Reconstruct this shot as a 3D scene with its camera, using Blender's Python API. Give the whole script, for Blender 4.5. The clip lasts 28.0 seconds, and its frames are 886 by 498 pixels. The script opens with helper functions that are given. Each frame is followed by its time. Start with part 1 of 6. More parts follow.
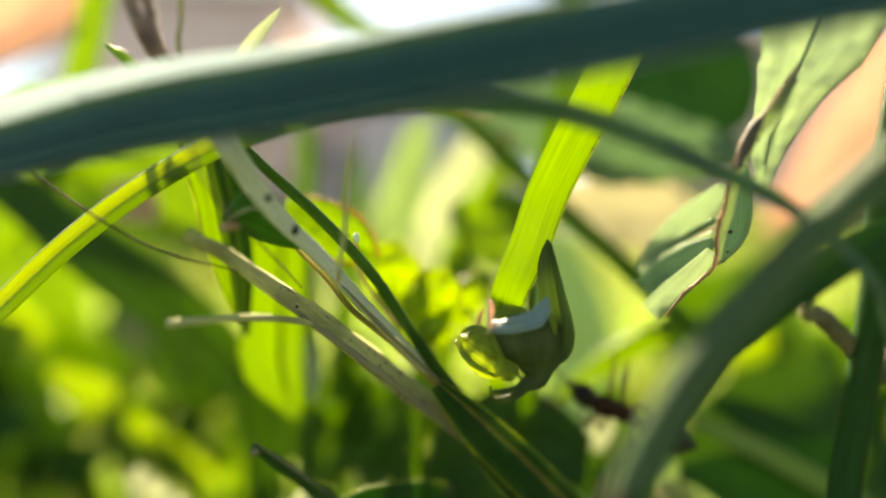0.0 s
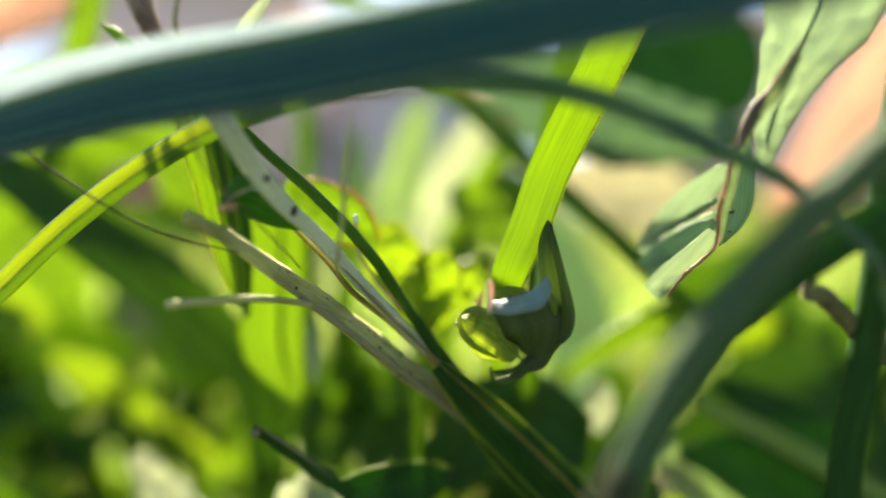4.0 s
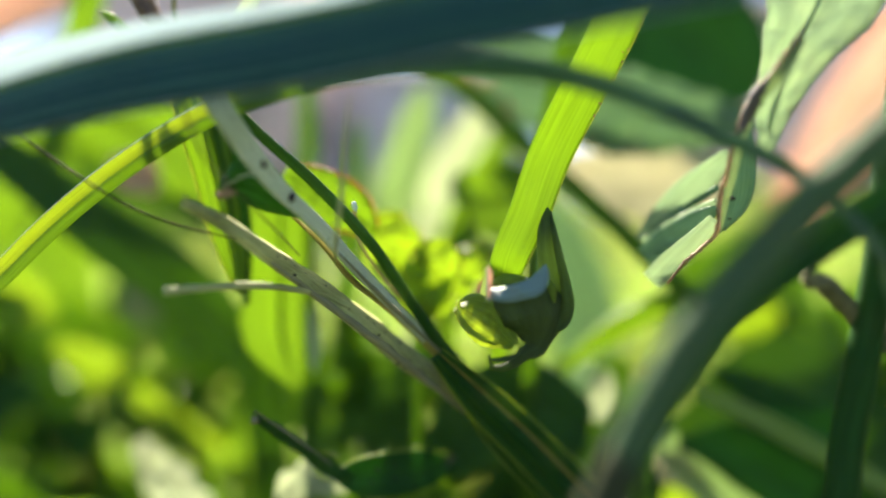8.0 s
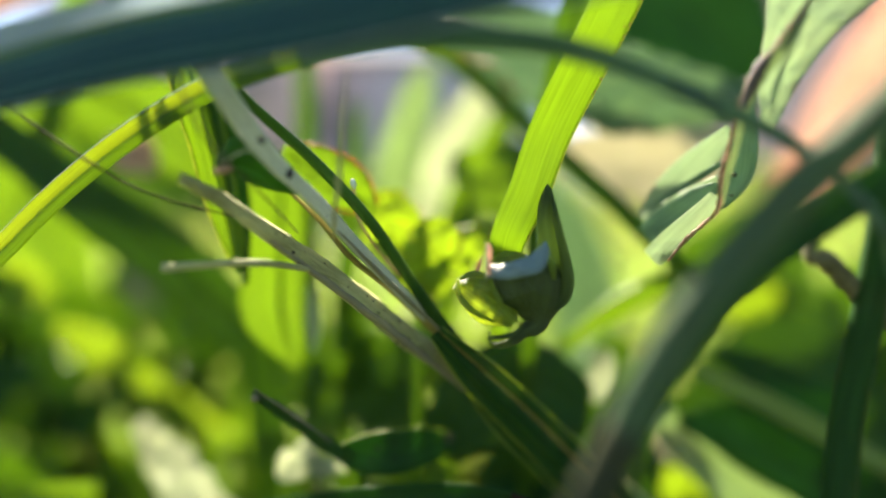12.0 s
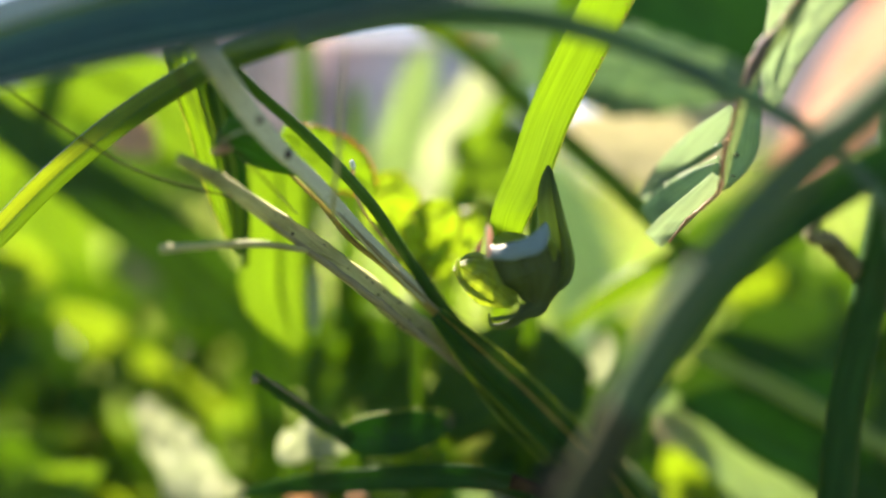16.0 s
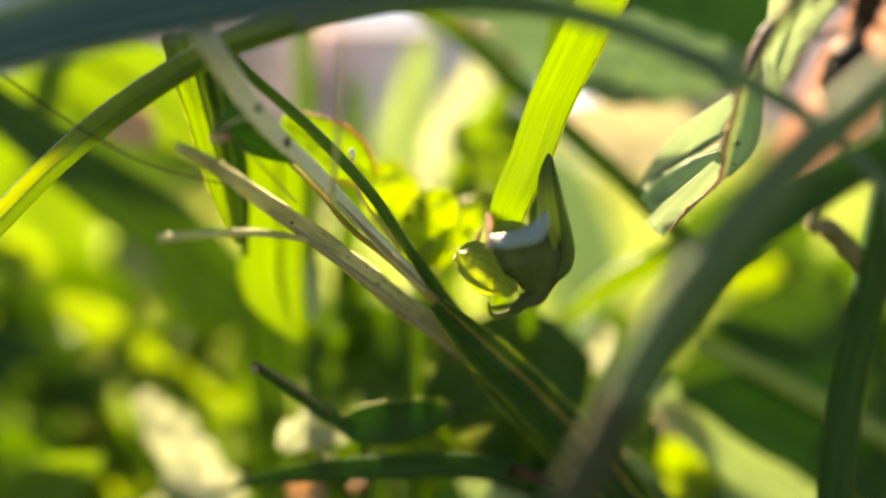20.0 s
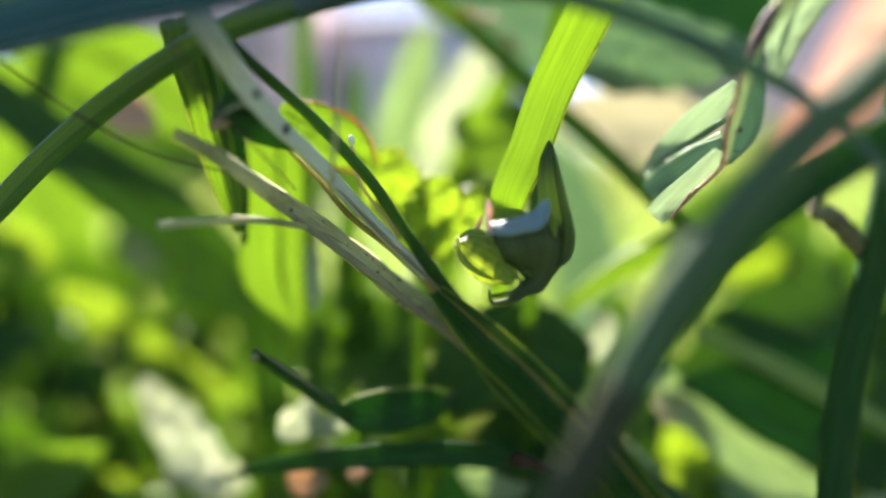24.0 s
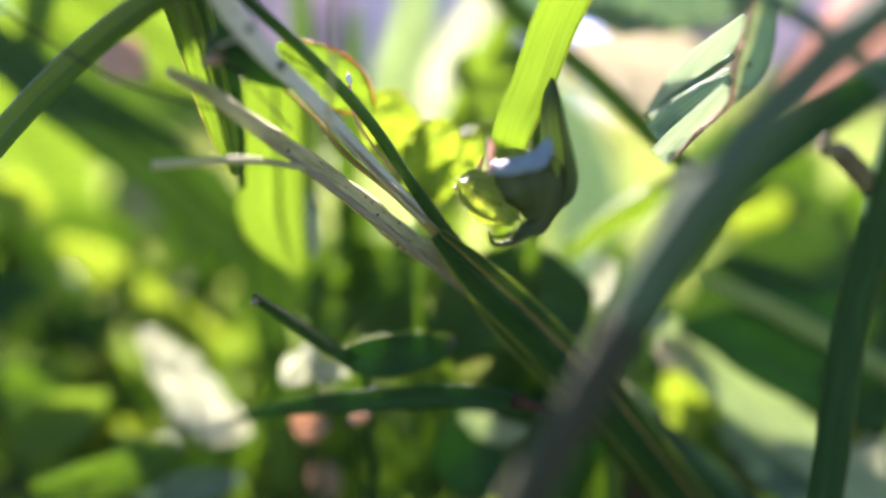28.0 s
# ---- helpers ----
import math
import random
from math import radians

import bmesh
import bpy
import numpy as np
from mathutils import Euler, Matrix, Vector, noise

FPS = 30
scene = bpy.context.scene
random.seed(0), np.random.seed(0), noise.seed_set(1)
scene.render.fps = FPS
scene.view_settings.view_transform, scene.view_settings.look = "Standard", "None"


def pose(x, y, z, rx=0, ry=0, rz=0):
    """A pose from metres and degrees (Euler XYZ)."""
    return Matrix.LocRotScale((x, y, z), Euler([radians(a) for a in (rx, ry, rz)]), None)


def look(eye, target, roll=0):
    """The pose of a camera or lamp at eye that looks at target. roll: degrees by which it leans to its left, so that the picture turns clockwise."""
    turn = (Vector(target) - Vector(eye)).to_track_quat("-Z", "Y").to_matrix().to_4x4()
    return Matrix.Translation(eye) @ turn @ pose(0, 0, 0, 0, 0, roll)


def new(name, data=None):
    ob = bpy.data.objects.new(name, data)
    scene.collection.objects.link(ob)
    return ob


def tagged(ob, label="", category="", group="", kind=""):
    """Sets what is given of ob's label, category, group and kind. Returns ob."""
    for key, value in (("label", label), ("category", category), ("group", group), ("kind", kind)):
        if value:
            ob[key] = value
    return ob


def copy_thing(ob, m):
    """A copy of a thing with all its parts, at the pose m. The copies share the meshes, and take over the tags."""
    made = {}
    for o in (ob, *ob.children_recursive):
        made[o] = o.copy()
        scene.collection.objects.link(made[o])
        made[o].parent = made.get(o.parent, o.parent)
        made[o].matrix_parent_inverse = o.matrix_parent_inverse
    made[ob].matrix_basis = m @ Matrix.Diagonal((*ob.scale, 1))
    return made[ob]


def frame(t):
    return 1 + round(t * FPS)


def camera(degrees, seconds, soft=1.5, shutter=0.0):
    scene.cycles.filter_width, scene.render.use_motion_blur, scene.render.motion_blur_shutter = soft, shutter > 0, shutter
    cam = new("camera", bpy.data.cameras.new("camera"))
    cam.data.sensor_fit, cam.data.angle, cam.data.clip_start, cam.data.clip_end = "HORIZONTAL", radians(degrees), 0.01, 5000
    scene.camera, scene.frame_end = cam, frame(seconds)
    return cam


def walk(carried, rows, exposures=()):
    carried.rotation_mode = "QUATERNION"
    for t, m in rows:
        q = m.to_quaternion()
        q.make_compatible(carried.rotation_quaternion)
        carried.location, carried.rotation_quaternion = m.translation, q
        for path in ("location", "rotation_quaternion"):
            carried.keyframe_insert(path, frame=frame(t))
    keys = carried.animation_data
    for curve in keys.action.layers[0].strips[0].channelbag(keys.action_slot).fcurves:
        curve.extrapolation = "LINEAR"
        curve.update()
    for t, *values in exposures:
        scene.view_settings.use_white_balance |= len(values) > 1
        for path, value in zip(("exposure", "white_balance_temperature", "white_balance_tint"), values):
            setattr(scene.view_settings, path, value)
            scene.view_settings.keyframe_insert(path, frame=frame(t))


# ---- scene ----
import colorsys

FOV = 66.3
cam = camera(FOV, 28.0, soft=2.1, shutter=0.5)
cam.data.dof.use_dof = True
cam.data.dof.focus_distance = 0.0320
cam.data.dof.aperture_fstop = 8.8
MM = 0.001

# seconds, place in millimetres, yaw, pitch and roll in degrees
PATH = [
    (0.0, -0.341, -0.339, 34.784, -0.637, 2.759, 0.159),
    (0.5, -0.298, -0.302, 34.800, -0.555, 2.484, 0.111),
    (1.0, -0.283, -0.283, 34.759, -0.530, 2.313, 0.099),
    (1.5, -0.277, -0.289, 34.714, -0.530, 2.184, 0.103),
    (2.0, -0.279, -0.273, 34.688, -0.540, 2.053, 0.102),
    (2.5, -0.274, -0.235, 34.654, -0.524, 1.944, 0.091),
    (3.0, -0.269, -0.210, 34.597, -0.519, 1.863, 0.050),
    (3.5, -0.288, -0.193, 34.536, -0.559, 1.765, -0.006),
    (5.5, -0.031, -0.129, 34.526, -0.180, 1.180, 0.108),
    (6.0, -0.013, -0.111, 34.474, -0.158, 1.145, 0.139),
    (6.5, -0.001, -0.097, 34.419, -0.149, 1.138, 0.108),
    (7.0, 0.015, -0.091, 34.386, -0.128, 1.078, 0.072),
    (7.5, 0.037, -0.074, 34.368, -0.083, 0.971, 0.079),
    (8.0, 0.071, -0.054, 34.336, -0.024, 0.894, 0.084),
    (8.5, 0.078, -0.040, 34.311, -0.020, 0.777, 0.085),
    (9.0, 0.059, -0.016, 34.298, -0.049, 0.609, 0.088),
    (9.5, 0.060, 0.006, 34.268, -0.039, 0.486, 0.063),
    (10.0, 0.071, 0.015, 34.221, -0.014, 0.413, 0.036),
    (10.5, 0.082, 0.024, 34.170, 0.003, 0.327, 0.026),
    (11.0, 0.082, 0.046, 34.120, -0.006, 0.168, 0.023),
    (11.5, 0.087, 0.084, 34.053, -0.015, -0.094, 0.031),
    (12.0, 0.112, 0.129, 33.985, 0.003, -0.381, 0.023),
    (12.5, 0.126, 0.176, 33.983, 0.018, -0.595, -0.012),
    (14.5, 0.128, 0.242, 33.899, 0.033, -1.210, 0.023),
    (15.0, 0.170, 0.251, 33.796, 0.096, -1.363, -0.010),
    (15.5, 0.201, 0.261, 33.783, 0.149, -1.518, -0.009),
    (16.0, 0.205, 0.263, 33.796, 0.160, -1.620, -0.017),
    (16.5, 0.195, 0.267, 33.783, 0.139, -1.676, -0.043),
    (17.0, 0.201, 0.276, 33.758, 0.143, -1.741, -0.052),
    (17.5, 0.226, 0.281, 33.731, 0.187, -1.864, -0.046),
    (18.0, 0.241, 0.289, 33.717, 0.214, -2.009, -0.046),
    (18.5, 0.236, 0.308, 33.710, 0.202, -2.137, -0.048),
    (19.0, 0.213, 0.329, 33.696, 0.169, -2.246, -0.042),
    (19.5, 0.188, 0.341, 33.679, 0.130, -2.300, -0.038),
    (20.0, 0.211, 0.346, 33.654, 0.163, -2.303, -0.039),
    (20.5, 0.240, 0.356, 33.631, 0.209, -2.327, -0.043),
    (21.0, 0.226, 0.370, 33.615, 0.189, -2.373, -0.034),
    (21.5, 0.233, 0.378, 33.591, 0.205, -2.409, 0.012),
    (23.5, 0.298, 0.425, 33.470, 0.302, -2.695, 0.014),
    (24.0, 0.296, 0.461, 33.455, 0.312, -2.998, -0.055),
    (24.5, 0.302, 0.495, 33.428, 0.358, -3.315, -0.076),
    (25.0, 0.310, 0.514, 33.375, 0.408, -3.575, -0.073),
    (25.5, 0.329, 0.533, 33.301, 0.443, -3.815, -0.090),
    (26.0, 0.338, 0.566, 33.259, 0.439, -4.102, -0.112),
    (26.5, 0.308, 0.579, 33.187, 0.399, -4.309, -0.136),
    (27.0, 0.336, 0.786, 32.914, 0.487, -5.661, -0.323),
    (27.5, 0.380, 0.775, 32.878, 0.507, -6.128, -0.208),
    (28.0, 0.325, 0.853, 32.738, 0.438, -6.656, -0.343),
]
walk(cam, [(t, pose(x * MM, y * MM, z * MM, 0, 0, yaw) @ pose(0, 0, 0, 90 + pitch) @ pose(0, 0, 0, 0, 0, roll))
           for t, x, y, z, yaw, pitch, roll in PATH],
     exposures=[(0, 2.74, 8400, 7), (1, 2.50, 8200, 2), (3, 2.62, 7450, 8), (6, 2.68, 6480, 8), (9, 2.64, 6480, 8), (10, 2.66, 6680, 11), (12, 2.66, 6680, 11), (15, 2.74, 6800, 14), (17, 2.86, 7050, 15), (18, 2.86, 7900, 15), (19, 2.88, 7650, 13), (20, 2.96, 8820, 20), (21, 2.94, 8520, 16), (24, 2.80, 6020, 18), (26, 2.80, 6000, 27), (28, 3.12, 5800, 43)])

EYE = 34.0  # height of the lens in the middle of the take

# ---- light: low sun behind the grass, clear sky ----
SUN_EL, SUN_AZ = 41.0, -14.0  # degrees above the horizon; from +y towards +x
world = bpy.data.worlds.new("sky")
scene.world = world
world.use_nodes = True
wn = world.node_tree
sky = wn.nodes.new("ShaderNodeTexSky")
sky.sky_type = "NISHITA"
sky.sun_disc = False
sky.sun_elevation = radians(SUN_EL)
sky.sun_rotation = radians(SUN_AZ)
sky.dust_density = 0.4
bg = wn.nodes["Background"]
bg.inputs["Strength"].default_value = 0.036
wn.links.new(sky.outputs[0], bg.inputs[0])
sun = new("sun", bpy.data.lights.new("sun", "SUN"))
sun.data.energy, sun.data.angle, sun.data.color = 5.0, radians(0.6), (1.0, 0.90, 0.72)
sun_dir = Vector((math.sin(radians(SUN_AZ)) * math.cos(radians(SUN_EL)), math.cos(radians(SUN_AZ)) * math.cos(radians(SUN_EL)), math.sin(radians(SUN_EL))))
sun.matrix_world = look(sun_dir * 2, (0, 0, 0))


# ---- materials ----
def nodes_of(name):
    m = bpy.data.materials.new(name)
    m.use_nodes = True
    t = m.node_tree
    t.nodes.clear()
    return m, t, t.nodes, t.links


def mixcol(t, fac, a, b):
    n = t.nodes.new("ShaderNodeMix")
    n.data_type = "RGBA"
    for sock, val in ((n.inputs[0], fac), (n.inputs[6], a), (n.inputs[7], b)):
        if isinstance(val, bpy.types.NodeSocket):
            t.links.new(val, sock)
        else:
            sock.default_value = val if not isinstance(val, tuple) else (*val, 1.0)
    return n.outputs[2]


def ramp(t, src, lo, hi):
    n = t.nodes.new("ShaderNodeMapRange")
    n.inputs[1].default_value, n.inputs[2].default_value = lo, hi
    t.links.new(src, n.inputs[0])
    return n.outputs[0]


def noise_of(t, coord, scale, detail=3.0, rough=0.6):
    n = t.nodes.new("ShaderNodeTexNoise")
    n.inputs["Scale"].default_value, n.inputs["Detail"].default_value, n.inputs["Roughness"].default_value = scale, detail, rough
    if coord is not None:
        t.links.new(coord, n.inputs["Vector"])
    return n.outputs["Fac"]


def scaled(t, coord, sx, sy, sz):
    n = t.nodes.new("ShaderNodeMapping")
    n.inputs["Scale"].default_value = (sx, sy, sz)
    t.links.new(coord, n.inputs["Vector"])
    return n.outputs[0]


def plant(name, top, glow, dry=(0.45, 0.36, 0.16), depth=0.6, rough=0.42, through_share=0.5, veins=7.0, wear=0.25, spots=0.0, island=0.0, gloss=0.5, relief=0.25):
    """Leaf tissue: reflects `top`, lets light of colour `glow` through, with lengthwise veins, patches and dark specks."""
    m, t, nd, lk = nodes_of(name)
    uv = nd.new("ShaderNodeTexCoord")
    vein_src = scaled(t, uv.outputs["UV"], veins, 0.05, 1.0)
    vein = noise_of(t, vein_src, 4.0, 4.0, 0.55)
    patch = noise_of(t, uv.outputs["Object"], 420.0, 4.0, 0.6)
    fine = noise_of(t, scaled(t, uv.outputs["UV"], 40.0, 1.5, 1.0), 2.0, 2.0)
    shade = ramp(t, vein, 0.3, 0.7)
    dark_top = tuple(c * (depth - 0.05) for c in top)
    dark_glow = tuple(c * depth for c in glow)
    c1 = mixcol(t, shade, dark_top, top)
    g1 = mixcol(t, shade, dark_glow, glow)
    worn = nd.new("ShaderNodeMath")
    worn.operation = "MULTIPLY"
    lk.new(ramp(t, patch, 0.52, 0.78), worn.inputs[0])
    worn.inputs[1].default_value = wear
    c2 = mixcol(t, worn.outputs[0], c1, dry)
    g2 = mixcol(t, worn.outputs[0], g1, dry)
    if island:
        geo = nd.new("ShaderNodeNewGeometry")
        hs = []
        for c in (c2, g2):
            h = nd.new("ShaderNodeHueSaturation")
            lk.new(c, h.inputs["Color"])
            vr = nd.new("ShaderNodeMapRange")
            vr.inputs[3].default_value, vr.inputs[4].default_value = 1.0 - island, 1.0 + island
            lk.new(geo.outputs["Random Per Island"], vr.inputs[0])
            lk.new(vr.outputs[0], h.inputs["Value"])
            hr = nd.new("ShaderNodeMapRange")
            hr.inputs[3].default_value, hr.inputs[4].default_value = 0.5 - 0.05 * island, 0.5 + 0.035 * island
            lk.new(geo.outputs["Random Per Island"], hr.inputs[0])
            lk.new(hr.outputs[0], h.inputs["Hue"])
            hs.append(h.outputs[0])
        c2, g2 = hs
    if spots:
        vor = nd.new("ShaderNodeTexVoronoi")
        vor.inputs["Scale"].default_value = 1400.0
        lk.new(uv.outputs["Object"], vor.inputs["Vector"])
        sp = nd.new("ShaderNodeMapRange")
        sp.inputs[1].default_value, sp.inputs[2].default_value = 0.16 * spots, 0.12 * spots
        lk.new(vor.outputs["Distance"], sp.inputs[0])
        few = nd.new("ShaderNodeMath")
        few.operation = "MULTIPLY"
        lk.new(sp.outputs[0], few.inputs[0])
        lk.new(ramp(t, noise_of(t, uv.outputs["Object"], 300.0, 2.0), 0.5, 0.62), few.inputs[1])
        c2 = mixcol(t, few.outputs[0], c2, (0.015, 0.012, 0.008))
        g2 = mixcol(t, few.outputs[0], g2, (0.015, 0.012, 0.008))
    bump = nd.new("ShaderNodeBump")
    bump.inputs["Strength"].default_value = relief
    bump.inputs["Distance"].default_value = 0.0002
    hsum = nd.new("ShaderNodeMath")
    hsum.operation = "ADD"
    lk.new(vein, hsum.inputs[0])
    lk.new(fine, hsum.inputs[1])
    lk.new(hsum.outputs[0], bump.inputs["Height"])
    p = nd.new("ShaderNodeBsdfPrincipled")
    lk.new(c2, p.inputs["Base Color"])
    p.inputs["Roughness"].default_value = rough
    p.inputs["Specular IOR Level"].default_value = gloss
    lk.new(bump.outputs[0], p.inputs["Normal"])
    tr = nd.new("ShaderNodeBsdfTranslucent")
    lk.new(g2, tr.inputs["Color"])
    lk.new(bump.outputs[0], tr.inputs["Normal"])
    mix = nd.new("ShaderNodeMixShader")
    mix.inputs[0].default_value = through_share
    lk.new(p.outputs[0], mix.inputs[1])
    lk.new(tr.outputs[0], mix.inputs[2])
    out = nd.new("ShaderNodeOutputMaterial")
    lk.new(mix.outputs[0], out.inputs[0])
    return m


def solid(name, a, b, rough=0.5, scale=900.0, bump_mm=0.1, gloss=0.5, stripes=None, metallic=0.0, specks=0.0):
    """Opaque matter of two mixed colours with fine relief; stripes: lengthwise fibres."""
    m, t, nd, lk = nodes_of(name)
    uv = nd.new("ShaderNodeTexCoord")
    src = scaled(t, uv.outputs["UV"], stripes, 0.25, 1.0) if stripes else uv.outputs["Object"]
    n1 = noise_of(t, src, 3.0 if stripes else scale, 5.0, 0.65)
    n2 = noise_of(t, uv.outputs["Object"], scale * 0.3, 3.0)
    mm = nd.new("ShaderNodeMath")
    mm.operation = "ADD"
    lk.new(n1, mm.inputs[0])
    lk.new(n2, mm.inputs[1])
    col = mixcol(t, ramp(t, mm.outputs[0], 0.75, 1.25), a, b)
    if specks:
        vor = nd.new("ShaderNodeTexVoronoi")
        vor.inputs["Scale"].default_value = 2600.0
        lk.new(uv.outputs["Object"], vor.inputs["Vector"])
        sp = nd.new("ShaderNodeMapRange")
        sp.inputs[1].default_value, sp.inputs[2].default_value = 0.26, 0.16
        lk.new(vor.outputs["Distance"], sp.inputs[0])
        few = nd.new("ShaderNodeMath")
        few.operation = "MULTIPLY"
        lk.new(sp.outputs[0], few.inputs[0])
        lk.new(ramp(t, noise_of(t, uv.outputs["Object"], 600.0, 2.0), 0.46, 0.58), few.inputs[1])
        more = nd.new("ShaderNodeMath")
        more.operation = "MULTIPLY"
        lk.new(few.outputs[0], more.inputs[0])
        more.inputs[1].default_value = 0.8 * specks
        col = mixcol(t, more.outputs[0], col, (0.03, 0.028, 0.024))
    bump = nd.new("ShaderNodeBump")
    bump.inputs["Strength"].default_value = 0.6
    bump.inputs["Distance"].default_value = bump_mm * MM
    lk.new(mm.outputs[0], bump.inputs["Height"])
    p = nd.new("ShaderNodeBsdfPrincipled")
    lk.new(col, p.inputs["Base Color"])
    p.inputs["Roughness"].default_value = rough
    p.inputs["Specular IOR Level"].default_value = gloss
    p.inputs["Metallic"].default_value = metallic
    lk.new(bump.outputs[0], p.inputs["Normal"])
    out = nd.new("ShaderNodeOutputMaterial")
    lk.new(p.outputs[0], out.inputs[0])
    return m


# near blade: teal holds shade and sky reflection, the pale lip the sun's highlight
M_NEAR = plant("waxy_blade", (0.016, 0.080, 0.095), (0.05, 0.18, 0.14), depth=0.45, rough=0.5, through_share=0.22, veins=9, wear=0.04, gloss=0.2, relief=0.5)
M_LIP = plant("waxy_margin_sunlit", (0.44, 0.52, 0.57), (0.64, 0.73, 0.77), depth=0.75, rough=0.4, through_share=0.6, veins=8, wear=0.05, gloss=0.55)
M_VEIN = plant("waxy_vein", (0.055, 0.17, 0.155), (0.12, 0.30, 0.19), rough=0.35, through_share=0.2, veins=2, wear=0.0, gloss=0.45)
M_MARGIN = plant("pale_margin", (0.40, 0.50, 0.12), (0.80, 0.86, 0.20), through_share=0.6, veins=2, wear=0.05)
M_KEEL = plant("blade_keel", (0.14, 0.28, 0.04), (0.60, 0.70, 0.06), through_share=0.5, veins=3, wear=0.03, gloss=0.3)
M_EDGE = plant("blade_edge", (0.30, 0.42, 0.06), (0.55, 0.65, 0.06), through_share=0.4, veins=3, wear=0.05)
# one arching blade in three tones: sunlit, shaded below, shaded at the far end
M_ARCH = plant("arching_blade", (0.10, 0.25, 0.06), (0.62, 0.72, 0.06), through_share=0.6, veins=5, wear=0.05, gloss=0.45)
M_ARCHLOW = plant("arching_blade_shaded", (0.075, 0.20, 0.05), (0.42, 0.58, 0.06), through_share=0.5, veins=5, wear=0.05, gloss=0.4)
M_ARCHR = plant("arching_blade_far_shaded", (0.09, 0.175, 0.115), (0.17, 0.29, 0.15), through_share=0.35, veins=5, wear=0.05, gloss=0.35)
M_MATTE = plant("matte_green_stem", (0.11, 0.22, 0.05), (0.46, 0.62, 0.10), rough=0.85, through_share=0.55, veins=8, wear=0.15, gloss=0.04)
# grass greens graded from sunlit to shaded, part of the light in the colour
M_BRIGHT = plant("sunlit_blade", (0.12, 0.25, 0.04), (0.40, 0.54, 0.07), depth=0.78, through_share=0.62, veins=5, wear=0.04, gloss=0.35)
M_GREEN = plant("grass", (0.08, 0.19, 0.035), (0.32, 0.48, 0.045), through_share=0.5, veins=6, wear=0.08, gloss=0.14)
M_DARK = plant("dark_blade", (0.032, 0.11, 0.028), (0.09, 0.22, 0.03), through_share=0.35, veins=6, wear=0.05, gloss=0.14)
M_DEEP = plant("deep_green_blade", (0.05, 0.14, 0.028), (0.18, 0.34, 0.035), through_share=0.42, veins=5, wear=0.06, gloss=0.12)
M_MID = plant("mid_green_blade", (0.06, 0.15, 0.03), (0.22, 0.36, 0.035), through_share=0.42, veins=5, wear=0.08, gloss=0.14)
M_STEMG = plant("green_stem", (0.042, 0.125, 0.022), (0.16, 0.30, 0.025), through_share=0.3, veins=10, wear=0.12, relief=0.4, gloss=0.16)
M_STALK = plant("thick_stalk", (0.095, 0.165, 0.088), (0.22, 0.33, 0.12), rough=0.6, through_share=0.2, veins=10, wear=0.25, dry=(0.11, 0.105, 0.05), relief=0.5, gloss=0.12)
M_SHEATH = plant("dry_sheath", (0.065, 0.075, 0.04), (0.13, 0.16, 0.06), rough=0.65, through_share=0.15, veins=10, wear=0.45, dry=(0.09, 0.065, 0.038), relief=0.5, gloss=0.1)
M_DRYSTEM = solid("dry_stem_bark", (0.09, 0.05, 0.03), (0.34, 0.21, 0.14), rough=0.7, scale=700.0, bump_mm=0.15)
M_HAIR = solid("dark_fibre", (0.03, 0.024, 0.016), (0.12, 0.095, 0.06), rough=0.9, gloss=0.05, scale=800.0)
M_TWIG = solid("twig_bark", (0.05, 0.045, 0.02), (0.20, 0.18, 0.09), rough=0.8, scale=900.0, bump_mm=0.15)
M_FLAME = plant("orange_leaf_tip", (0.55, 0.24, 0.08), (0.9, 0.45, 0.2), through_share=0.5, veins=3, wear=0.3, dry=(0.3, 0.1, 0.04))
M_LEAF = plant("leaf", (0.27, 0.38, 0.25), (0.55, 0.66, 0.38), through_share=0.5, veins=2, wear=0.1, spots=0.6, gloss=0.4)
# dark leaf green with shade put into the colour
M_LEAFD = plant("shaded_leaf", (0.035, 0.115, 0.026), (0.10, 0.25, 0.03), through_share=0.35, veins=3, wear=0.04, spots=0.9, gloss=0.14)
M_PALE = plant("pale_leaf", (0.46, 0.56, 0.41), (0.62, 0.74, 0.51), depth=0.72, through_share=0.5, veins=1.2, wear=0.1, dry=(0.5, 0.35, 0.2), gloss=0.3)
# teal for undersides and for the shade in creases and pleats
M_UNDER = plant("leaf_underside_shaded", (0.15, 0.28, 0.21), (0.28, 0.42, 0.27), through_share=0.36, veins=3, wear=0.05, gloss=0.4)
M_CREAM = plant("bleached_leaf", (0.52, 0.55, 0.40), (0.70, 0.75, 0.56), depth=0.78, through_share=0.55, veins=2, wear=0.15)
M_STRIPE = plant("leaf_stripe", (0.46, 0.58, 0.31), (0.64, 0.78, 0.40), through_share=0.45, veins=3, wear=0.08)
M_CLOVER = plant("young_leaf", (0.22, 0.36, 0.05), (0.60, 0.74, 0.11), through_share=0.6, veins=1.5, wear=0.06, dry=(0.6, 0.38, 0.04), gloss=0.25)
M_SALMON = plant("dry_pale_leaf", (0.77, 0.53, 0.43), (0.90, 0.64, 0.52), through_share=0.6, veins=1.5, wear=0.1)
M_FIELD = plant("far_grass", (0.11, 0.195, 0.05), (0.37, 0.50, 0.09), through_share=0.55, veins=3, wear=0.15, island=0.6, gloss=0.35)
M_STRAW = solid("straw", (0.25, 0.25, 0.10), (0.62, 0.62, 0.30), rough=0.7, scale=900.0, stripes=6.0, bump_mm=0.3, gloss=0.15, specks=1.6)
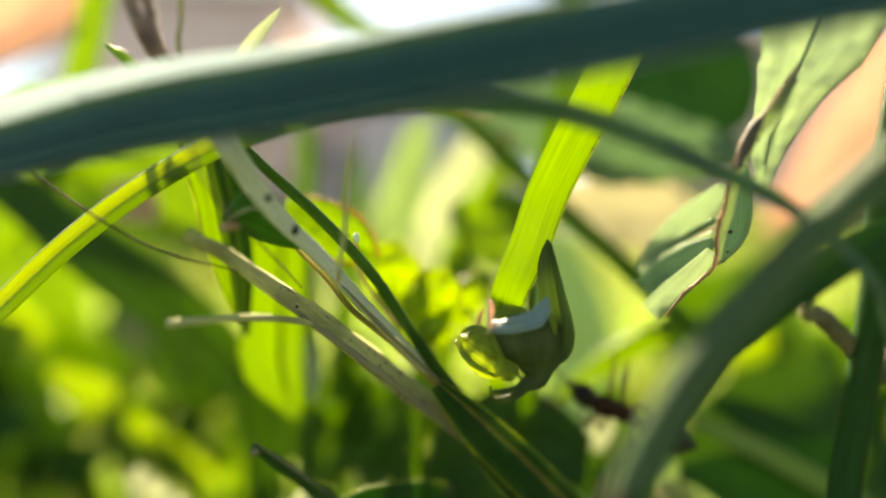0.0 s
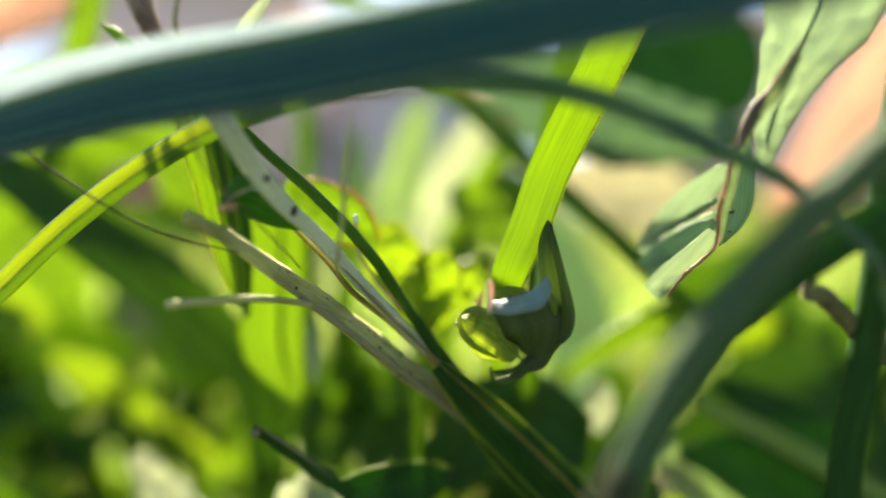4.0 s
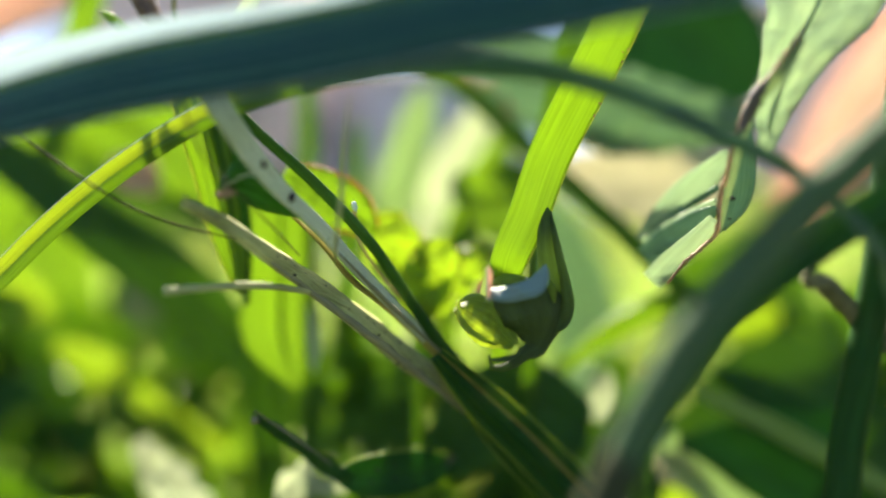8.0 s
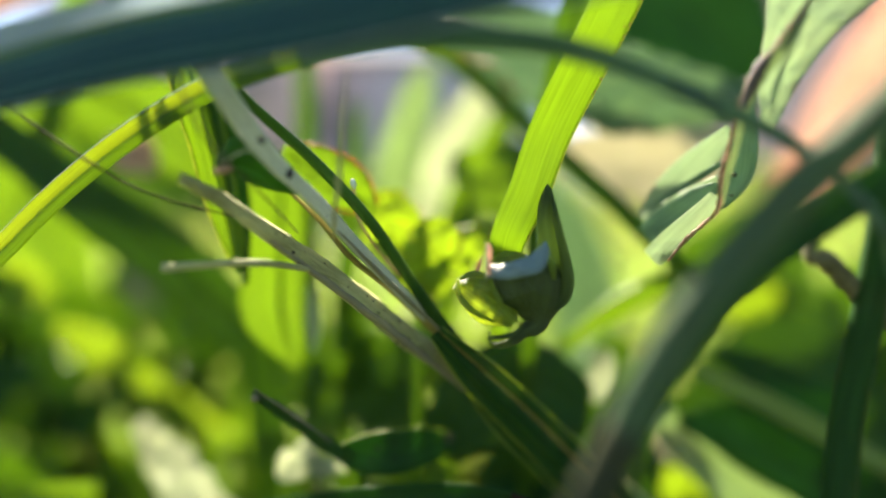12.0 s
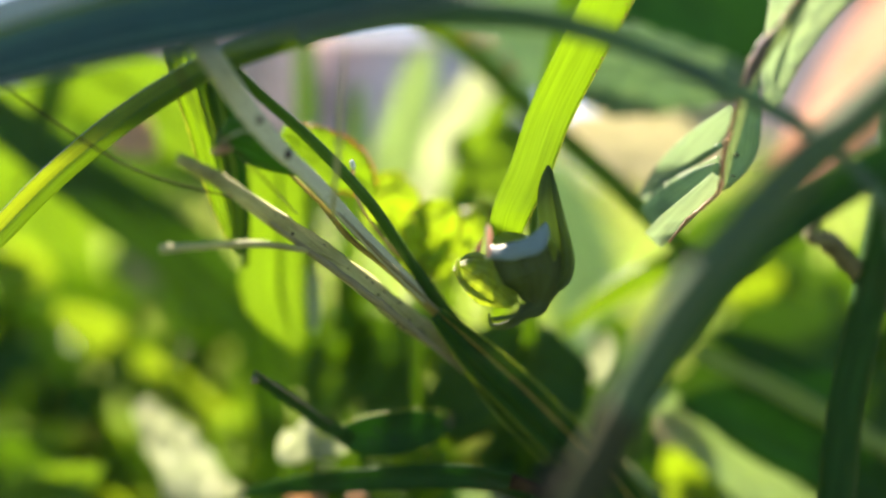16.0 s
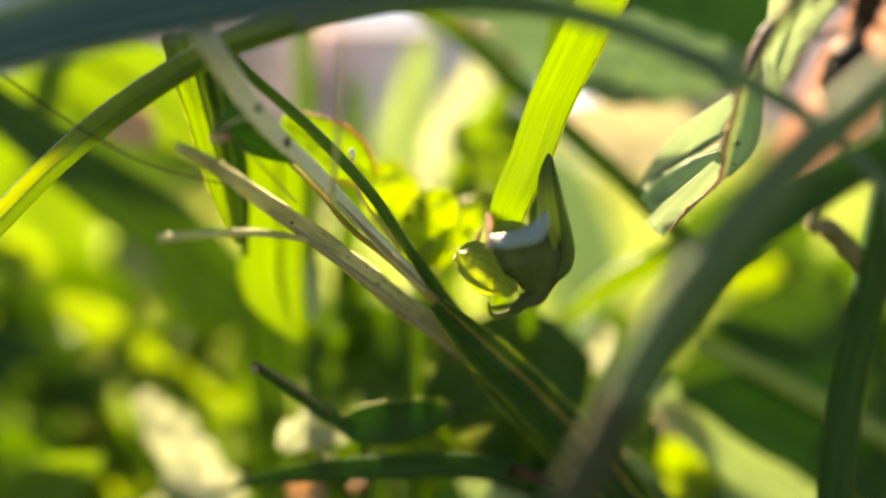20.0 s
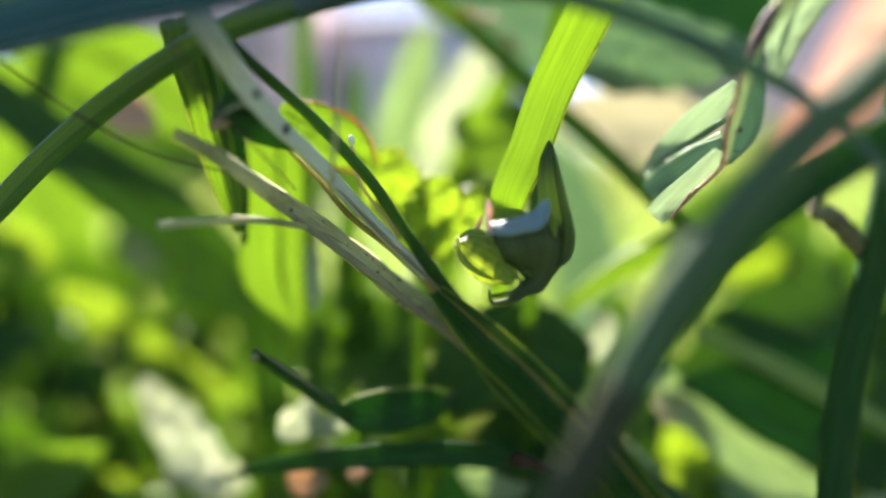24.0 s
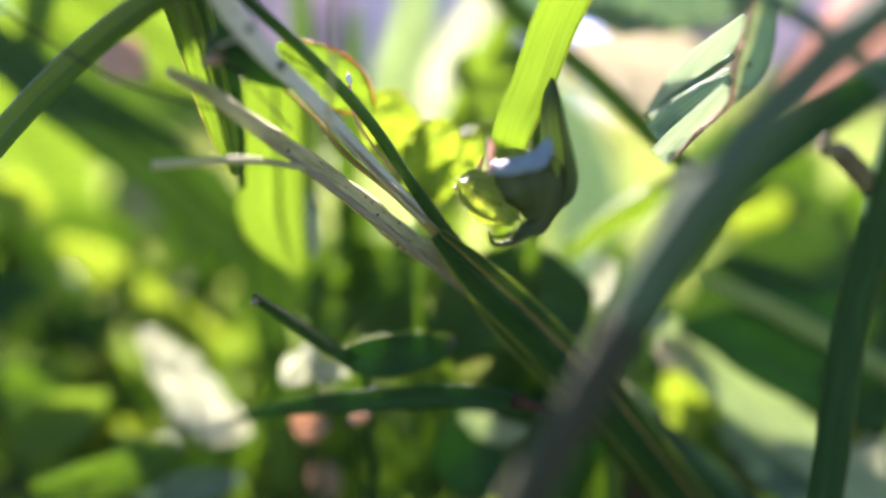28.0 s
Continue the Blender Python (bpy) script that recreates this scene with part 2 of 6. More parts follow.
M_STRAWD = solid("stained_straw", (0.09, 0.08, 0.045), (0.31, 0.29, 0.17), rough=0.6, scale=420.0, stripes=7.0, bump_mm=0.12)
M_PALESTRAW = solid("grey_straw", (0.38, 0.40, 0.27), (0.62, 0.64, 0.47), rough=0.5, scale=500.0, stripes=5.0, bump_mm=0.06, specks=0.6)
M_ORANGE = solid("orange_straw", (0.20, 0.15, 0.03), (0.48, 0.41, 0.10), rough=0.5, scale=500.0, stripes=4.0)
M_BROWN = solid("brown_rim", (0.16, 0.075, 0.04), (0.58, 0.34, 0.20), rough=0.7, scale=700.0)
M_WITHER = solid("withered_brown", (0.016, 0.011, 0.006), (0.10, 0.065, 0.035), rough=0.9, scale=600.0, gloss=0.05)
M_CRUMB = solid("dry_crumb", (0.36, 0.28, 0.18), (0.62, 0.50, 0.36), rough=0.8, scale=900.0)
M_BLACK = solid("black_fungus", (0.008, 0.007, 0.006), (0.03, 0.025, 0.02), rough=0.8, scale=1500.0)
M_ROT = solid("rotten_leaf", (0.02, 0.016, 0.016), (0.13, 0.095, 0.09), rough=0.6, scale=900.0)
# curled leaf tones: backlit yellow and shaded olive are given as separate colours
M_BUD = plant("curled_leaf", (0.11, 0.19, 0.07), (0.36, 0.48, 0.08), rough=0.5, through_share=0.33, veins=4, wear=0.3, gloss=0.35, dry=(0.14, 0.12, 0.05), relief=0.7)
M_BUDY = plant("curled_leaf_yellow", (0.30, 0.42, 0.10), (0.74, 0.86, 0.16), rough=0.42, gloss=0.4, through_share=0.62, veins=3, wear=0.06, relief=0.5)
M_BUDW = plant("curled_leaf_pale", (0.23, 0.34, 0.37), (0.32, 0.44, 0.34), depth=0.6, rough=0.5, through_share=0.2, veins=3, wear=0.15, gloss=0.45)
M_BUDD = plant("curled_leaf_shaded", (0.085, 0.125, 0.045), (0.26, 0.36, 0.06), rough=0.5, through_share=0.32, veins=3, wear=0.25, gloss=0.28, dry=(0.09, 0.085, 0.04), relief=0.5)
M_SPIRE = plant("curled_leaf_spire", (0.11, 0.18, 0.07), (0.34, 0.46, 0.12), rough=0.6, through_share=0.48, veins=4, wear=0.25, gloss=0.25, dry=(0.14, 0.14, 0.06), relief=0.6)
M_GREY = plant("grey_green_leaf", (0.20, 0.31, 0.19), (0.34, 0.47, 0.27), depth=0.75, through_share=0.5, veins=2, wear=0.1, gloss=0.35)
M_IVORY = plant("ivory_leaf", (0.54, 0.52, 0.40), (0.72, 0.69, 0.52), depth=0.75, through_share=0.5, veins=1.5, wear=0.3, dry=(0.30, 0.32, 0.14), gloss=0.3)
M_PEACH = plant("peach_petal", (0.52, 0.37, 0.24), (0.70, 0.50, 0.32), through_share=0.5, veins=3, wear=0.15)
M_RUST = solid("reddish_rim", (0.30, 0.10, 0.03), (0.62, 0.28, 0.10), rough=0.65, scale=700.0)
M_SOIL = solid("soil", (0.035, 0.026, 0.018), (0.16, 0.11, 0.075), rough=0.9, scale=160.0, bump_mm=1.0)
M_GROUND = solid("mossy_soil", (0.045, 0.032, 0.02), (0.10, 0.13, 0.04), rough=0.9, scale=110.0, bump_mm=1.0)
M_STONE = solid("pebble", (0.35, 0.27, 0.21), (0.58, 0.46, 0.38), rough=0.7, scale=300.0)
M_ANT = solid("ant_shell", (0.006, 0.005, 0.005), (0.022, 0.014, 0.010), rough=0.6, scale=2200.0, bump_mm=0.01, gloss=0.2)
M_ANTR = solid("ant_thorax_shell", (0.014, 0.007, 0.005), (0.05, 0.02, 0.011), rough=0.65, scale=2000.0, bump_mm=0.01, gloss=0.15)
M_ANTL = solid("ant_leg", (0.045, 0.022, 0.012), (0.17, 0.09, 0.045), rough=0.55, scale=1500.0, bump_mm=0.01, gloss=0.3)
M_WALLP = solid("pink_plaster", (0.80, 0.58, 0.55), (0.90, 0.68, 0.64), rough=0.9, scale=3.0, bump_mm=3)
M_WALLG = solid("grey_plaster", (0.56, 0.55, 0.62), (0.70, 0.69, 0.76), rough=0.9, scale=3.0, bump_mm=3)
M_ROOF = solid("roof_tile", (0.13, 0.10, 0.10), (0.22, 0.17, 0.16), rough=0.8, scale=6.0, bump_mm=8)
M_GLASS = solid("window_pane", (0.02, 0.025, 0.03), (0.05, 0.06, 0.07), rough=0.05, scale=1.0, bump_mm=0.01)
M_FRAME = solid("white_frame", (0.70, 0.70, 0.68), (0.8, 0.8, 0.78), rough=0.5, scale=10.0, bump_mm=0.2)


# ---- mesh helpers, in millimetres ----
def link_mesh(name, verts, faces, material, parent=None, label="", uvs=None, smooth=True):
    me = bpy.data.meshes.new(name)
    me.from_pydata([(v[0] * MM, v[1] * MM, v[2] * MM) for v in verts], [], faces)
    if uvs is not None:
        lay = me.uv_layers.new(name="UVMap")
        idx = np.empty(len(me.loops), dtype=np.int32)
        me.loops.foreach_get("vertex_index", idx)
        lay.data.foreach_set("uv", np.asarray(uvs, dtype=np.float32)[idx].ravel())
    me.polygons.foreach_set("use_smooth", [smooth] * len(me.polygons))
    me.materials.append(material)
    me.update()
    ob = new(name, me)
    if parent is not None:
        ob.parent = parent
    if label:
        tagged(ob, label=label)
    return ob


def spline(pts, n):
    """Catmull-Rom through rows of any length; n samples."""
    p = np.array(pts, float)
    p = np.vstack([2 * p[0] - p[1], p, 2 * p[-1] - p[-2]])
    seg = len(p) - 3
    out = []
    for k in range(n):
        s = k / (n - 1) * seg
        i = min(int(s), seg - 1)
        u = s - i
        a, b, c, d = p[i], p[i + 1], p[i + 2], p[i + 3]
        out.append(0.5 * (2 * b + (c - a) * u + (2 * a - 5 * b + 4 * c - d) * u * u + (3 * b - a - 3 * c + d) * u ** 3))
    return np.array(out)


def rooted(pts):
    """The same line, carried straight on from its last two points to the soil."""
    a, b = np.array(pts[-2], float), np.array(pts[-1], float)
    d = b - a
    return list(pts) + [tuple(b + d * (b[2] + 0.5) / max(-d[2], 1e-3))]


def unit(v):
    return v / (np.linalg.norm(v, axis=-1, keepdims=True) + 1e-12)


def ribbon_geo(pts, widths, face, n=28, across=9, thick=0.22, fold=0.25, ridge=0.018, wav=0.0, seed=0, twist=0.0, ragged=0.0, crumple=0.0, bow=0.0):
    """A closed blade of grass or leaf: a strip along pts that faces `face` (one vector, or one for each end)."""
    rng = np.random.default_rng(seed)
    c = spline(pts, n)
    w = np.maximum(spline([(a,) for a in widths], n)[:, 0], 0.02)
    tan = unit(np.gradient(c, axis=0))
    f = np.array(face, float)
    f = np.repeat(f[None], n, 0) if f.ndim == 1 else f[0] + (f[1] - f[0]) * np.linspace(0, 1, n)[:, None]
    side = unit(np.cross(tan, f))
    nor = unit(np.cross(side, tan))
    if twist:
        a = np.linspace(0, radians(twist), n)[:, None]
        side, nor = side * np.cos(a) + nor * np.sin(a), nor * np.cos(a) - side * np.sin(a)
    u = np.linspace(-1, 1, across)
    ln = np.r_[0, np.cumsum(np.linalg.norm(np.diff(c, axis=0), axis=1))]
    ph = rng.uniform(0, 6.28, 4)
    verts, uvs = [], []
    for layer in (1, -1):
        for i in range(n):
            for j, uu in enumerate(u):
                rag = 1.0
                if ragged and abs(uu) > 0.9:
                    rag = 1.0 + ragged * (math.sin(ln[i] * 2.1 + ph[0] + uu) + 0.6 * math.sin(ln[i] * 5.3 + ph[1] - uu))
                h = fold * abs(uu) * w[i] * 0.5 + ridge * w[i] * math.cos(uu * 11.0)
                h += bow * w[i] * (1.0 - uu * uu)
                h += wav * w[i] * math.sin(ln[i] * 0.8 + ph[2] + uu * 2.0) * abs(uu)
                th = layer * thick * 0.5 * (1.0 - 0.75 * abs(uu) ** 3)
                if crumple:
                    q = c[i] + side[i] * uu * w[i] * 0.5
                    h += crumple * noise.noise(Vector(q * 1.3)) + 0.5 * crumple * noise.noise(Vector(q * 3.1))
                verts.append(c[i] + side[i] * uu * w[i] * 0.5 * rag + nor[i] * (h + th))
                uvs.append((0.5 + 0.5 * uu, ln[i]))
    faces = []
    m = n * across
    for i in range(n - 1):
        for j in range(across - 1):
            a = i * across + j
            faces.append((a, a + 1, a + across + 1, a + across))
            faces.append((m + a, m + a + across, m + a + across + 1, m + a + 1))
        for j in (0, across - 1):
            a = i * across + j
            q = (a, a + across, m + a + across, m + a)
            faces.append(q if j == 0 else q[::-1])
    for i in (0, n - 1):
        for j in range(across - 1):
            a = i * across + j
            q = (a, m + a, m + a + 1, a + 1)
            faces.append(q if i == 0 else q[::-1])
    return verts, faces, uvs


def tube_geo(pts, radii, n=24, around=12, grooves=0.0, squash=1.0, seed=0, rough=0.0):
    """A round stem with closed ends; grooves: depth of lengthwise furrows as a share of the radius."""
    rng = np.random.default_rng(seed)
    c = spline(pts, n)
    r = np.maximum(spline([(a,) for a in radii], n)[:, 0], 0.015)
    tan = unit(np.gradient(c, axis=0))
    ref = np.array((0.13, -0.9, 0.37))
    side = unit(np.cross(tan, np.repeat(ref[None], n, 0)))
    nor = unit(np.cross(side, tan))
    ln = np.r_[0, np.cumsum(np.linalg.norm(np.diff(c, axis=0), axis=1))]
    verts, uvs = [], []
    for i in range(n):
        for j in range(around):
            a = 2 * math.pi * j / around
            k = 1.0 - grooves * (j % 2) + rough * rng.uniform(-1, 1)
            verts.append(c[i] + r[i] * k * (math.cos(a) * side[i] + squash * math.sin(a) * nor[i]))
            uvs.append((j / around, ln[i]))
    faces = [(i * around + j, i * around + (j + 1) % around, (i + 1) * around + (j + 1) % around, (i + 1) * around + j)
             for i in range(n - 1) for j in range(around)]
    faces.append(tuple(range(around))[::-1])
    faces.append(tuple((n - 1) * around + j for j in range(around)))
    return verts, faces, uvs


def ball_geo(centre, size, rings=8, around=12, lumps=0.0, seed=0, axis=None):
    """A lumpy ellipsoid; axis: the way its third size points."""
    rng = np.random.default_rng(seed)
    b = np.eye(3)
    if axis is not None:
        z = unit(np.array(axis, float))
        x = unit(np.cross(z, (0.31, 0.83, 0.21)))
        b = np.array((x, np.cross(z, x), z))
    verts, uvs = [], []
    for i in range(rings + 1):
        a = math.pi * i / rings
        for j in range(around):
            f = 2 * math.pi * j / around
            k = 1 + lumps * rng.uniform(-1, 1) * (0 < i < rings)
            v = np.array((size[0] * math.sin(a) * math.cos(f), size[1] * math.sin(a) * math.sin(f), size[2] * math.cos(a))) * k
            verts.append(np.array(centre) + v @ b)
            uvs.append((j / around, i / rings))
    faces = [(i * around + j, (i + 1) * around + j, (i + 1) * around + (j + 1) % around, i * around + (j + 1) % around)
             for i in range(rings) for j in range(around)]
    return verts, faces, uvs


def joined(geos):
    verts, faces, uvs = [], [], []
    for v, f, u in geos:
        k = len(verts)
        verts += list(v)
        uvs += list(u)
        faces += [tuple(a + k for a in q) for q in f]
    return verts, faces, uvs


def part(name, geo, material, parent, label=""):
    return link_mesh(name, geo[0], geo[1], material, parent, label, geo[2])


def thing(name, label, category, group="", kind=""):
    return tagged(new(name), label=label, category=category, group=group, kind=kind)


def blade(label, pts, widths, face, material, name="grass_blade", group="blades of grass", midrib=True, **kw):
    """A grass blade: leaf strip with a raised midrib on its face."""
    ob = thing(name, label, "grass", group)
    part("blade", ribbon_geo(pts, widths, face, **kw), material, ob)
    if midrib:
        f = np.array(face, float)
        f = unit(f if f.ndim == 1 else f.mean(0))
        c = spline(pts, 24)
        w = spline([(a,) for a in widths], 24)[:, 0]
        rib = [c[i] + f * (kw.get("thick", 0.22) * 0.3 + 0.03 * w[i]) for i in range(0, 24)]
        part("midrib", tube_geo(rib[1:-1], [max(0.03, 0.035 * a) for a in w[1:-1]], n=24, around=6), material, ob)
    return ob


# ---- setting ----
def build_ground():
    n = 90
    verts, uvs, faces = [], [], []
    # dense grid near the camera that widens towards the horizon
    ax = np.sign(np.linspace(-1, 1, n)) * (np.abs(np.linspace(-1, 1, n)) ** 1.0 * 160 + np.abs(np.linspace(-1, 1, n)) ** 9 * 60000)
    for a in ax:
        for b in ax:
            near = math.exp(-(a * a + b * b) / 200.0 ** 2)
            h = near * (1.6 * noise.noise(Vector((a * 0.05, b * 0.05, 0))) + 0.8 * noise.noise(Vector((a * 0.21, b * 0.21, 3))))
            verts.append((a, b + 60, h - 0.6))
            uvs.append((a * 0.01, b * 0.01))
    for i in range(n - 1):
        for j in range(n - 1):
            k = i * n + j
            faces.append((k, k + n, k + n + 1, k + 1))
    ob = link_mesh("ground", verts, faces, M_GROUND, None, "", uvs)
    tagged(ob, "damp dark brown mossy soil under the grass", "soil", kind="structure")


build_ground()


def build_house(label, x, y, wide, deep, high, wall, peak):
    """A plain house far behind the grass; metres."""
    ob = thing("house", label, "house")
    k = 1000.0

    def box(x0, x1, y0, y1, z0, z1):
        v = [(a * k, b * k, c * k) for a in (x0, x1) for b in (y0, y1) for c in (z0, z1)]
        f = [(0, 1, 3, 2), (4, 6, 7, 5), (0, 4, 5, 1), (2, 3, 7, 6), (0, 2, 6, 4), (1, 5, 7, 3)]
        return v, f, [(0, 0)] * 8

    part("wall", box(x - wide / 2, x + wide / 2, y, y + deep, 0, high), wall, ob)
    e = 0.35
    rv = [((x + sx * (wide / 2 + e)) * k, yy * k, zz * k) for sx in (-1, 1)
          for yy, zz in ((y - e, high - 0.1), (y + deep / 2, high + peak), (y + deep + e, high - 0.1), (y - e, high + 0.08), (y + deep / 2, high + peak + 0.2), (y + deep + e, high + 0.08))]
    rf = [(0, 1, 7, 6), (1, 2, 8, 7), (3, 9, 10, 4), (4, 10, 11, 5), (0, 6, 9, 3), (2, 5, 11, 8), (0, 3, 4, 1), (1, 4, 5, 2), (6, 7, 10, 9), (7, 8, 11, 10)]
    part("roof", (rv, rf, [(0, 0)] * 12), M_ROOF, ob)
    for s in range(2):
        for c in (-0.3, 0.05, 0.33):
            zc = 1.0 + 2.5 * s
            if zc + 1.3 > high:
                continue
            xc = x + c * wide
            win = part("window", box(xc - 0.55, xc + 0.55, y - 0.05, y + 0.02, zc, zc + 1.2), M_FRAME, ob)
            part("pane", box(xc - 0.47, xc + 0.47, y - 0.06, y - 0.045, zc + 0.08, zc + 1.12), M_GLASS, win)


build_house("pink plastered house far behind the lawn", -7.0, 17.0, 6.0, 6.0, 7.6, M_WALLP, 1.2)
build_house("grey plastered house far behind the lawn", -0.8, 21.0, 7.6, 7.0, 6.1, M_WALLG, 1.2)
build_house("salmon plastered house far behind the lawn", 10.5, 19.0, 9.0, 7.0, 7.0, M_WALLP, 2.0)


# ---- foreground grass ----
swaying = []


def build_foreground():
    near = thing("grass_blade", "broad waxy blue-green grass blade arching close to the lens", "grass", "blades of grass")
    pts = [(-66, 23.0, -0.5), (-56, 24.6, 15), (-44, 25.4, 27), (-31, 25.8, 35), (-20.2, 25.8, 39.5), (-16.6, 25.5, 40.5), (-11.4, 24.9, 41.5), (-5.5, 23.7, 42.0), (0.4, 22.2, 42.6), (5.7, 21.3, 43.3), (13.4, 20.4, 44.4), (23.8, 20.1, 45.4), (36, 21.5, 41), (52, 23, 27), (62, 28, -0.5)]
    wid = [1.8, 2.5, 3.0, 3.4, 3.7, 3.75, 3.75, 3.55, 3.25, 3.0, 2.6, 2.1, 1.7, 1.3, 0.8]
    n = 90
    c = spline(pts, n)
    w = spline([(a,) for a in wid], n)[:, 0]
    up = np.array((0.0, 0.30, 0.95))
    # folded along its length: the upper panel lies back, is coloured pale for the sun on it, and narrows along the
    # blade
    share = np.interp(np.arange(n), [0, 25, 32, 38, 46, 57, n], [0.42, 0.42, 0.38, 0.30, 0.19, 0.06, 0.03])
    face = [(0.0, -0.95, 0.30), (0.0, -0.95, 0.30)]
    low = [c[i] - up * w[i] * share[i] * 0.5 for i in range(n)]
    part("lower_panel", ribbon_geo(low, [w[i] * (1.0 - share[i]) for i in range(n)], face, n=n, across=29, thick=0.28, fold=-0.10, ridge=0.02, seed=3), M_NEAR, near, "shaded lower panel in sky-tinted teal with fine ridges")
    foldline = [c[i] + up * w[i] * (0.5 - share[i]) for i in range(n)]
    wide = [w[i] * share[i] for i in range(n)]
    part("upper_panel", ribbon_geo([foldline[i] + up * wide[i] * 0.5 for i in range(6, 64)], wide[6:64], (0.0, -0.98, 0.15), n=64, across=13, thick=0.16, fold=0.10, ridge=0.012, seed=4), M_LIP, near, "upper panel in pale silver for the sun on it")
    part("keel", tube_geo([foldline[i] + np.array((0, -0.16, 0.0)) for i in range(6, 57)], [0.20] * 51, n=60, around=8, squash=0.5), M_KEEL, near, "deep green keel")
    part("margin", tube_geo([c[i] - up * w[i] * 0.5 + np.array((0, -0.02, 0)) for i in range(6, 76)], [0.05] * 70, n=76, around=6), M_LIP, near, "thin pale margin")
    for k in range(5):
        part("vein", tube_geo([low[i] + up * w[i] * (1 - share[i]) * (0.40 - 0.17 * k) + np.array((0, -0.10, 0.0)) for i in range(6, 68)], [(0.30, 0.10, 0.22, 0.10, 0.16)[k]] * 62, n=60, around=8, squash=0.4), M_VEIN, near, "pale lengthwise vein")
    swaying.append(near)

    arch = thing("grass_blade", "slender grass blade arching over the straw, yellow-green below", "grass", "blades of grass")
    apts = [(-30, 33, -0.5), (-28.0, 33.7, 26.4), (-21.1, 32.4, 33.6), (-16.3, 31.5, 37.6), (-11.4, 30.3, 40.4), (-7.2, 28.8, 41.6), (-1.8, 26.4, 42.0), (2.5, 25.2, 41.6), (5.7, 24.6, 40.8), (9.7, 24.9, 39.3), (13.6, 25.5, 37.5), (16.4, 25.2, 34.6), (19.8, 27.7, 29.6), (36, 30, -0.5)]
    aw = [0.8, 1.2, 1.28, 1.28, 1.22, 1.16, 1.1, 1.0, 0.92, 0.8, 0.62, 0.5, 0.4, 0.3]
    m = 70
    ac, aww = spline(apts, m), spline([(a,) for a in aw], m)[:, 0]
    tan = unit(np.gradient(ac, axis=0))
    across = unit(np.cross(np.array((0.0, -1.0, 0.0)), tan))
    across *= np.where(across[:, 2:] < 0, -1.0, 1.0)
    away = np.array((0.0, 0.35, 0.0))
    # sun and shade along the blade are set by colour, stretch by stretch
    for k0, k1, low, top, word in ((0, 29, M_ARCHLOW, M_ARCH, "upper panel in sunlit yellow-green"), (28, m, M_ARCHR, M_ARCHR, "upper panel in shaded grey-green")):
        part("lower_panel", ribbon_geo([ac[i] - across[i] * aww[i] * 0.30 for i in range(k0, k1)], aww[k0:k1] * 0.42, (0.15, -0.93, -0.25), n=k1 - k0, across=9, thick=0.16, fold=0.05, ridge=0.02, seed=5), low, arch, "lower panel in a darker, shaded green")
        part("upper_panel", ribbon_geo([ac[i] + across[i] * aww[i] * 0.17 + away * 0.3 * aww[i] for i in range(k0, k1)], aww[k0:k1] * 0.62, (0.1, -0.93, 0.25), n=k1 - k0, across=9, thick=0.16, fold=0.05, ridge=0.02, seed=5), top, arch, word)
    part("margin", tube_geo([ac[i] + across[i] * aww[i] * 0.47 + away * 0.4 * aww[i] for i in range(4, 32)], [0.045] * 28, n=40, around=6), M_LIP, arch, "pale thin margin")

    stalk = thing("stalk", "thick grey-green round stalk leaning close to the lens", "stem")
    spts = rooted([(24.5, 21.9, 45.5), (18.0, 21.6, 41.2), (14.0, 21.6, 38.1), (11.0, 21.5, 35.4), (8.4, 21.5, 32.4), (6.6, 21.5, 29.6), (5.0, 21.4, 26.4), (2.7, 21.0, 22.6), (0.7, 20.4, 19.2)])
    part("stem", tube_geo(spts, [0.74, 0.74, 0.74, 0.73, 0.71, 0.69, 0.70, 0.71, 0.71, 0.71], n=60, around=20, grooves=0.035, seed=6), M_STALK, stalk)
    part("sheath", tube_geo(spline(spts, 24)[14:23], [0.70] + [0.75] * 8, n=40, around=22, grooves=0.04, seed=9), M_SHEATH, stalk, "dry brownish leaf sheath wrapped round the stem")

    blade("dark green grass blade crossing behind the thick stalk",
          rooted([(29.4, 26.7, 42.7), (22.7, 26.7, 39.8), (17.5, 26.7, 36.6), (14.1, 27.3, 34.2), (11.7, 27.7, 32.2), (9.4, 27.7, 29.2), (7.1, 27.7, 25.3)]),
          [0.9, 1.1, 1.25, 1.3, 1.25, 1.1, 1.0, 0.9], (0.25, -0.8, 0.45), M_DARK, seed=7)
    upr = thing("stalk", "upright dark green round stem beside the thick stalk", "stem")
    part("stem", tube_geo(rooted([(21.9, 28.6, 54.8), (20.1, 28.2, 46.0), (19.0, 28.2, 39.9), (18.5, 28.4, 34.7), (17.9, 28.7, 30.4), (17.2, 29.0, 25.6), (16.4, 28.6, 18.7), (15.1, 28.2, 13.8)]),
                          [0.55, 0.6, 0.64, 0.67, 0.7, 0.7, 0.7, 0.7, 0.7], n=46, around=14, grooves=0.05, seed=8), M_DARK, upr)
    part("sheath", ribbon_geo([a + np.array((0.3, -0.42, 0.0)) for a in ((18.3, 28.2, 37.5), (17.9, 28.4, 34.0), (17.5, 28.7, 30.4), (16.8, 29.0, 25.6), (16.0, 28.6, 18.7))], [0.1, 0.6, 0.75, 0.8, 0.8], (-0.3, -0.9, 0.1), n=30, across=9, thick=0.1, fold=-0.8, ridge=0.02, seed=13), M_DARK, upr, "paler leaf sheath")
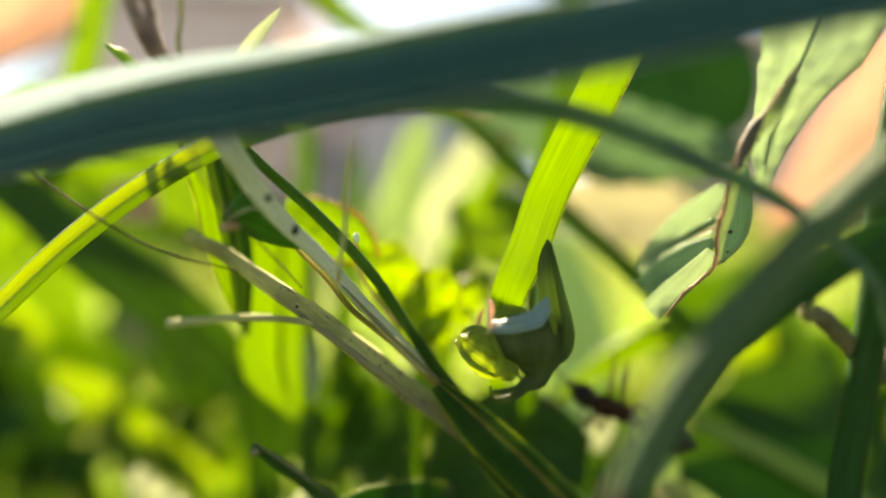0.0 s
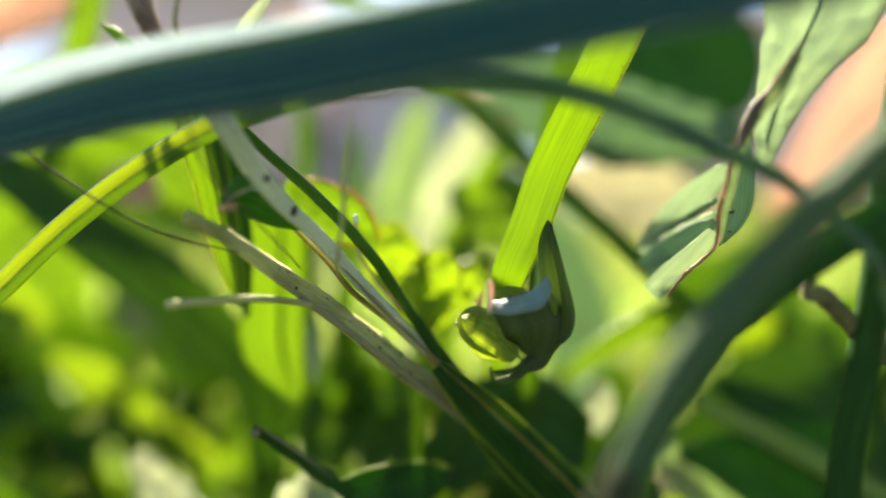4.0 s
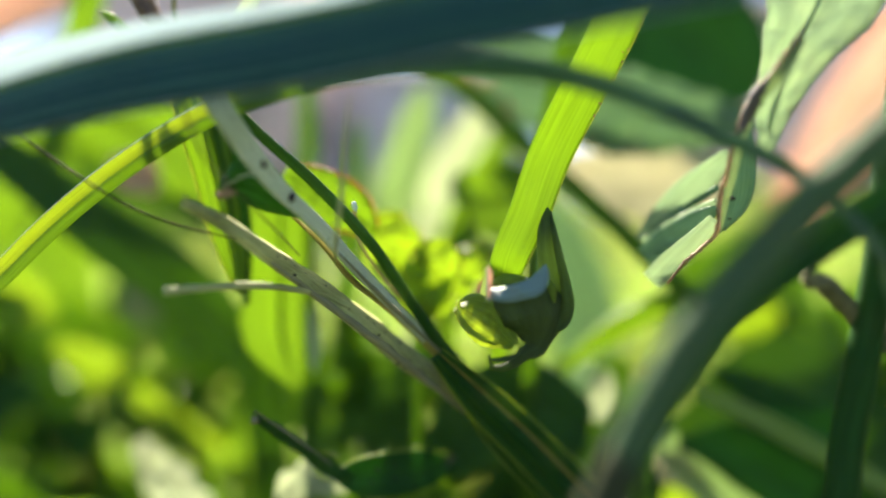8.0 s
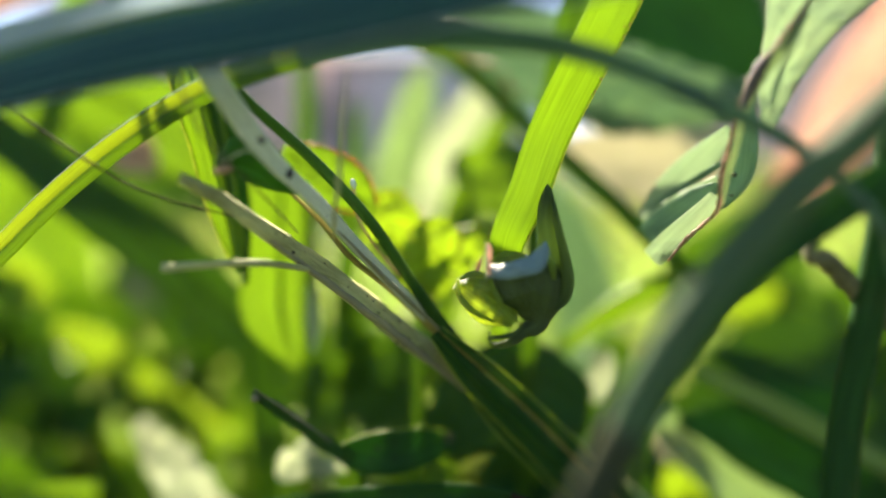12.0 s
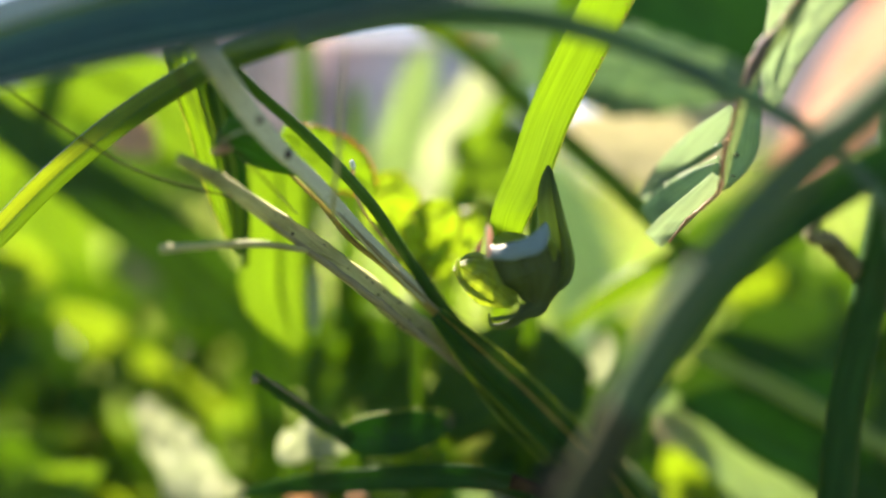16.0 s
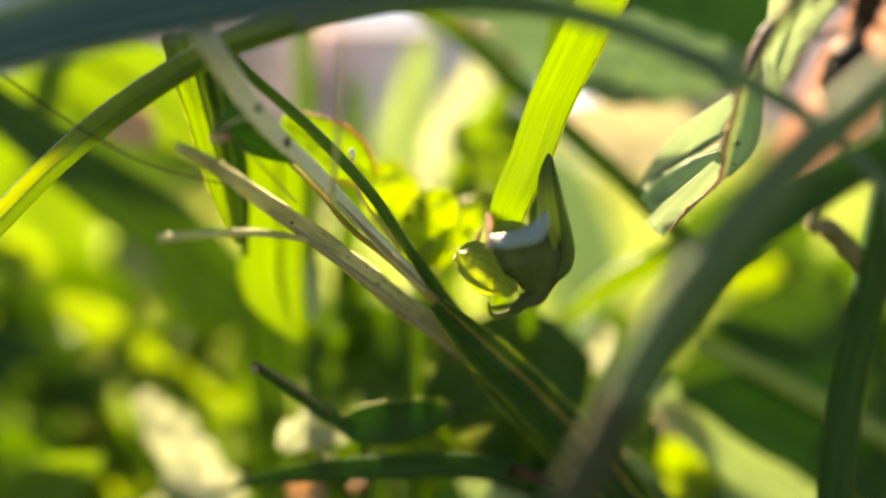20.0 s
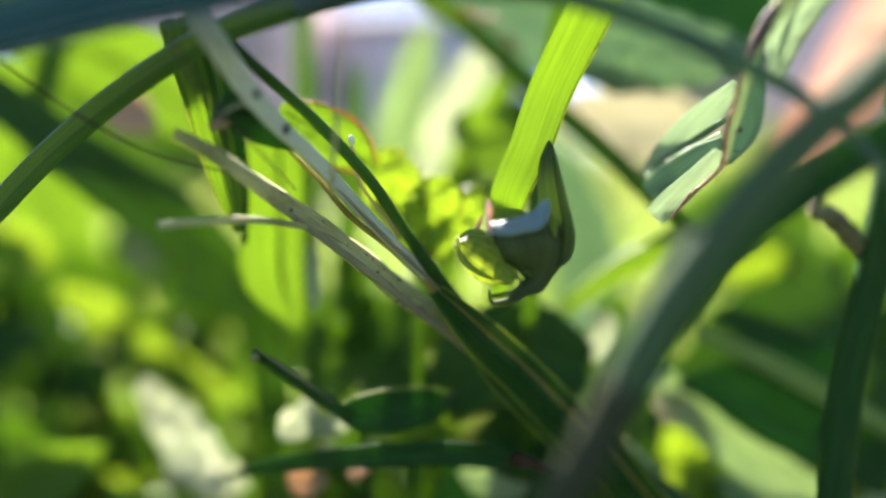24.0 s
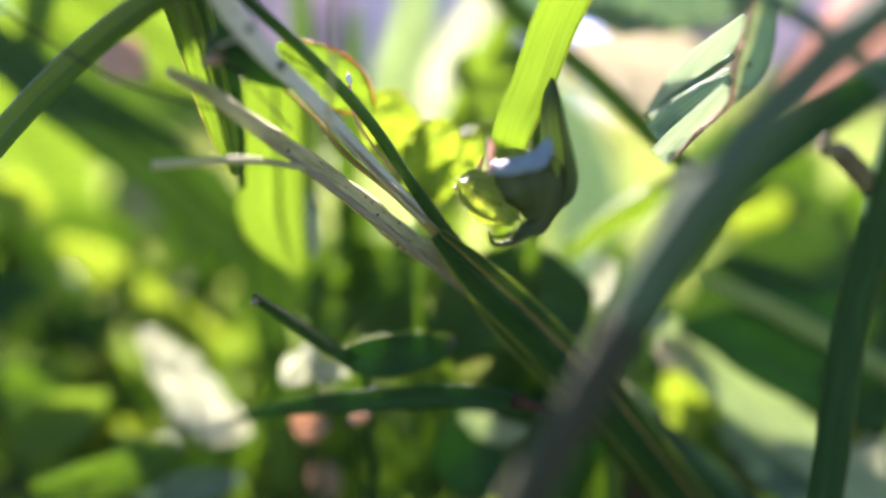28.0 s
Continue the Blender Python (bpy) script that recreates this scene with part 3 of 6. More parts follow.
    blade("dark green grass blade at the edge of the clump",
          [(24.5, 26, -0.5), (20.4, 30.0, 22.8), (21.0, 30.0, 31.2), (22.9, 30.7, 40.4)], [0.7, 0.8, 0.8, 0.6], (0.0, -0.9, 0.3), M_DARK, seed=10)

    twig = thing("twig", "short dry brown twig with a hooked broken tip", "twig")
    part("stick", tube_geo([(22, 26, -0.5), (20.6, 29.5, 29.3), (18.9, 29.1, 30.7), (17.2, 28.8, 32.4), (16.1, 28.4, 33.3), (15.7, 28.4, 33.6)], [0.35, 0.4, 0.42, 0.42, 0.4, 0.26], n=24, around=11, rough=0.12, seed=11), M_TWIG, twig)
    part("hook", tube_geo([(15.9, 28.1, 33.3), (15.1, 27.9, 33.4), (15.2, 27.9, 33.8), (15.4, 27.9, 34.0), (15.3, 27.9, 34.2)], [0.26, 0.24, 0.17, 0.1, 0.04], n=14, around=8, rough=0.15, seed=12), M_TWIG, twig)


build_foreground()


def build_shading_leaf():
    """An unseen broad leaf on a long stalk, added above the clump as a shade caster: it sags, and its shade creeps down
    over the arching blades.
    """
    ob = thing("leaf", "unseen leaf added above the clump to cast shade", "leaf")
    part("blade", ribbon_geo([(-66, 75, 58.9), (-56, 75, 65.4), (-47.7, 75, 70.8), (-35.7, 75, 78.6), (-23.7, 75, 86.4), (-8, 75, 96.6)], [5, 17, 21, 21, 21, 5], (0.0, -1.0, 0.05), n=44, across=13, thick=0.3, bow=0.03, fold=0.05, crumple=0.5, seed=190), M_MID, ob)
    part("midrib", tube_geo([(-66, 74.6, 58.9), (-35.7, 74.0, 78.6), (-12, 74.6, 94)], [0.7, 0.5, 0.2], n=20, around=8), M_STEMG, ob)
    part("stalk", tube_geo([(-66, 75, 58.9), (-77, 75, 48), (-84, 75, 30), (-86, 75, -12)], [0.7, 0.9, 1.0, 1.1], n=24, around=10), M_STEMG, ob)
    return ob


shading_leaf = build_shading_leaf()


# ---- straws at the focus ----
def build_straws():
    bundle = thing("straw", "dry pale split grass straw with grey fungus stains", "straw", "dry straws")
    pts = [(-11.0, 28.8, 36.8), (-9.3, 29.4, 35.9), (-7.7, 30.6, 34.6), (-5.8, 31.8, 33.1), (-3.6, 33.4, 31.2), (-1.2, 34.9, 29.0), (2.2, 37.8, 26.6), (5.5, 39.2, 24.0), (9.3, 40.6, 20.7), (14.8, 42.4, 15.2), (24, 46, -0.5)]
    part("halm", ribbon_geo(pts, [0.5, 0.74, 0.92, 1.08, 1.22, 1.36, 1.38, 1.3, 1.2, 1.1, 0.9], (0.35, -0.8, 0.45), n=64, across=13, thick=0.4, fold=-0.35, ridge=0.05, seed=21, crumple=0.1, ragged=0.04), M_STRAW, bundle)
    part("fibre", tube_geo([(-10.0, 28.7, 36.2), (-10.5, 28.5, 36.7), (-10.9, 28.5, 37.0)], [0.12, 0.08, 0.03], n=6, around=6, seed=1), M_STRAW, bundle, "frayed end")
    part("fibre", tube_geo([(-9.7, 28.7, 36.0), (-10.2, 28.5, 36.5), (-10.7, 28.5, 36.5)], [0.12, 0.08, 0.03], n=6, around=6, seed=2), M_STRAW, bundle, "frayed end")
    part("dark_streak", tube_geo([(-7.5, 30.0, 34.2), (-4.8, 32.0, 31.8), (-1.7, 34.0, 29.1), (1.5, 36.4, 26.0)], [0.05, 0.17, 0.2, 0.1], n=24, around=7, rough=0.3, seed=22), M_STRAWD, bundle, "grey fungus stain")

    second = thing("straw", "pale flat straw with two black fungus specks", "straw", "dry straws")
    pts2 = [(-10.1, 27.9, 41.9), (-8.9, 28.2, 40.1), (-7.9, 28.8, 38.5), (-6.9, 29.6, 37.2), (-5.6, 30.6, 35.9), (-3.8, 32.1, 33.7), (-1.4, 34.0, 31.0), (1.5, 36.4, 27.8), (4.7, 38.2, 24.4), (8.1, 39.4, 20.9), (24, 44, -0.5)]
    part("halm", ribbon_geo(pts2, [1.0, 1.05, 0.98, 0.85, 0.75, 0.68, 0.62, 0.5, 0.35, 0.3, 0.3], (0.3, -0.85, 0.4), n=48, across=9, thick=0.25, fold=0.15, ridge=0.03, seed=23), M_PALESTRAW, second)
    part("speck", ball_geo((-6.4, 29.0, 37.0), (0.15, 0.12, 0.24), lumps=0.15, axis=(0.2, 0, 0.9), seed=3), M_BLACK, second, "black fungus speck")
    part("speck", ball_geo((-7.4, 28.2, 38.3), (0.15, 0.1, 0.17), lumps=0.15, seed=4), M_BLACK, second, "black fungus speck")
    part("stain", tube_geo([(-4.6, 30.6, 34.6), (-2.2, 32.8, 31.9), (0.6, 35.0, 29.0)], [0.04, 0.12, 0.06], n=14, around=6, rough=0.3, seed=5), M_STRAWD, second, "brown stain")

    third = thing("straw", "yellow-orange straw fibre between paler straws", "straw", "dry straws")
    part("halm", tube_geo([(-7.2, 30.9, 36.7), (-5.5, 31.5, 35.0), (-4.3, 32.4, 33.4), (-2.3, 33.7, 31.6), (-0.0, 35.0, 29.2), (2.1, 36.7, 26.6), (5.1, 38.5, 23.4), (8.7, 40.3, 19.5), (24, 45, -0.5)],
                          [0.08, 0.12, 0.15, 0.16, 0.2, 0.18, 0.14, 0.12, 0.1], n=34, around=8, grooves=0.1, seed=24), M_ORANGE, third)

    side = thing("straw", "broken pale straw sticking out sideways", "straw", "dry straws")
    part("halm", ribbon_geo([(-11.6, 28.3, 33.0), (-10.3, 28.7, 33.1), (-8.6, 29.4, 33.2), (-6.6, 30.6, 33.0), (-4.9, 32.3, 32.3), (-2.3, 34.3, 30.0), (3.9, 39.1, 23.5), (24.5, 46, -0.5)], [0.36, 0.34, 0.33, 0.3, 0.26, 0.22, 0.2, 0.2], (0, -0.95, 0.2), n=44, across=9, thick=0.2, fold=-0.3, seed=25, crumple=0.12, ragged=0.08), M_STRAW, side)

    stem = thing("stalk", "slim dark green grass stem beside the straws", "stem")
    part("stem", tube_geo([(-9.7, 30.6, 41.6), (-8.2, 30.6, 40.0), (-5.8, 31.5, 37.8), (-3.3, 32.7, 35.0), (-1.3, 34.0, 31.9), (0.2, 34.9, 29.7), (2.4, 36.4, 26.9), (5.0, 37.9, 23.9), (7.7, 39.1, 21.0), (12.0, 40.6, 16.4), (25, 44, -0.5)],
                          [0.18, 0.27, 0.29, 0.29, 0.31, 0.38, 0.5, 0.58, 0.6, 0.6, 0.5], n=44, around=12, grooves=0.08, seed=26), M_STEMG, stem)
    # strips of the sheath, side by side: sideways place, breadth, matter
    line_of = [(-0.2, 34.0, 29.6), (2.0, 35.0, 27.3), (4.3, 36.0, 25.0), (7.0, 37.0, 22.1), (10.7, 38.0, 18.1), (25, 43.0, -0.5)]
    up_right = np.array((0.72, 0.0, 0.69))
    for off, wide, mat, word in ((1.04, 0.13, M_EDGE, "pale green edge"), (0.74, 0.66, M_STEMG, "dark green strip"), (0.34, 0.14, M_ORANGE, "yellow-brown strip"), (-0.08, 0.62, M_DARK, "deep green strip"),
                                 (-0.52, 0.34, M_DEEP, "olive green strip"), (-0.92, 0.52, M_STEMG, "green strip"), (-1.22, 0.10, M_EDGE, "pale strip at the edge")):
        pts_s = [np.array(a) + up_right * off * g + np.array((0, -0.1 * abs(off), 0)) for a, g in zip(line_of, (0.35, 0.85, 1.0, 1.05, 1.05, 1.0))]
        part("sheath", ribbon_geo(pts_s, [wide * g for g in (0.4, 0.9, 1.0, 1.05, 1.05, 0.9)], (0.3, -0.9, 0.3), n=40, across=7, thick=0.22, bow=0.16, fold=0.0, ridge=0.03, seed=int(50 + 10 * off), crumple=0.05), mat, stem, word)
    part("split_sheath", ribbon_geo([(1.2, 35.5, 26.5), (2.4, 36.0, 24.9), (4.1, 36.5, 23.0), (6.5, 37.2, 20.6), (24, 43.5, -0.5)], [0.05, 0.42, 0.6, 0.65, 0.5], (0.25, -0.9, 0.3), n=30, across=9, thick=0.16, fold=0.25, ridge=0.04, seed=27), M_MID, stem, "split green sheath")
    part("split_edge", tube_geo([(1.2, 35.2, 26.6), (2.1, 35.7, 25.1), (3.6, 36.2, 23.2), (6.0, 36.9, 20.7)], [0.03, 0.05, 0.05, 0.04], n=24, around=6, rough=0.15), M_EDGE, stem, "pale edge of the split sheath")
    part("sheath", tube_geo([(4.9, 40.0, 23.3), (8.5, 40.9, 19.8), (12.2, 42.1, 15.9), (25.5, 47, -0.5)], [0.55, 0.9, 0.95, 0.9], n=18, around=12, grooves=0.05, seed=28), M_STEMG, stem)

    part("lower_sheath", tube_geo(rooted([(4.6, 38.3, 24.4), (6.7, 38.9, 22.3), (11.0, 40.3, 17.8), (15.4, 41.6, 13.6), (20.2, 42.3, 9.1)]), [0.3, 1.0, 1.5, 1.75, 1.8, 1.6], n=34, around=16, grooves=0.06, squash=0.7, seed=30), M_DARK, stem, "dark green lower sheath")
    hair = thing("fibre", "hair-thin dry grass fibre hanging across the blades", "fibre", "fine fibres")
    part("strand", tube_geo([(-20.4, 29.1, 40.9), (-18.7, 29.1, 40.0), (-17.2, 29.4, 38.9), (-15.4, 29.4, 37.7), (-13.6, 29.7, 36.6), (-11.8, 30.0, 35.9), (-9.9, 30.3, 35.4), (-8.4, 30.6, 35.0)], [0.055, 0.058, 0.06, 0.06, 0.055, 0.05, 0.04, 0.026], n=44, around=6), M_HAIR, hair)
    hair = thing("fibre", "thin brown fibre curling in front of the leaf", "fibre", "fine fibres")
    part("strand", tube_geo([(-10.3, 26.1, 42.7), (-10.2, 26.1, 41.2), (-10.0, 26.3, 40.0), (-9.5, 26.4, 38.9), (-9.1, 27.0, 38.0), (-8.4, 27.9, 37.1), (-7.5, 29.1, 36.0), (-6.4, 30.6, 34.5)], [0.07, 0.07, 0.065, 0.06, 0.055, 0.05, 0.045, 0.035], n=36, around=6), M_HAIR, hair)
    hair = thing("fibre", "thin dark curled tendril behind the straws", "fibre", "fine fibres")
    part("strand", tube_geo([(-4.4, 34.2, 36.8), (-4.2, 34.2, 35.5), (-3.7, 34.2, 34.5), (-2.6, 34.5, 33.0), (-1.2, 35.2, 31.6)], [0.09, 0.085, 0.07, 0.06, 0.05], n=24, around=6), M_BROWN, hair)
    awn = thing("awn", "grey pointed grass awn standing upright", "awn")
    part("spike", tube_geo([(-4.8, 30.6, 34.2), (-4.4, 28.5, 35.4), (-4.1, 27.9, 37.2), (-4.0, 27.6, 38.8), (-3.7, 27.3, 41.0)], [0.06, 0.10, 0.11, 0.09, 0.03], n=20, around=8), M_STRAW, awn)


build_straws()


# ---- leaves ----
def rim_of(geo_pts, widths, face, sign, n=24):
    c = spline(geo_pts, n)
    w = spline([(a,) for a in widths], n)[:, 0]
    tan = unit(np.gradient(c, axis=0))
    side = unit(np.cross(tan, np.repeat(np.array(face, float)[None], n, 0)))
    return [c[i] + side[i] * sign * w[i] * 0.5 for i in range(n)]


def leaf(label, pts, widths, face, material, rims=(), name="leaf", group="", rim_mm=0.07, rim_of_matter=None, **kw):
    """A broad leaf on a midrib line, with side veins and brown rims where it has withered."""
    ob = thing(name, label, "leaf", group)
    rim_of_matter = rim_of_matter or M_BROWN
    part("blade", ribbon_geo(pts, widths, face, **kw), material, ob)
    for s in rims:
        part("rim", tube_geo(rim_of(pts, widths, face, s)[1:-1], [rim_mm] * 22, n=30, around=6, rough=0.25), rim_of_matter, ob, "withered brown rim")
    f = unit(np.array(face, float))
    c = spline(pts, 16)
    part("midrib", tube_geo([a + f * 0.05 for a in c[1:-1]], [0.09] * 13 + [0.03], n=16, around=6), material, ob)
    return ob


def build_leaves():
    up1 = [(11.3, 30.0, 52.7), (9.7, 30.6, 48.8), (8.1, 30.9, 45.4), (6.9, 31.5, 42.9), (5.2, 32.4, 39.4), (4.1, 32.2, 36.4), (3.1, 32.2, 34.0), (3.2, 36.5, 31.0), (3.6, 45.1, 27.5), (4, 52, -0.5)]
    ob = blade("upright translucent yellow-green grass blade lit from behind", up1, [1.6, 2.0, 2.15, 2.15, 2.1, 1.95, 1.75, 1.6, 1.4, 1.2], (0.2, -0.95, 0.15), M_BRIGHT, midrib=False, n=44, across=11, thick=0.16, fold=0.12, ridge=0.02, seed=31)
    part("margin", tube_geo([a + np.array((0, -0.08, 0)) for a in rim_of(up1[:8], [1.6, 2.0, 2.15, 2.15, 2.1, 1.95, 1.75, 1.6], (0.2, -0.95, 0.15), -1, 40)][1:-1], [0.06] * 38, n=44, around=6), M_MARGIN, ob, "pale bright margin")
    rng = np.random.default_rng(5)
    c, w = spline(up1, 60), 2.2
    for i in range(20):
        k = rng.uniform(10, 24)
        a, b = c[int(k)], c[int(k) + 1]
        tan = unit(b - a)
        s = unit(np.cross(tan, (0.2, -0.95, 0.15)))
        part("speck", ball_geo(a + (b - a) * (k % 1) + s * w * 0.5 * rng.choice([0.97, 0.9, 0.8], p=[0.6, 0.25, 0.15]) * -1.0 + np.array((0, -0.22, 0)), (0.04, 0.03, 0.05), 5, 6, 0.2, i), M_BROWN, ob)
    blade("narrow green grass blade behind the upright one", [(8.7, 40.0, 51.1), (7.9, 40.0, 47.8), (7.2, 40.0, 45.1), (6.4, 40.0, 41.7), (5.8, 40.0, 38.7), (5.5, 40.5, 35.7), (5, 46, -0.5)], [2.0, 2.13, 2.0, 1.67, 1.33, 1.0, 0.9], (0.3, -0.93, 0.1), M_GREEN, n=40, fold=0.1, seed=32)

    # curled leaf with a spire, a pale glossy fold and a hooked lower lip
    bud = thing("curled_leaf", "half-withered curled green leaf with a pale glossy fold", "leaf")
    third = lambda *w: [a * 0.0087 for a in w]
    part("spire", tube_geo([(5.0, 31.9, 36.8), (5.0, 31.8, 36.5), (4.9, 31.7, 35.8), (4.9, 31.6, 35.0), (5.0, 31.5, 34.2), (5.1, 31.4, 33.5), (5.3, 31.4, 32.7), (5.2, 31.5, 31.9)], [0.05, 0.21, 0.37, 0.45, 0.52, 0.60, 0.63, 0.47], n=40, around=18, grooves=0.02, squash=0.55, rough=0.015, seed=33), M_SPIRE, bud, "soft green spire")
    part("spire_edge", tube_geo([(5.1, 31.6, 36.6), (5.3, 31.3, 35.3), (5.5, 31.1, 34.2), (5.7, 31.0, 33.2), (5.8, 31.0, 32.3), (5.6, 31.1, 31.5), (5.0, 31.2, 30.9)], [0.05, 0.16, 0.21, 0.26, 0.31, 0.29, 0.13], n=40, around=12, squash=0.7, rough=0.02, seed=61), M_SPIRE, bud, "rounded outer edge of the spire")
    part("seam", ribbon_geo([(4.8, 30.6, 33.5), (5.0, 30.5, 33.0), (5.1, 30.5, 32.4)], [0.1, 0.36, 0.1], (-0.2, -0.95, 0.1), n=16, across=7, thick=0.1, bow=0.1, crumple=0.12, seed=36), M_BUDY, bud, "yellow-green seam")
    # the cup takes the shaded copy of the leaf's colour
    part("cup", tube_geo([(4.1, 31.5, 33.2), (4.1, 31.4, 32.9), (4.1, 31.3, 32.4), (4.3, 31.3, 31.8), (4.4, 31.3, 31.3), (4.4, 31.3, 30.8), (4.3, 31.2, 30.3), (3.8, 31.0, 30.0), (3.3, 30.9, 29.6), (2.7, 30.9, 29.4), (2.3, 31.0, 29.5), (2.2, 31.1, 30.0)], [0.78, 1.51, 1.77, 1.67, 1.30, 0.89, 0.52, 0.29, 0.21, 0.16, 0.10, 0.05], n=60, around=24, squash=0.5, rough=0.025, seed=32), M_BUDD, bud, "cup in a dark, shaded olive")
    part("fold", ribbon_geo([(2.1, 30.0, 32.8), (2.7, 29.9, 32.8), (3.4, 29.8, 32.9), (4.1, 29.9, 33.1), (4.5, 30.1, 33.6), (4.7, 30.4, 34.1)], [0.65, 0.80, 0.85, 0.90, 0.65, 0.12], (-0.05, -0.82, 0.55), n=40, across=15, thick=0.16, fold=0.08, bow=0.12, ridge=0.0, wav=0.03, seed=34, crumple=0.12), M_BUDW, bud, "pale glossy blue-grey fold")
    part("petal", ribbon_geo([(2.4, 31.6, 33.2), (2.9, 31.5, 33.4), (3.6, 31.5, 33.4), (4.2, 31.4, 33.3)], third(20, 62, 56, 26), (0.0, -0.97, 0.15), n=26, across=9, thick=0.1, bow=0.1, ragged=0.05, crumple=0.15, seed=38), M_BUDY, bud, "pale yellow-green petal")
    part("tip", ribbon_geo([(2.1, 29.7, 32.6), (2.1, 29.6, 33.1), (2.1, 29.6, 33.7), (2.1, 29.7, 34.0)], third(14, 26, 30, 10), (-0.2, -0.97, 0.05), n=20, across=7, thick=0.1, fold=0.3, ragged=0.12, seed=39, crumple=0.12), M_SALMON, bud, "pinkish brown withered tip")
    part("tip_rim", tube_geo([(2.0, 29.5, 32.5), (2.0, 29.4, 33.1), (2.0, 29.4, 33.7), (2.0, 29.5, 34.0)], [0.04, 0.06, 0.045, 0.02], n=18, around=6, rough=0.3), M_PALESTRAW, bud, "white rim")
    part("petal", ribbon_geo([(1.8, 34.0, 32.5), (1.9, 34.2, 32.9), (2.1, 34.4, 33.4)], third(20, 30, 10), (-0.1, -0.97, 0.1), n=14, across=7, thick=0.1, bow=0.1, crumple=0.12, seed=43), M_PEACH, bud, "small peach-coloured petal")
    part("cheek", ribbon_geo([(0.8, 32.2, 32.2), (1.4, 31.8, 31.9), (2.1, 31.5, 31.5), (2.7, 31.2, 31.0), (3.3, 30.9, 30.4)], [0.63, 1.63, 2.20, 1.84, 0.52], (-0.25, -0.95, 0.12), n=48, across=25, thick=0.12, fold=0.0, bow=0.16, ridge=0.006, wav=0.05, ragged=0.02, seed=35, crumple=0.3), M_BUDY, bud, "yellow-green translucent cheek")
    part("cheek_edge", tube_geo([(0.8, 31.9, 32.4), (0.9, 31.4, 31.6), (1.3, 31.2, 31.1), (1.9, 31.1, 30.7), (2.6, 31.1, 30.4)], [0.06, 0.14, 0.16, 0.12, 0.05], n=26, around=8, rough=0.12, seed=40), M_BUDY, bud, "thick glistening edge of the cheek")
    part("brow", ribbon_geo([(0.9, 32.0, 32.4), (1.5, 31.4, 32.6), (2.2, 30.8, 32.5)], third(20, 42, 20), (-0.1, -0.85, 0.45), n=16, across=7, thick=0.12, bow=0.12, seed=37, crumple=0.15), M_BUDY, bud)
    part("crimp", tube_geo([(2.3, 30.6, 32.3), (2.5, 30.4, 31.7), (2.8, 30.4, 31.2), (3.2, 30.5, 30.8), (3.6, 30.6, 30.4)], [0.04, 0.12, 0.10, 0.08, 0.03], n=34, around=8, rough=0.4, seed=41), M_BUDY, bud, "crimped seam")
    part("lip_edge", tube_geo([(3.7, 30.5, 30.5), (3.4, 30.4, 30.1), (3.0, 30.4, 29.9), (2.5, 30.5, 29.8), (2.3, 30.7, 29.8)], [0.04, 0.09, 0.10, 0.11, 0.06], n=26, around=7, rough=0.15), M_BUD, bud, "hooked yellow-green edge of the lip")
    for q in ((3.9, 30.9, 33.5), (4.0, 30.9, 33.4)):
        part("bead", ball_geo(q, (0.05, 0.045, 0.05), 6, 8, 0.1, 5), M_FRAME, bud, "tiny white bead")
    part("petiole", tube_geo([(5.2, 32.4, 31.5), (5.2, 37.5, 31.2), (5.6, 43.5, 30.0), (6.0, 46.0, -0.5)], [0.35, 0.3, 0.25, 0.25], n=16, around=8), M_STEMG, bud)

    cap = thing("curled_leaf", "small folded dark green leaf with an orange-brown tip", "leaf")
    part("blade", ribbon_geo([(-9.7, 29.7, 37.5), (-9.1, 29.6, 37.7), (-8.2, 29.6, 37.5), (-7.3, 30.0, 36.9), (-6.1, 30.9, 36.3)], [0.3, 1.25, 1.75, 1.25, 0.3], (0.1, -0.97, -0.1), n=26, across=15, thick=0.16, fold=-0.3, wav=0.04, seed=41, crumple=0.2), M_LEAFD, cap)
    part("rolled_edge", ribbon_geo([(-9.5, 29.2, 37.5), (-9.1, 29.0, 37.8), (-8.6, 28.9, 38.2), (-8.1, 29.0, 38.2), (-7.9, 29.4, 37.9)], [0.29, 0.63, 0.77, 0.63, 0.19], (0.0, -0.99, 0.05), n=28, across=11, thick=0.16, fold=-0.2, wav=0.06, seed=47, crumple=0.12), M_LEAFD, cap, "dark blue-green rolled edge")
    part("rim", tube_geo([(-9.3, 28.7, 37.4), (-8.8, 28.5, 37.6), (-8.4, 28.4, 37.8), (-8.0, 28.5, 37.9), (-7.8, 28.8, 37.8)], [0.02, 0.035, 0.04, 0.035, 0.015], n=30, around=6, rough=0.4), M_PALESTRAW, cap, "thin pale crinkle")
    part("tip", ribbon_geo([(-9.5, 28.8, 37.1), (-9.2, 28.6, 37.1), (-8.7, 28.6, 37.2)], [0.24, 0.46, 0.19], (0.0, -0.97, 0.0), n=14, across=9, thick=0.16, fold=-0.3, ragged=0.1, seed=48, crumple=0.2), M_PEACH, cap, "peach-coloured dry tip")
    part("petiole", tube_geo([(-6.3, 31.2, 36.4), (-5.3, 31.8, 35.3), (-3.9, 33.0, 33.4)], [0.2, 0.2, 0.15], n=10, around=7), M_STEMG, cap)

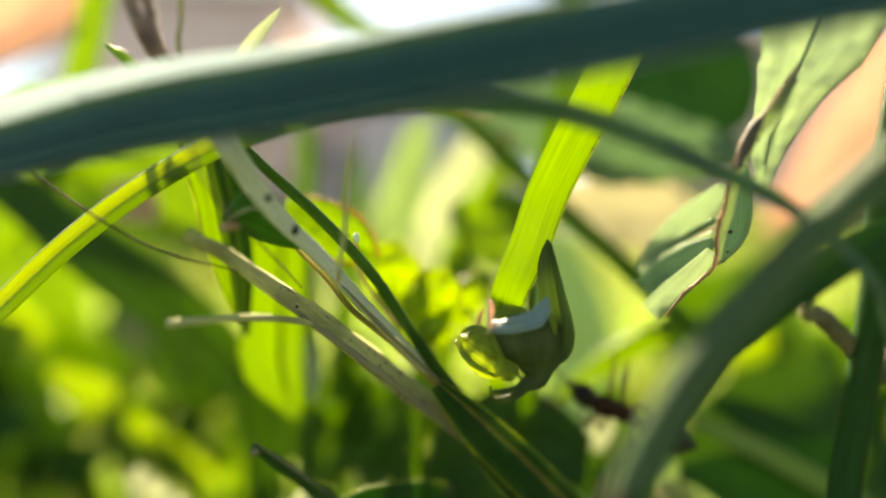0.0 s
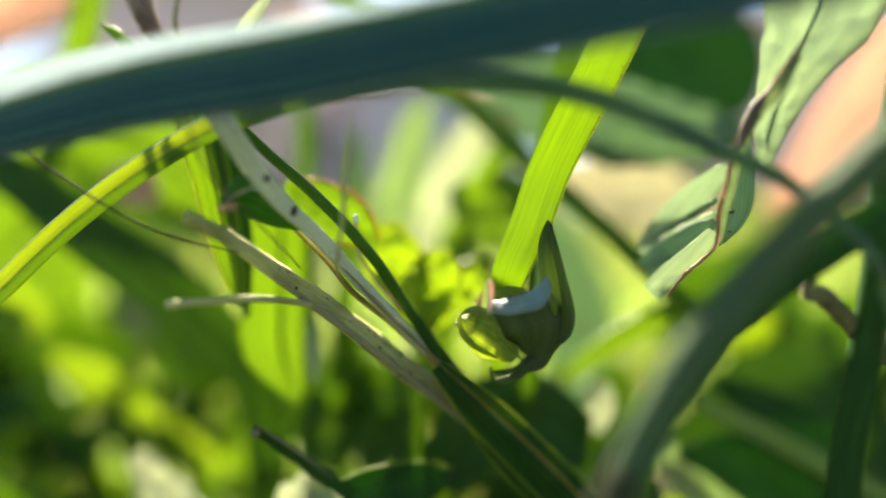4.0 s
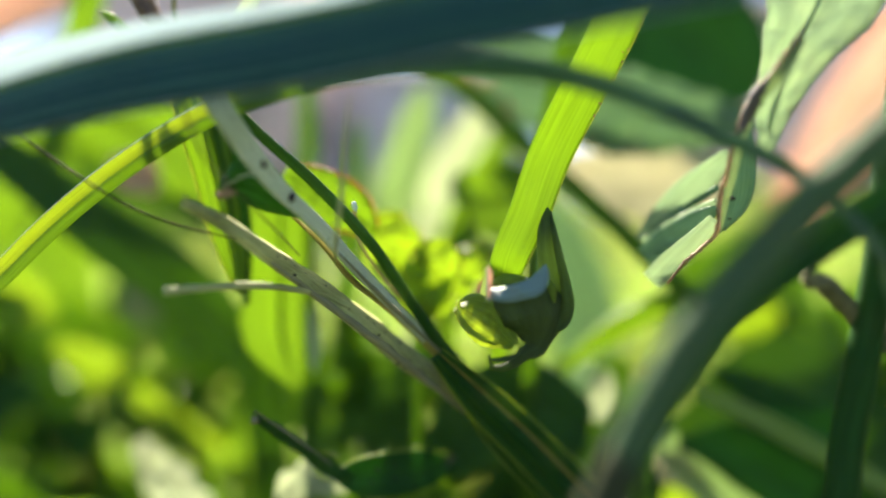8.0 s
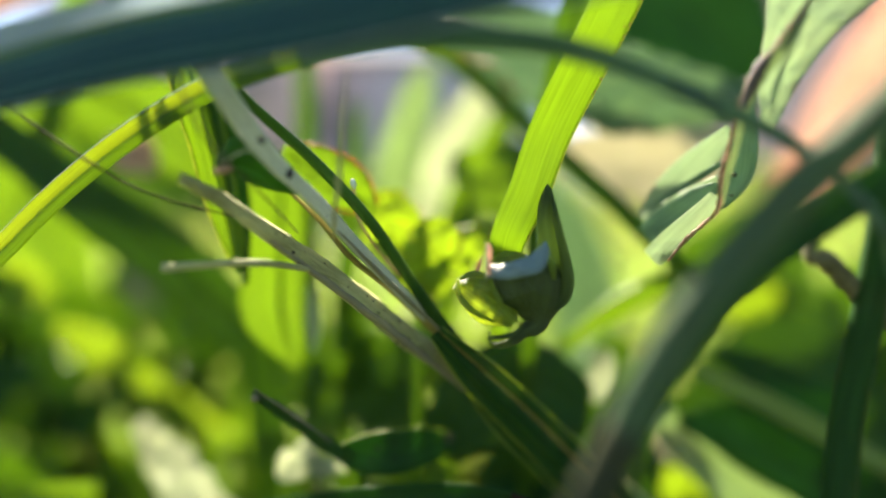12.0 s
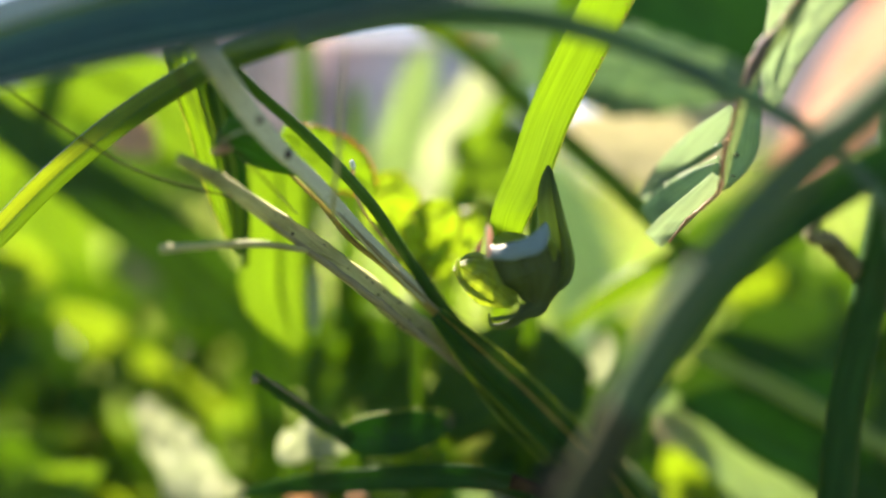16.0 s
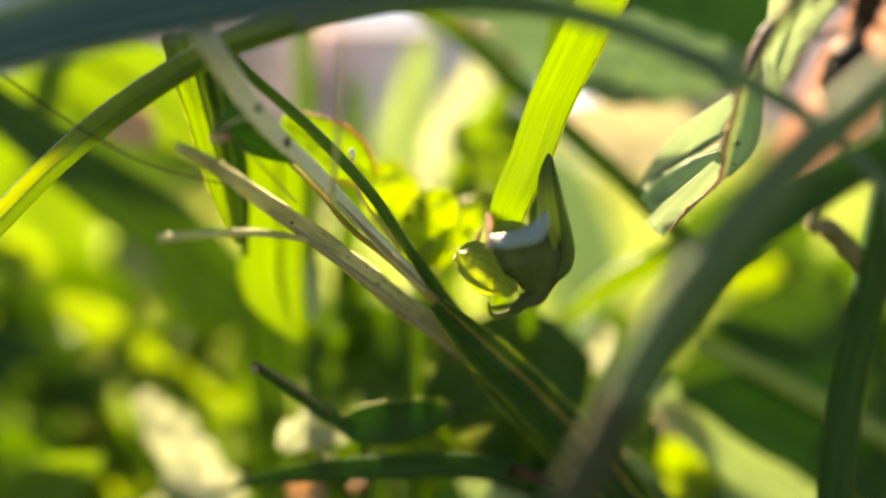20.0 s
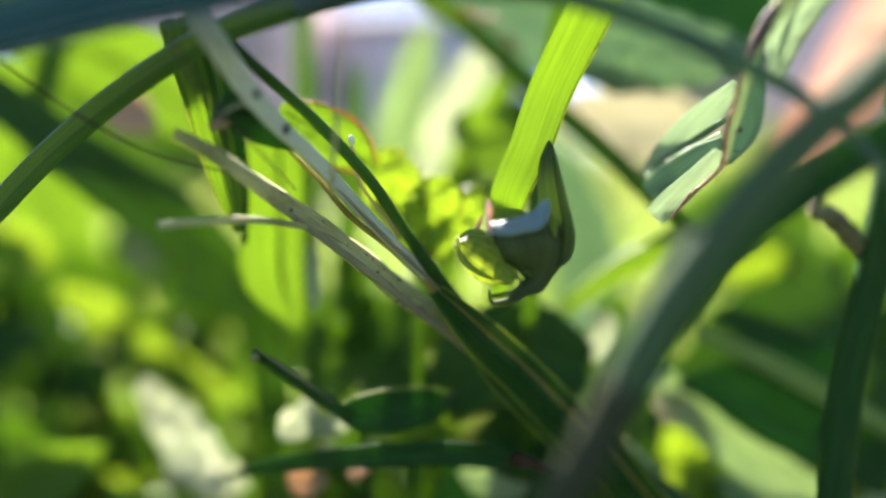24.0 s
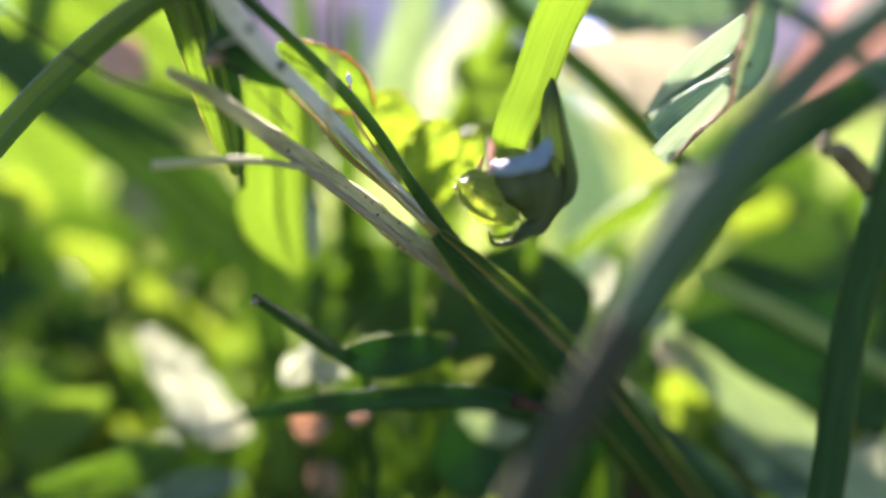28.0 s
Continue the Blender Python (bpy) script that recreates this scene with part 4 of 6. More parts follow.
    leaf("round green leaf with a reddish brown rim", [(-8.6, 36.9, 39.0), (-6.8, 36.9, 38.1), (-5.0, 36.9, 37.0), (-3.6, 37.2, 35.7)], [1.0, 2.5, 2.6, 0.5], (-0.2, -0.97, 0.05), M_BRIGHT, rims=(1, -1), rim_mm=0.09, rim_of_matter=M_FLAME, seed=42, ridge=0.008, crumple=0.3, n=24, across=13, thick=0.14, fold=0.2, wav=0.06, ragged=0.03)
    grub = thing("egg_case", "tiny white egg case on a leaf", "insect egg")
    part("shell", ball_geo((-4.2, 32.7, 36.9), (0.15, 0.13, 0.27), 8, 8, 0.14, 3, axis=(0.25, 0, -1)), M_FRAME, grub)

    low = thing("leaf", "low dark green leaf on a withered stalk", "leaf")
    part("petiole", ribbon_geo([(-9.6, 34.6, 26.4), (-8.7, 34.9, 25.7), (-7.4, 35.5, 24.5), (-6.0, 36.1, 23.3), (-4.7, 36.4, 22.5)], [0.35, 0.58, 0.66, 0.75, 0.7], (-0.1, -0.9, 0.2), n=40, across=13, thick=0.3, fold=-0.3, ragged=0.08, crumple=0.25, seed=43), M_STEMG, low, "flat withered grey-green stalk")
    part("edge", tube_geo([(-9.4, 34.3, 26.7), (-8.4, 34.6, 25.9), (-7.0, 35.2, 24.7), (-5.7, 35.8, 23.5)], [0.03, 0.06, 0.06, 0.03], n=26, around=6, rough=0.4, seed=45), M_STRAWD, low, "pale frayed edge")
    part("tip", ball_geo((-9.4, 34.4, 26.2), (0.22, 0.2, 0.2), 6, 8, 0.3, 6), M_STRAWD, low, "withered broken end")
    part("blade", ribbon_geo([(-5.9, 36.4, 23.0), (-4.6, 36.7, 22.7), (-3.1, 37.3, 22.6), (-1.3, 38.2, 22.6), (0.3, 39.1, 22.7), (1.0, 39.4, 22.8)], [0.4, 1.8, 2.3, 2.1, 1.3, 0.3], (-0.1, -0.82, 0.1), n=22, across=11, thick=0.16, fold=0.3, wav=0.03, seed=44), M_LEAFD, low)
    part("edge", tube_geo([(-5.4, 36.1, 23.3), (-4.0, 36.4, 23.8), (-2.5, 37.0, 23.9), (-1.0, 37.9, 23.8), (0.6, 38.8, 23.2)], [0.03, 0.045, 0.045, 0.04, 0.02], n=26, around=6, rough=0.2), M_EDGE, low, "paler thin edge")
    part("lower_stem", tube_geo([(-4.4, 37.6, 21.5), (-4.2, 39.7, 17.1), (-4, 41, -0.5)], [0.3, 0.25, 0.3], n=10, around=7), M_STEMG, low)

    for q in ((-3.5, 36.5, 23.1), (-3.4, 36.5, 23.0), (-2.5, 36.8, 23.2), (-3.7, 36.5, 22.4), (-1.4, 37.0, 22.0), (-2.5, 36.7, 22.5), (0.2, 37.6, 23.2), (0.5, 37.7, 22.9), (0.7, 37.8, 23.3)):
        part("speck", ball_geo(q, (0.09, 0.07, 0.08), 5, 7, 0.2, 3), M_BLACK, low, "black fungus speck")
    blade("dark green blade lying low with a withered brown tip", [(5.7, 34.9, 20.1), (3.5, 35.3, 20.7), (0.6, 35.9, 20.8), (-3.1, 36.4, 20.5), (-6.9, 37.3, 19.9), (-10.1, 38.8, 18.9), (-12.8, 39.9, 17.8)],
          [0.7, 1.2, 1.35, 1.35, 1.15, 0.8, 0.15], (0, -0.97, -0.1), M_DARK, n=34, across=9, fold=0.3, seed=45)
    dry = thing("blade_tip", "withered dark brown blade tip", "grass")
    part("tip", ribbon_geo([(3.6, 34.8, 20.9), (4.6, 34.5, 20.7), (5.9, 34.3, 20.2)], [0.8, 0.6, 0.15], (0, -0.95, 0.1), n=16, across=9, thick=0.26, fold=0.3, crumple=0.2, seed=46), M_WITHER, dry)

    # leaf with a brown margin on the side of the thick stalk
    rl = thing("leaf", "pale green creased leaf with a withered brown margin", "leaf")
    # the shade between the pale pleats is laid in as teal strips
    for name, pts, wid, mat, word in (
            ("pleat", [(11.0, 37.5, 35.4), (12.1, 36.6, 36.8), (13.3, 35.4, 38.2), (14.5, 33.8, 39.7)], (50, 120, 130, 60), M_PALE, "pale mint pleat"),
            ("shadow_crease", [(11.3, 37.0, 36.0), (12.7, 35.8, 37.0), (13.6, 33.2, 37.9)], (10, 26, 22), M_UNDER, "narrow crease in shadow teal"),
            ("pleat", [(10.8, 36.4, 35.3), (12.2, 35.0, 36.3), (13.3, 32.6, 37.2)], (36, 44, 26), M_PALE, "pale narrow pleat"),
            ("shadow_crease", [(10.9, 36.0, 34.4), (11.8, 34.8, 35.3), (12.6, 33.4, 36.2), (13.1, 32.2, 36.8)], (110, 125, 95, 30), M_UNDER, "pleat in shadow teal"),
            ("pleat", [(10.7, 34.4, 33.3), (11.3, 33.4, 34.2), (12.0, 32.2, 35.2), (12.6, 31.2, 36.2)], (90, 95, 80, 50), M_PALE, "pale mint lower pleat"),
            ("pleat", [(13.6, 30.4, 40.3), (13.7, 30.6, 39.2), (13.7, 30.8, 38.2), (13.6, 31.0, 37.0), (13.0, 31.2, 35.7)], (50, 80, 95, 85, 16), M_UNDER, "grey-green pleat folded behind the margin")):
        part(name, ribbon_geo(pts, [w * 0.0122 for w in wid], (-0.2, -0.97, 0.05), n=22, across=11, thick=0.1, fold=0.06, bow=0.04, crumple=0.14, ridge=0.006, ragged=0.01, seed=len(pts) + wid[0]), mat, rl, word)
    curl = [(15.3, 28.4, 44.2), (15.0, 28.4, 43.7), (14.4, 28.4, 42.9), (13.9, 28.5, 42.2), (13.4, 28.6, 41.6), (13.0, 28.8, 40.9), (12.7, 29.0, 40.0), (12.6, 29.4, 39.1), (12.5, 29.8, 38.0), (12.4, 30.2, 37.1), (12.4, 30.6, 35.6), (12.0, 31.2, 34.9), (11.4, 31.8, 34.2), (10.8, 32.4, 33.2)]
    part("rolled_margin", ribbon_geo([np.array(a) + np.array((0.30, 0.15, -0.05)) for a in curl[1:11]], [0.2, 0.5, 0.62, 0.62, 0.6, 0.55, 0.5, 0.5, 0.45, 0.1], (-0.4, -0.9, 0.1), n=44, across=9, thick=0.14, fold=-0.2, bow=0.1, crumple=0.12, seed=57), M_LEAF, rl, "rolled green margin")
    part("rim", tube_geo([np.array(a) + np.array((0.0, -0.08, 0.0)) for a in curl], [0.05] + [0.085] * 12 + [0.05], n=90, around=7, rough=0.45, squash=0.6, seed=58), M_BROWN, rl, "withered brown rim")
    part("rim", tube_geo([np.array(a) + np.array((0.07, -0.12, 0.0)) for a in curl[6:12]], [0.02, 0.04, 0.035, 0.05, 0.04, 0.02], n=50, around=6, rough=0.5, seed=60), M_SALMON, rl, "pinkish inner rim")
    part("dark_patch", ribbon_geo([(13.7, 28.2, 42.0), (13.3, 28.2, 41.4), (13.0, 28.4, 40.6), (12.8, 28.6, 40.0), (12.7, 28.7, 39.6)], [0.12, 0.5, 0.5, 0.32, 0.08], (-0.4, -0.9, 0.1), n=26, across=7, thick=0.1, fold=-0.2, ragged=0.12, crumple=0.08, seed=59), M_ROT, rl, "dark rotten patch")
    rng = np.random.default_rng(3)
    for q in ((13.5, 28.2, 41.3), (13.4, 28.2, 40.9), (12.8, 28.4, 39.8), (13.0, 30.2, 38.1), (12.8, 30.4, 37.1), (13.1, 30.4, 37.1), (13.1, 30.7, 36.2)):
        part("speck", ball_geo(q, rng.uniform(0.05, 0.13, 3), 5, 7, 0.2, 3), M_BLACK, rl, "black fungus speck")
    leaf("pale mint leaf with a withered edge above the stalk", [(14.3, 30.0, 39.0), (14.8, 29.9, 41.3), (15.6, 29.7, 43.6), (16.5, 29.4, 45.7), (17.6, 29.4, 48.2)], [0.5, 1.7, 3.0, 4.7, 5.6], (-0.1, -0.99, 0.05), M_PALE, rims=(1,), seed=55, n=34, across=15, thick=0.14, ridge=0.006, crumple=0.35, fold=0.12, wav=0.03, ragged=0.02)
    leaf("large soft grey-green leaf with a scalloped edge", [(8.3, 47.5, 45.1), (10.3, 47.5, 45.0), (13.0, 47.5, 44.7), (16.2, 47.5, 44.4), (19.8, 47.5, 44.1), (22.6, 47.5, 43.8)], [3.52, 5.48, 6.26, 5.09, 3.13, 0.78], (-0.1, -0.97, 0.05), M_GREY, seed=56, ridge=0.006, n=90, across=15, thick=0.16, fold=0.0, bow=0.06, wav=0.02, ragged=0.045, crumple=0.4)
    leaf("grey-green leaf behind the slanting stem", [(-3.0, 63.0, 55.6), (1.4, 63.0, 54.2), (5.6, 63.0, 52.4), (10.8, 63.0, 50.0), (14.4, 63.0, 48.2)], [2.2, 7.0, 9.5, 9.0, 4.0], (-0.1, -0.97, 0.05), M_GREY, seed=156, n=50, across=13, thick=0.16, bow=0.06, ragged=0.03, crumple=0.5)
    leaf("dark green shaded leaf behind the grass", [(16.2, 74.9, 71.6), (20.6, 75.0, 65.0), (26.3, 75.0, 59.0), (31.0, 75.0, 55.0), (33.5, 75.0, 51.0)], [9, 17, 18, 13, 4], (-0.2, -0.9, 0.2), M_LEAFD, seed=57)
    leaf("pale salmon withered leaf behind the stalk", [(48.6, 96.0, 41.7), (54.5, 96.0, 48.9), (60.9, 96.0, 57.7), (70.1, 95.9, 69.7)], [4, 8, 11, 11], (-0.1, -0.9, 0.2), M_SALMON, seed=58)
    leaf("cream withered leaf in the sun", [(10.0, 62.0, 42.6), (14.9, 62.0, 41.7), (20.6, 62.0, 41.1), (26.8, 62.0, 41.7)], [2.58, 6.2, 7.75, 4.65], (-0.1, -0.99, 0.0), M_IVORY, seed=59, crumple=0.6, wav=0.04)

    dl = thing("leaf", "broad dark green pleated leaf with pale stripes", "leaf")
    part("blade", ribbon_geo([(15.5, 44.5, 22.4), (18.7, 44.4, 22.0), (21.6, 44.3, 20.4), (24.9, 44.1, 18.7), (29.4, 43.9, 16.4)], [0.72, 3.5, 4, 3.8, 3.1], (-0.15, -0.9, 0.15), n=26, across=11, thick=0.16, fold=0.15, ridge=0.01, crumple=0.2, seed=60), M_LEAFD, dl)
    part("stripe", ribbon_geo([(16.4, 44.3, 25.9), (20.6, 44.1, 24.0), (25.7, 43.8, 21.3), (29.7, 43.6, 19.2)], [0.96, 1.4, 1.4, 1.2], (-0.1, -0.85, 0.5), n=18, across=7, thick=0.14, fold=0.15, crumple=0.15, seed=64), M_EDGE, dl, "paler green stripe")
    part("upper_pleat", ribbon_geo([(18.7, 46.8, 26.5), (21.0, 46.7, 25.7), (24.4, 46.5, 23.9), (28.3, 46.3, 21.9)], [0.72, 2, 2.6, 2.4], (-0.15, -0.9, 0.1), n=18, across=9, thick=0.14, fold=0.1, crumple=0.2, seed=65), M_LEAFD, dl)
    part("stripe", ribbon_geo([(13.7, 46.3, 22.9), (16.7, 46.0, 20.4), (20.9, 45.7, 16.8), (25.2, 45.3, 13.5), (30.9, 44.9, 9.3)], [1.7, 2.8, 3.4, 3.5, 3.1], (-0.1, -0.9, 0.35), n=22, across=9, thick=0.14, fold=0.12, crumple=0.2, seed=66), M_STRIPE, dl, "broad pale stripe")
    part("lower_pleat", ribbon_geo([(19.7, 48.1, 14.9), (22.9, 47.9, 12.4), (26.6, 47.6, 9.6), (31.5, 47.2, 5.9)], [1.2, 3.8, 4.6, 4.1], (-0.1, -0.9, 0.2), n=18, across=9, thick=0.14, fold=0.1, crumple=0.2, seed=67), M_UNDER, dl)
    part("petiole", tube_geo([(30.9, 45.9, 13.2), (31.7, 45.0, 5.5), (33, 47, -0.5)], [0.3, 0.3, 0.3], n=12, around=8), M_STEMG, dl)
    leaf("large shaded leaf behind the pleated leaf", [(20.9, 58.6, 18.8), (25.2, 58.6, 22.2), (30.1, 58.6, 24.1), (36.0, 58.6, 24.6)], [3, 7, 8, 4], (0.1, -0.9, 0.3), M_MID, seed=111)
    leaf("shaded leaf low behind the upright stem", [(26.0, 57.1, 12.5), (30.3, 57.1, 15.8), (35.0, 57.1, 18.2), (40.7, 57.1, 19.2)], [3, 7, 8, 5], (0.1, -0.9, 0.3), M_MID, seed=112)
    leaf("mid-green leaf behind the upright stem", [(34.0, 66.1, 24.5), (38.4, 66.1, 27.2), (42.8, 66.1, 27.8), (48.3, 66.1, 26.7)], [3, 8, 9, 5], (0.1, -0.97, 0.0), M_GREEN, seed=113)
    leaf("shaded leaf behind the thick stalk", [(15.2, 54.1, 15.4), (18.4, 54.1, 18.1), (22.0, 54.1, 18.6), (26.0, 54.1, 16.8)], [3, 7, 7, 3], (0.1, -0.9, 0.3), M_MID, seed=114)
    leaf("round dark green leaf in the shade under the straws", [(-0.1, 42.7, 21.5), (2.4, 42.7, 23.8), (5.3, 42.7, 24.7), (9.2, 42.7, 23.6)], [3, 6, 6.5, 3], (0, -0.85, 0.4), M_MID, seed=61)
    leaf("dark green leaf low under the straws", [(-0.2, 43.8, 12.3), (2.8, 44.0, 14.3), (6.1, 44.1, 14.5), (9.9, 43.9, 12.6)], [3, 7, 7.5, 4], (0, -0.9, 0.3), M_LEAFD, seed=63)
    leaf("second dark leaf low in the shade", [(2.9, 45.1, 17.0), (6.7, 45.1, 18.5), (11.2, 45.1, 18.9), (13.8, 45.1, 17.1)], [4, 7, 7, 3], (0, -0.85, 0.4), M_MID, seed=62)

    stem = thing("stalk", "green rough stem slanting behind the upright blade", "stem")
    part("stem", tube_geo([(-15.2, 51.4, 62.9), (-11.3, 51.4, 59.1), (-8.1, 53.0, 56.4), (-3.7, 53.5, 52.6), (0.3, 52.4, 48.8), (3.4, 51.4, 45.9), (6.1, 49.3, 42.7), (8.8, 46.3, 39.5), (10.9, 43.8, 36.9), (12.6, 42.0, 34.7), (14.3, 41.0, 32.9), (16.0, 40.0, 31.0), (15.0, 39.5, 28.4), (12.3, 39.0, 25.4), (9.7, 39.0, 21.7), (11, 38, -0.5)], [1.04, 1.04, 1.02, 1.0, 0.96, 0.9, 0.84, 0.73, 0.64, 0.58, 0.55, 0.5, 0.5, 0.5, 0.5, 0.5], n=60, around=12, grooves=0.06, seed=63), M_MATTE, stem)
    rng = np.random.default_rng(9)
    c = spline([(1.4, 51.2, 48.9), (3.8, 50.2, 47.0), (6.0, 48.7, 44.5)], 20)
    for i in range(18):
        part("seed", ball_geo(c[rng.integers(1, 19)] + rng.normal(0, 0.22, 3), rng.uniform(0.12, 0.34, 3), 5, 7, 0.25, i), M_FLAME if i % 3 == 0 else M_CRUMB, stem, "dry tan crumbling seed")
    lst = thing("stalk", "short light green stem in the middle ground", "stem")
    part("stem", ribbon_geo([(8.3, 47.5, 26.7), (10.0, 47.0, 28.1), (12.0, 46.4, 29.7), (14.4, 45.8, 31.1), (16.9, 45.3, 32.4)], [0.8, 1.35, 1.65, 1.65, 1.55], (-0.1, -0.97, 0.1), n=24, across=9, thick=0.25, bow=0.18, fold=0.0, seed=70), M_BRIGHT, lst)
    part("lower_stem", tube_geo([(8.4, 47.6, 26.7), (7.6, 50.0, 23.4), (7.5, 53, -0.5)], [0.35, 0.3, 0.3], n=14, around=8), M_GREEN, lst)

    # bright blades behind the straws
    face71 = (0.2, -0.95, 0.1)
    pts71, wid71 = [(-12.6, 34.0, 43.0), (-12.3, 34.0, 41.9), (-12.0, 34.2, 40.6), (-11.6, 34.6, 38.6), (-11.2, 35.0, 36.3), (-10.8, 35.4, 34.2), (-10.6, 35.8, 32.5)], [2.13, 2.13, 2.07, 1.90, 1.67, 1.21, 0.23]
    ob = blade("sunlit yellow-green blade behind the dry straws", pts71, wid71, face71, M_BRIGHT, n=60, across=17, fold=0.12, ridge=0.05, seed=71, ragged=0.02)
    part("margin", tube_geo([a + np.array((0, -0.1, 0)) for a in rim_of(pts71, wid71, face71, 1, 40)][1:-1], [0.055] * 38, n=90, around=6, rough=0.3), M_MARGIN, ob, "pale serrated margin")
    # a darker strip laid on the blade stands for its shaded side
    part("shaded_side", ribbon_geo(np.array(rim_of(pts71[1:], [w * 0.62 for w in wid71[1:]], face71, -1, 24)[:16]) + np.array((0, -0.25, 0)), [0.3] * 12 + [0.25, 0.2, 0.15, 0.05], face71, n=40, across=7, thick=0.08, fold=0.1, seed=75), M_GREEN, ob, "folded side in a darker, shaded green")
    blade("dark green blade behind the dry straws", [(-11.9, 36.0, 42.7), (-11.5, 36.0, 41.2), (-11.2, 36.5, 39.2), (-10.9, 37.2, 35.6), (-10.9, 38.0, 31.8)], [1.38, 1.38, 1.2, 1.02, 0.3], (0.2, -0.95, 0.1), M_DARK, seed=72)
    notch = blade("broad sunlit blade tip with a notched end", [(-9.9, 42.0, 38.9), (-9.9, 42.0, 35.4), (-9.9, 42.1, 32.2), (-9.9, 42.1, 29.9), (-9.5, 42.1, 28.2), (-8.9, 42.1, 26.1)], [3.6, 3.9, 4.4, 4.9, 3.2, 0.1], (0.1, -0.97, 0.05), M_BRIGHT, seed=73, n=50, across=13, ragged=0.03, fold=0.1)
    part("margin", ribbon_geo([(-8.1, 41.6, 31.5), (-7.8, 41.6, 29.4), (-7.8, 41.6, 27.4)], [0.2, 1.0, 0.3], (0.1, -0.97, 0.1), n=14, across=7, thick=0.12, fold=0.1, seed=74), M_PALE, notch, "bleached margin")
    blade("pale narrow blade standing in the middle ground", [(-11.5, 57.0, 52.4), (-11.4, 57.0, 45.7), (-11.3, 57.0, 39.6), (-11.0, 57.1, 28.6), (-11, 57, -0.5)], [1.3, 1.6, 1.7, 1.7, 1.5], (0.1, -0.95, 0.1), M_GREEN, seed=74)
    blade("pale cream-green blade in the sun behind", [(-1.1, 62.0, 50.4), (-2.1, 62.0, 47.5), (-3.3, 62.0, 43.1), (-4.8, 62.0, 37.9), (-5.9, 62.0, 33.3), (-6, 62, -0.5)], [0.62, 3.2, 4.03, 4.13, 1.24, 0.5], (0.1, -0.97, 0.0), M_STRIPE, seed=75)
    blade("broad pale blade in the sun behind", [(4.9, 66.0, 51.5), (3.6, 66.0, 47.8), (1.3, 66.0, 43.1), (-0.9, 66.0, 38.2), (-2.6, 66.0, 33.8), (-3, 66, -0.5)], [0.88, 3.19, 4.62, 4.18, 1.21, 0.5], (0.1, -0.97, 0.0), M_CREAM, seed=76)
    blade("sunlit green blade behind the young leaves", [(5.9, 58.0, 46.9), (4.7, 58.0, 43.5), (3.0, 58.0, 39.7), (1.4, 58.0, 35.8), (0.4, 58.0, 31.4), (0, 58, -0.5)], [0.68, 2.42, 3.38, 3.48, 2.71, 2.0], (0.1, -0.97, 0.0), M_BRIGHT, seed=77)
    blade("soft green blade in the middle ground", [(-6.8, 57.0, 45.7), (-7.2, 57.0, 41.0), (-7.7, 57.0, 34.3), (-8.2, 57.1, 26.7), (-8, 57, -0.5)], [0.6, 1.6, 2.2, 2.2, 1.5], (0.1, -0.95, 0.1), M_GREEN, seed=78)
    blade("broad soft green blade behind the curled leaf", [(12.6, 85.2, 42.6), (15.4, 85.2, 36.1), (17.7, 85.3, 27.6), (18.2, 85.3, 16.2), (18, 85, -0.5)], [3.0, 7.5, 9.0, 7.5, 4], (-0.1, -0.95, 0.2), M_GREY, seed=79)
    blade("broad dark green blade slanting behind the straws", [(-39.0, 50.0, 47.2), (-35.2, 50.0, 44.1), (-31.0, 50.0, 41.0), (-26.8, 50.0, 37.7), (-23.0, 50.5, 34.9), (-19.2, 51.0, 32.0), (-15.9, 51.5, 28.3), (-13.5, 52.0, 23.9), (-13, 56, -0.5)], [2.52, 2.78, 3.20, 3.79, 4.42, 4.42, 4.21, 3.37, 2.10], (0.2, -0.95, 0.1), M_MID, seed=80)
    leaf("green leaf in the half shade under the straws", [(-10.2, 51.0, 19.9), (-7.3, 51.0, 22.5), (-3.5, 51.0, 25.0), (0.8, 51.0, 28.0)], [2.0, 4.2, 4.8, 1.6], (0, -0.9, 0.3), M_GREEN, seed=82)
    blade("bright narrow blade among the shaded leaves", [(0.4, 45.1, 28.3), (0.5, 45.1, 26.0), (0.8, 45.1, 22.9)], [0.8, 1.5, 0.8], (0.1, -0.95, 0.1), M_BRIGHT, seed=83)
    blade("upright green blade rising behind the arching grass", [(-26.4, 52.5, 61.9), (-27.0, 52.5, 57.9), (-27.6, 52.5, 53.6), (-29.5, 53.1, 46.7), (-32.5, 54.0, 40.2), (-38.0, 55.6, 33.9), (-43.8, 57.1, 26.7), (-40, 58, -0.5)], [2.0, 2.4, 2.5, 2.3, 2.0, 1.8, 1.6, 1.4], (0.1, -0.95, 0.1), M_BRIGHT, seed=84)
    blade("light green blade behind the arching grass", [(-36.5, 57.0, 50.0), (-31.0, 57.0, 47.6), (-25.7, 57.0, 45.3), (-20.5, 57.0, 41.4), (-16.2, 57.0, 38.6)], [3, 7, 8, 5, 1], (0.1, -0.97, 0.1), M_BRIGHT, seed=85, fold=0.05)

    blade("soft green blade behind the arching grass", [(-81.6, 112.0, 63.5), (-75.0, 112.0, 55.1), (-69.3, 112.0, 45.7), (-64.6, 112.0, 35.5), (-60.8, 112.0, 24.3), (-58, 114, -0.5)], [6, 14, 17, 15, 11, 6], (0.1, -0.95, 0.1), M_BRIGHT, seed=86)
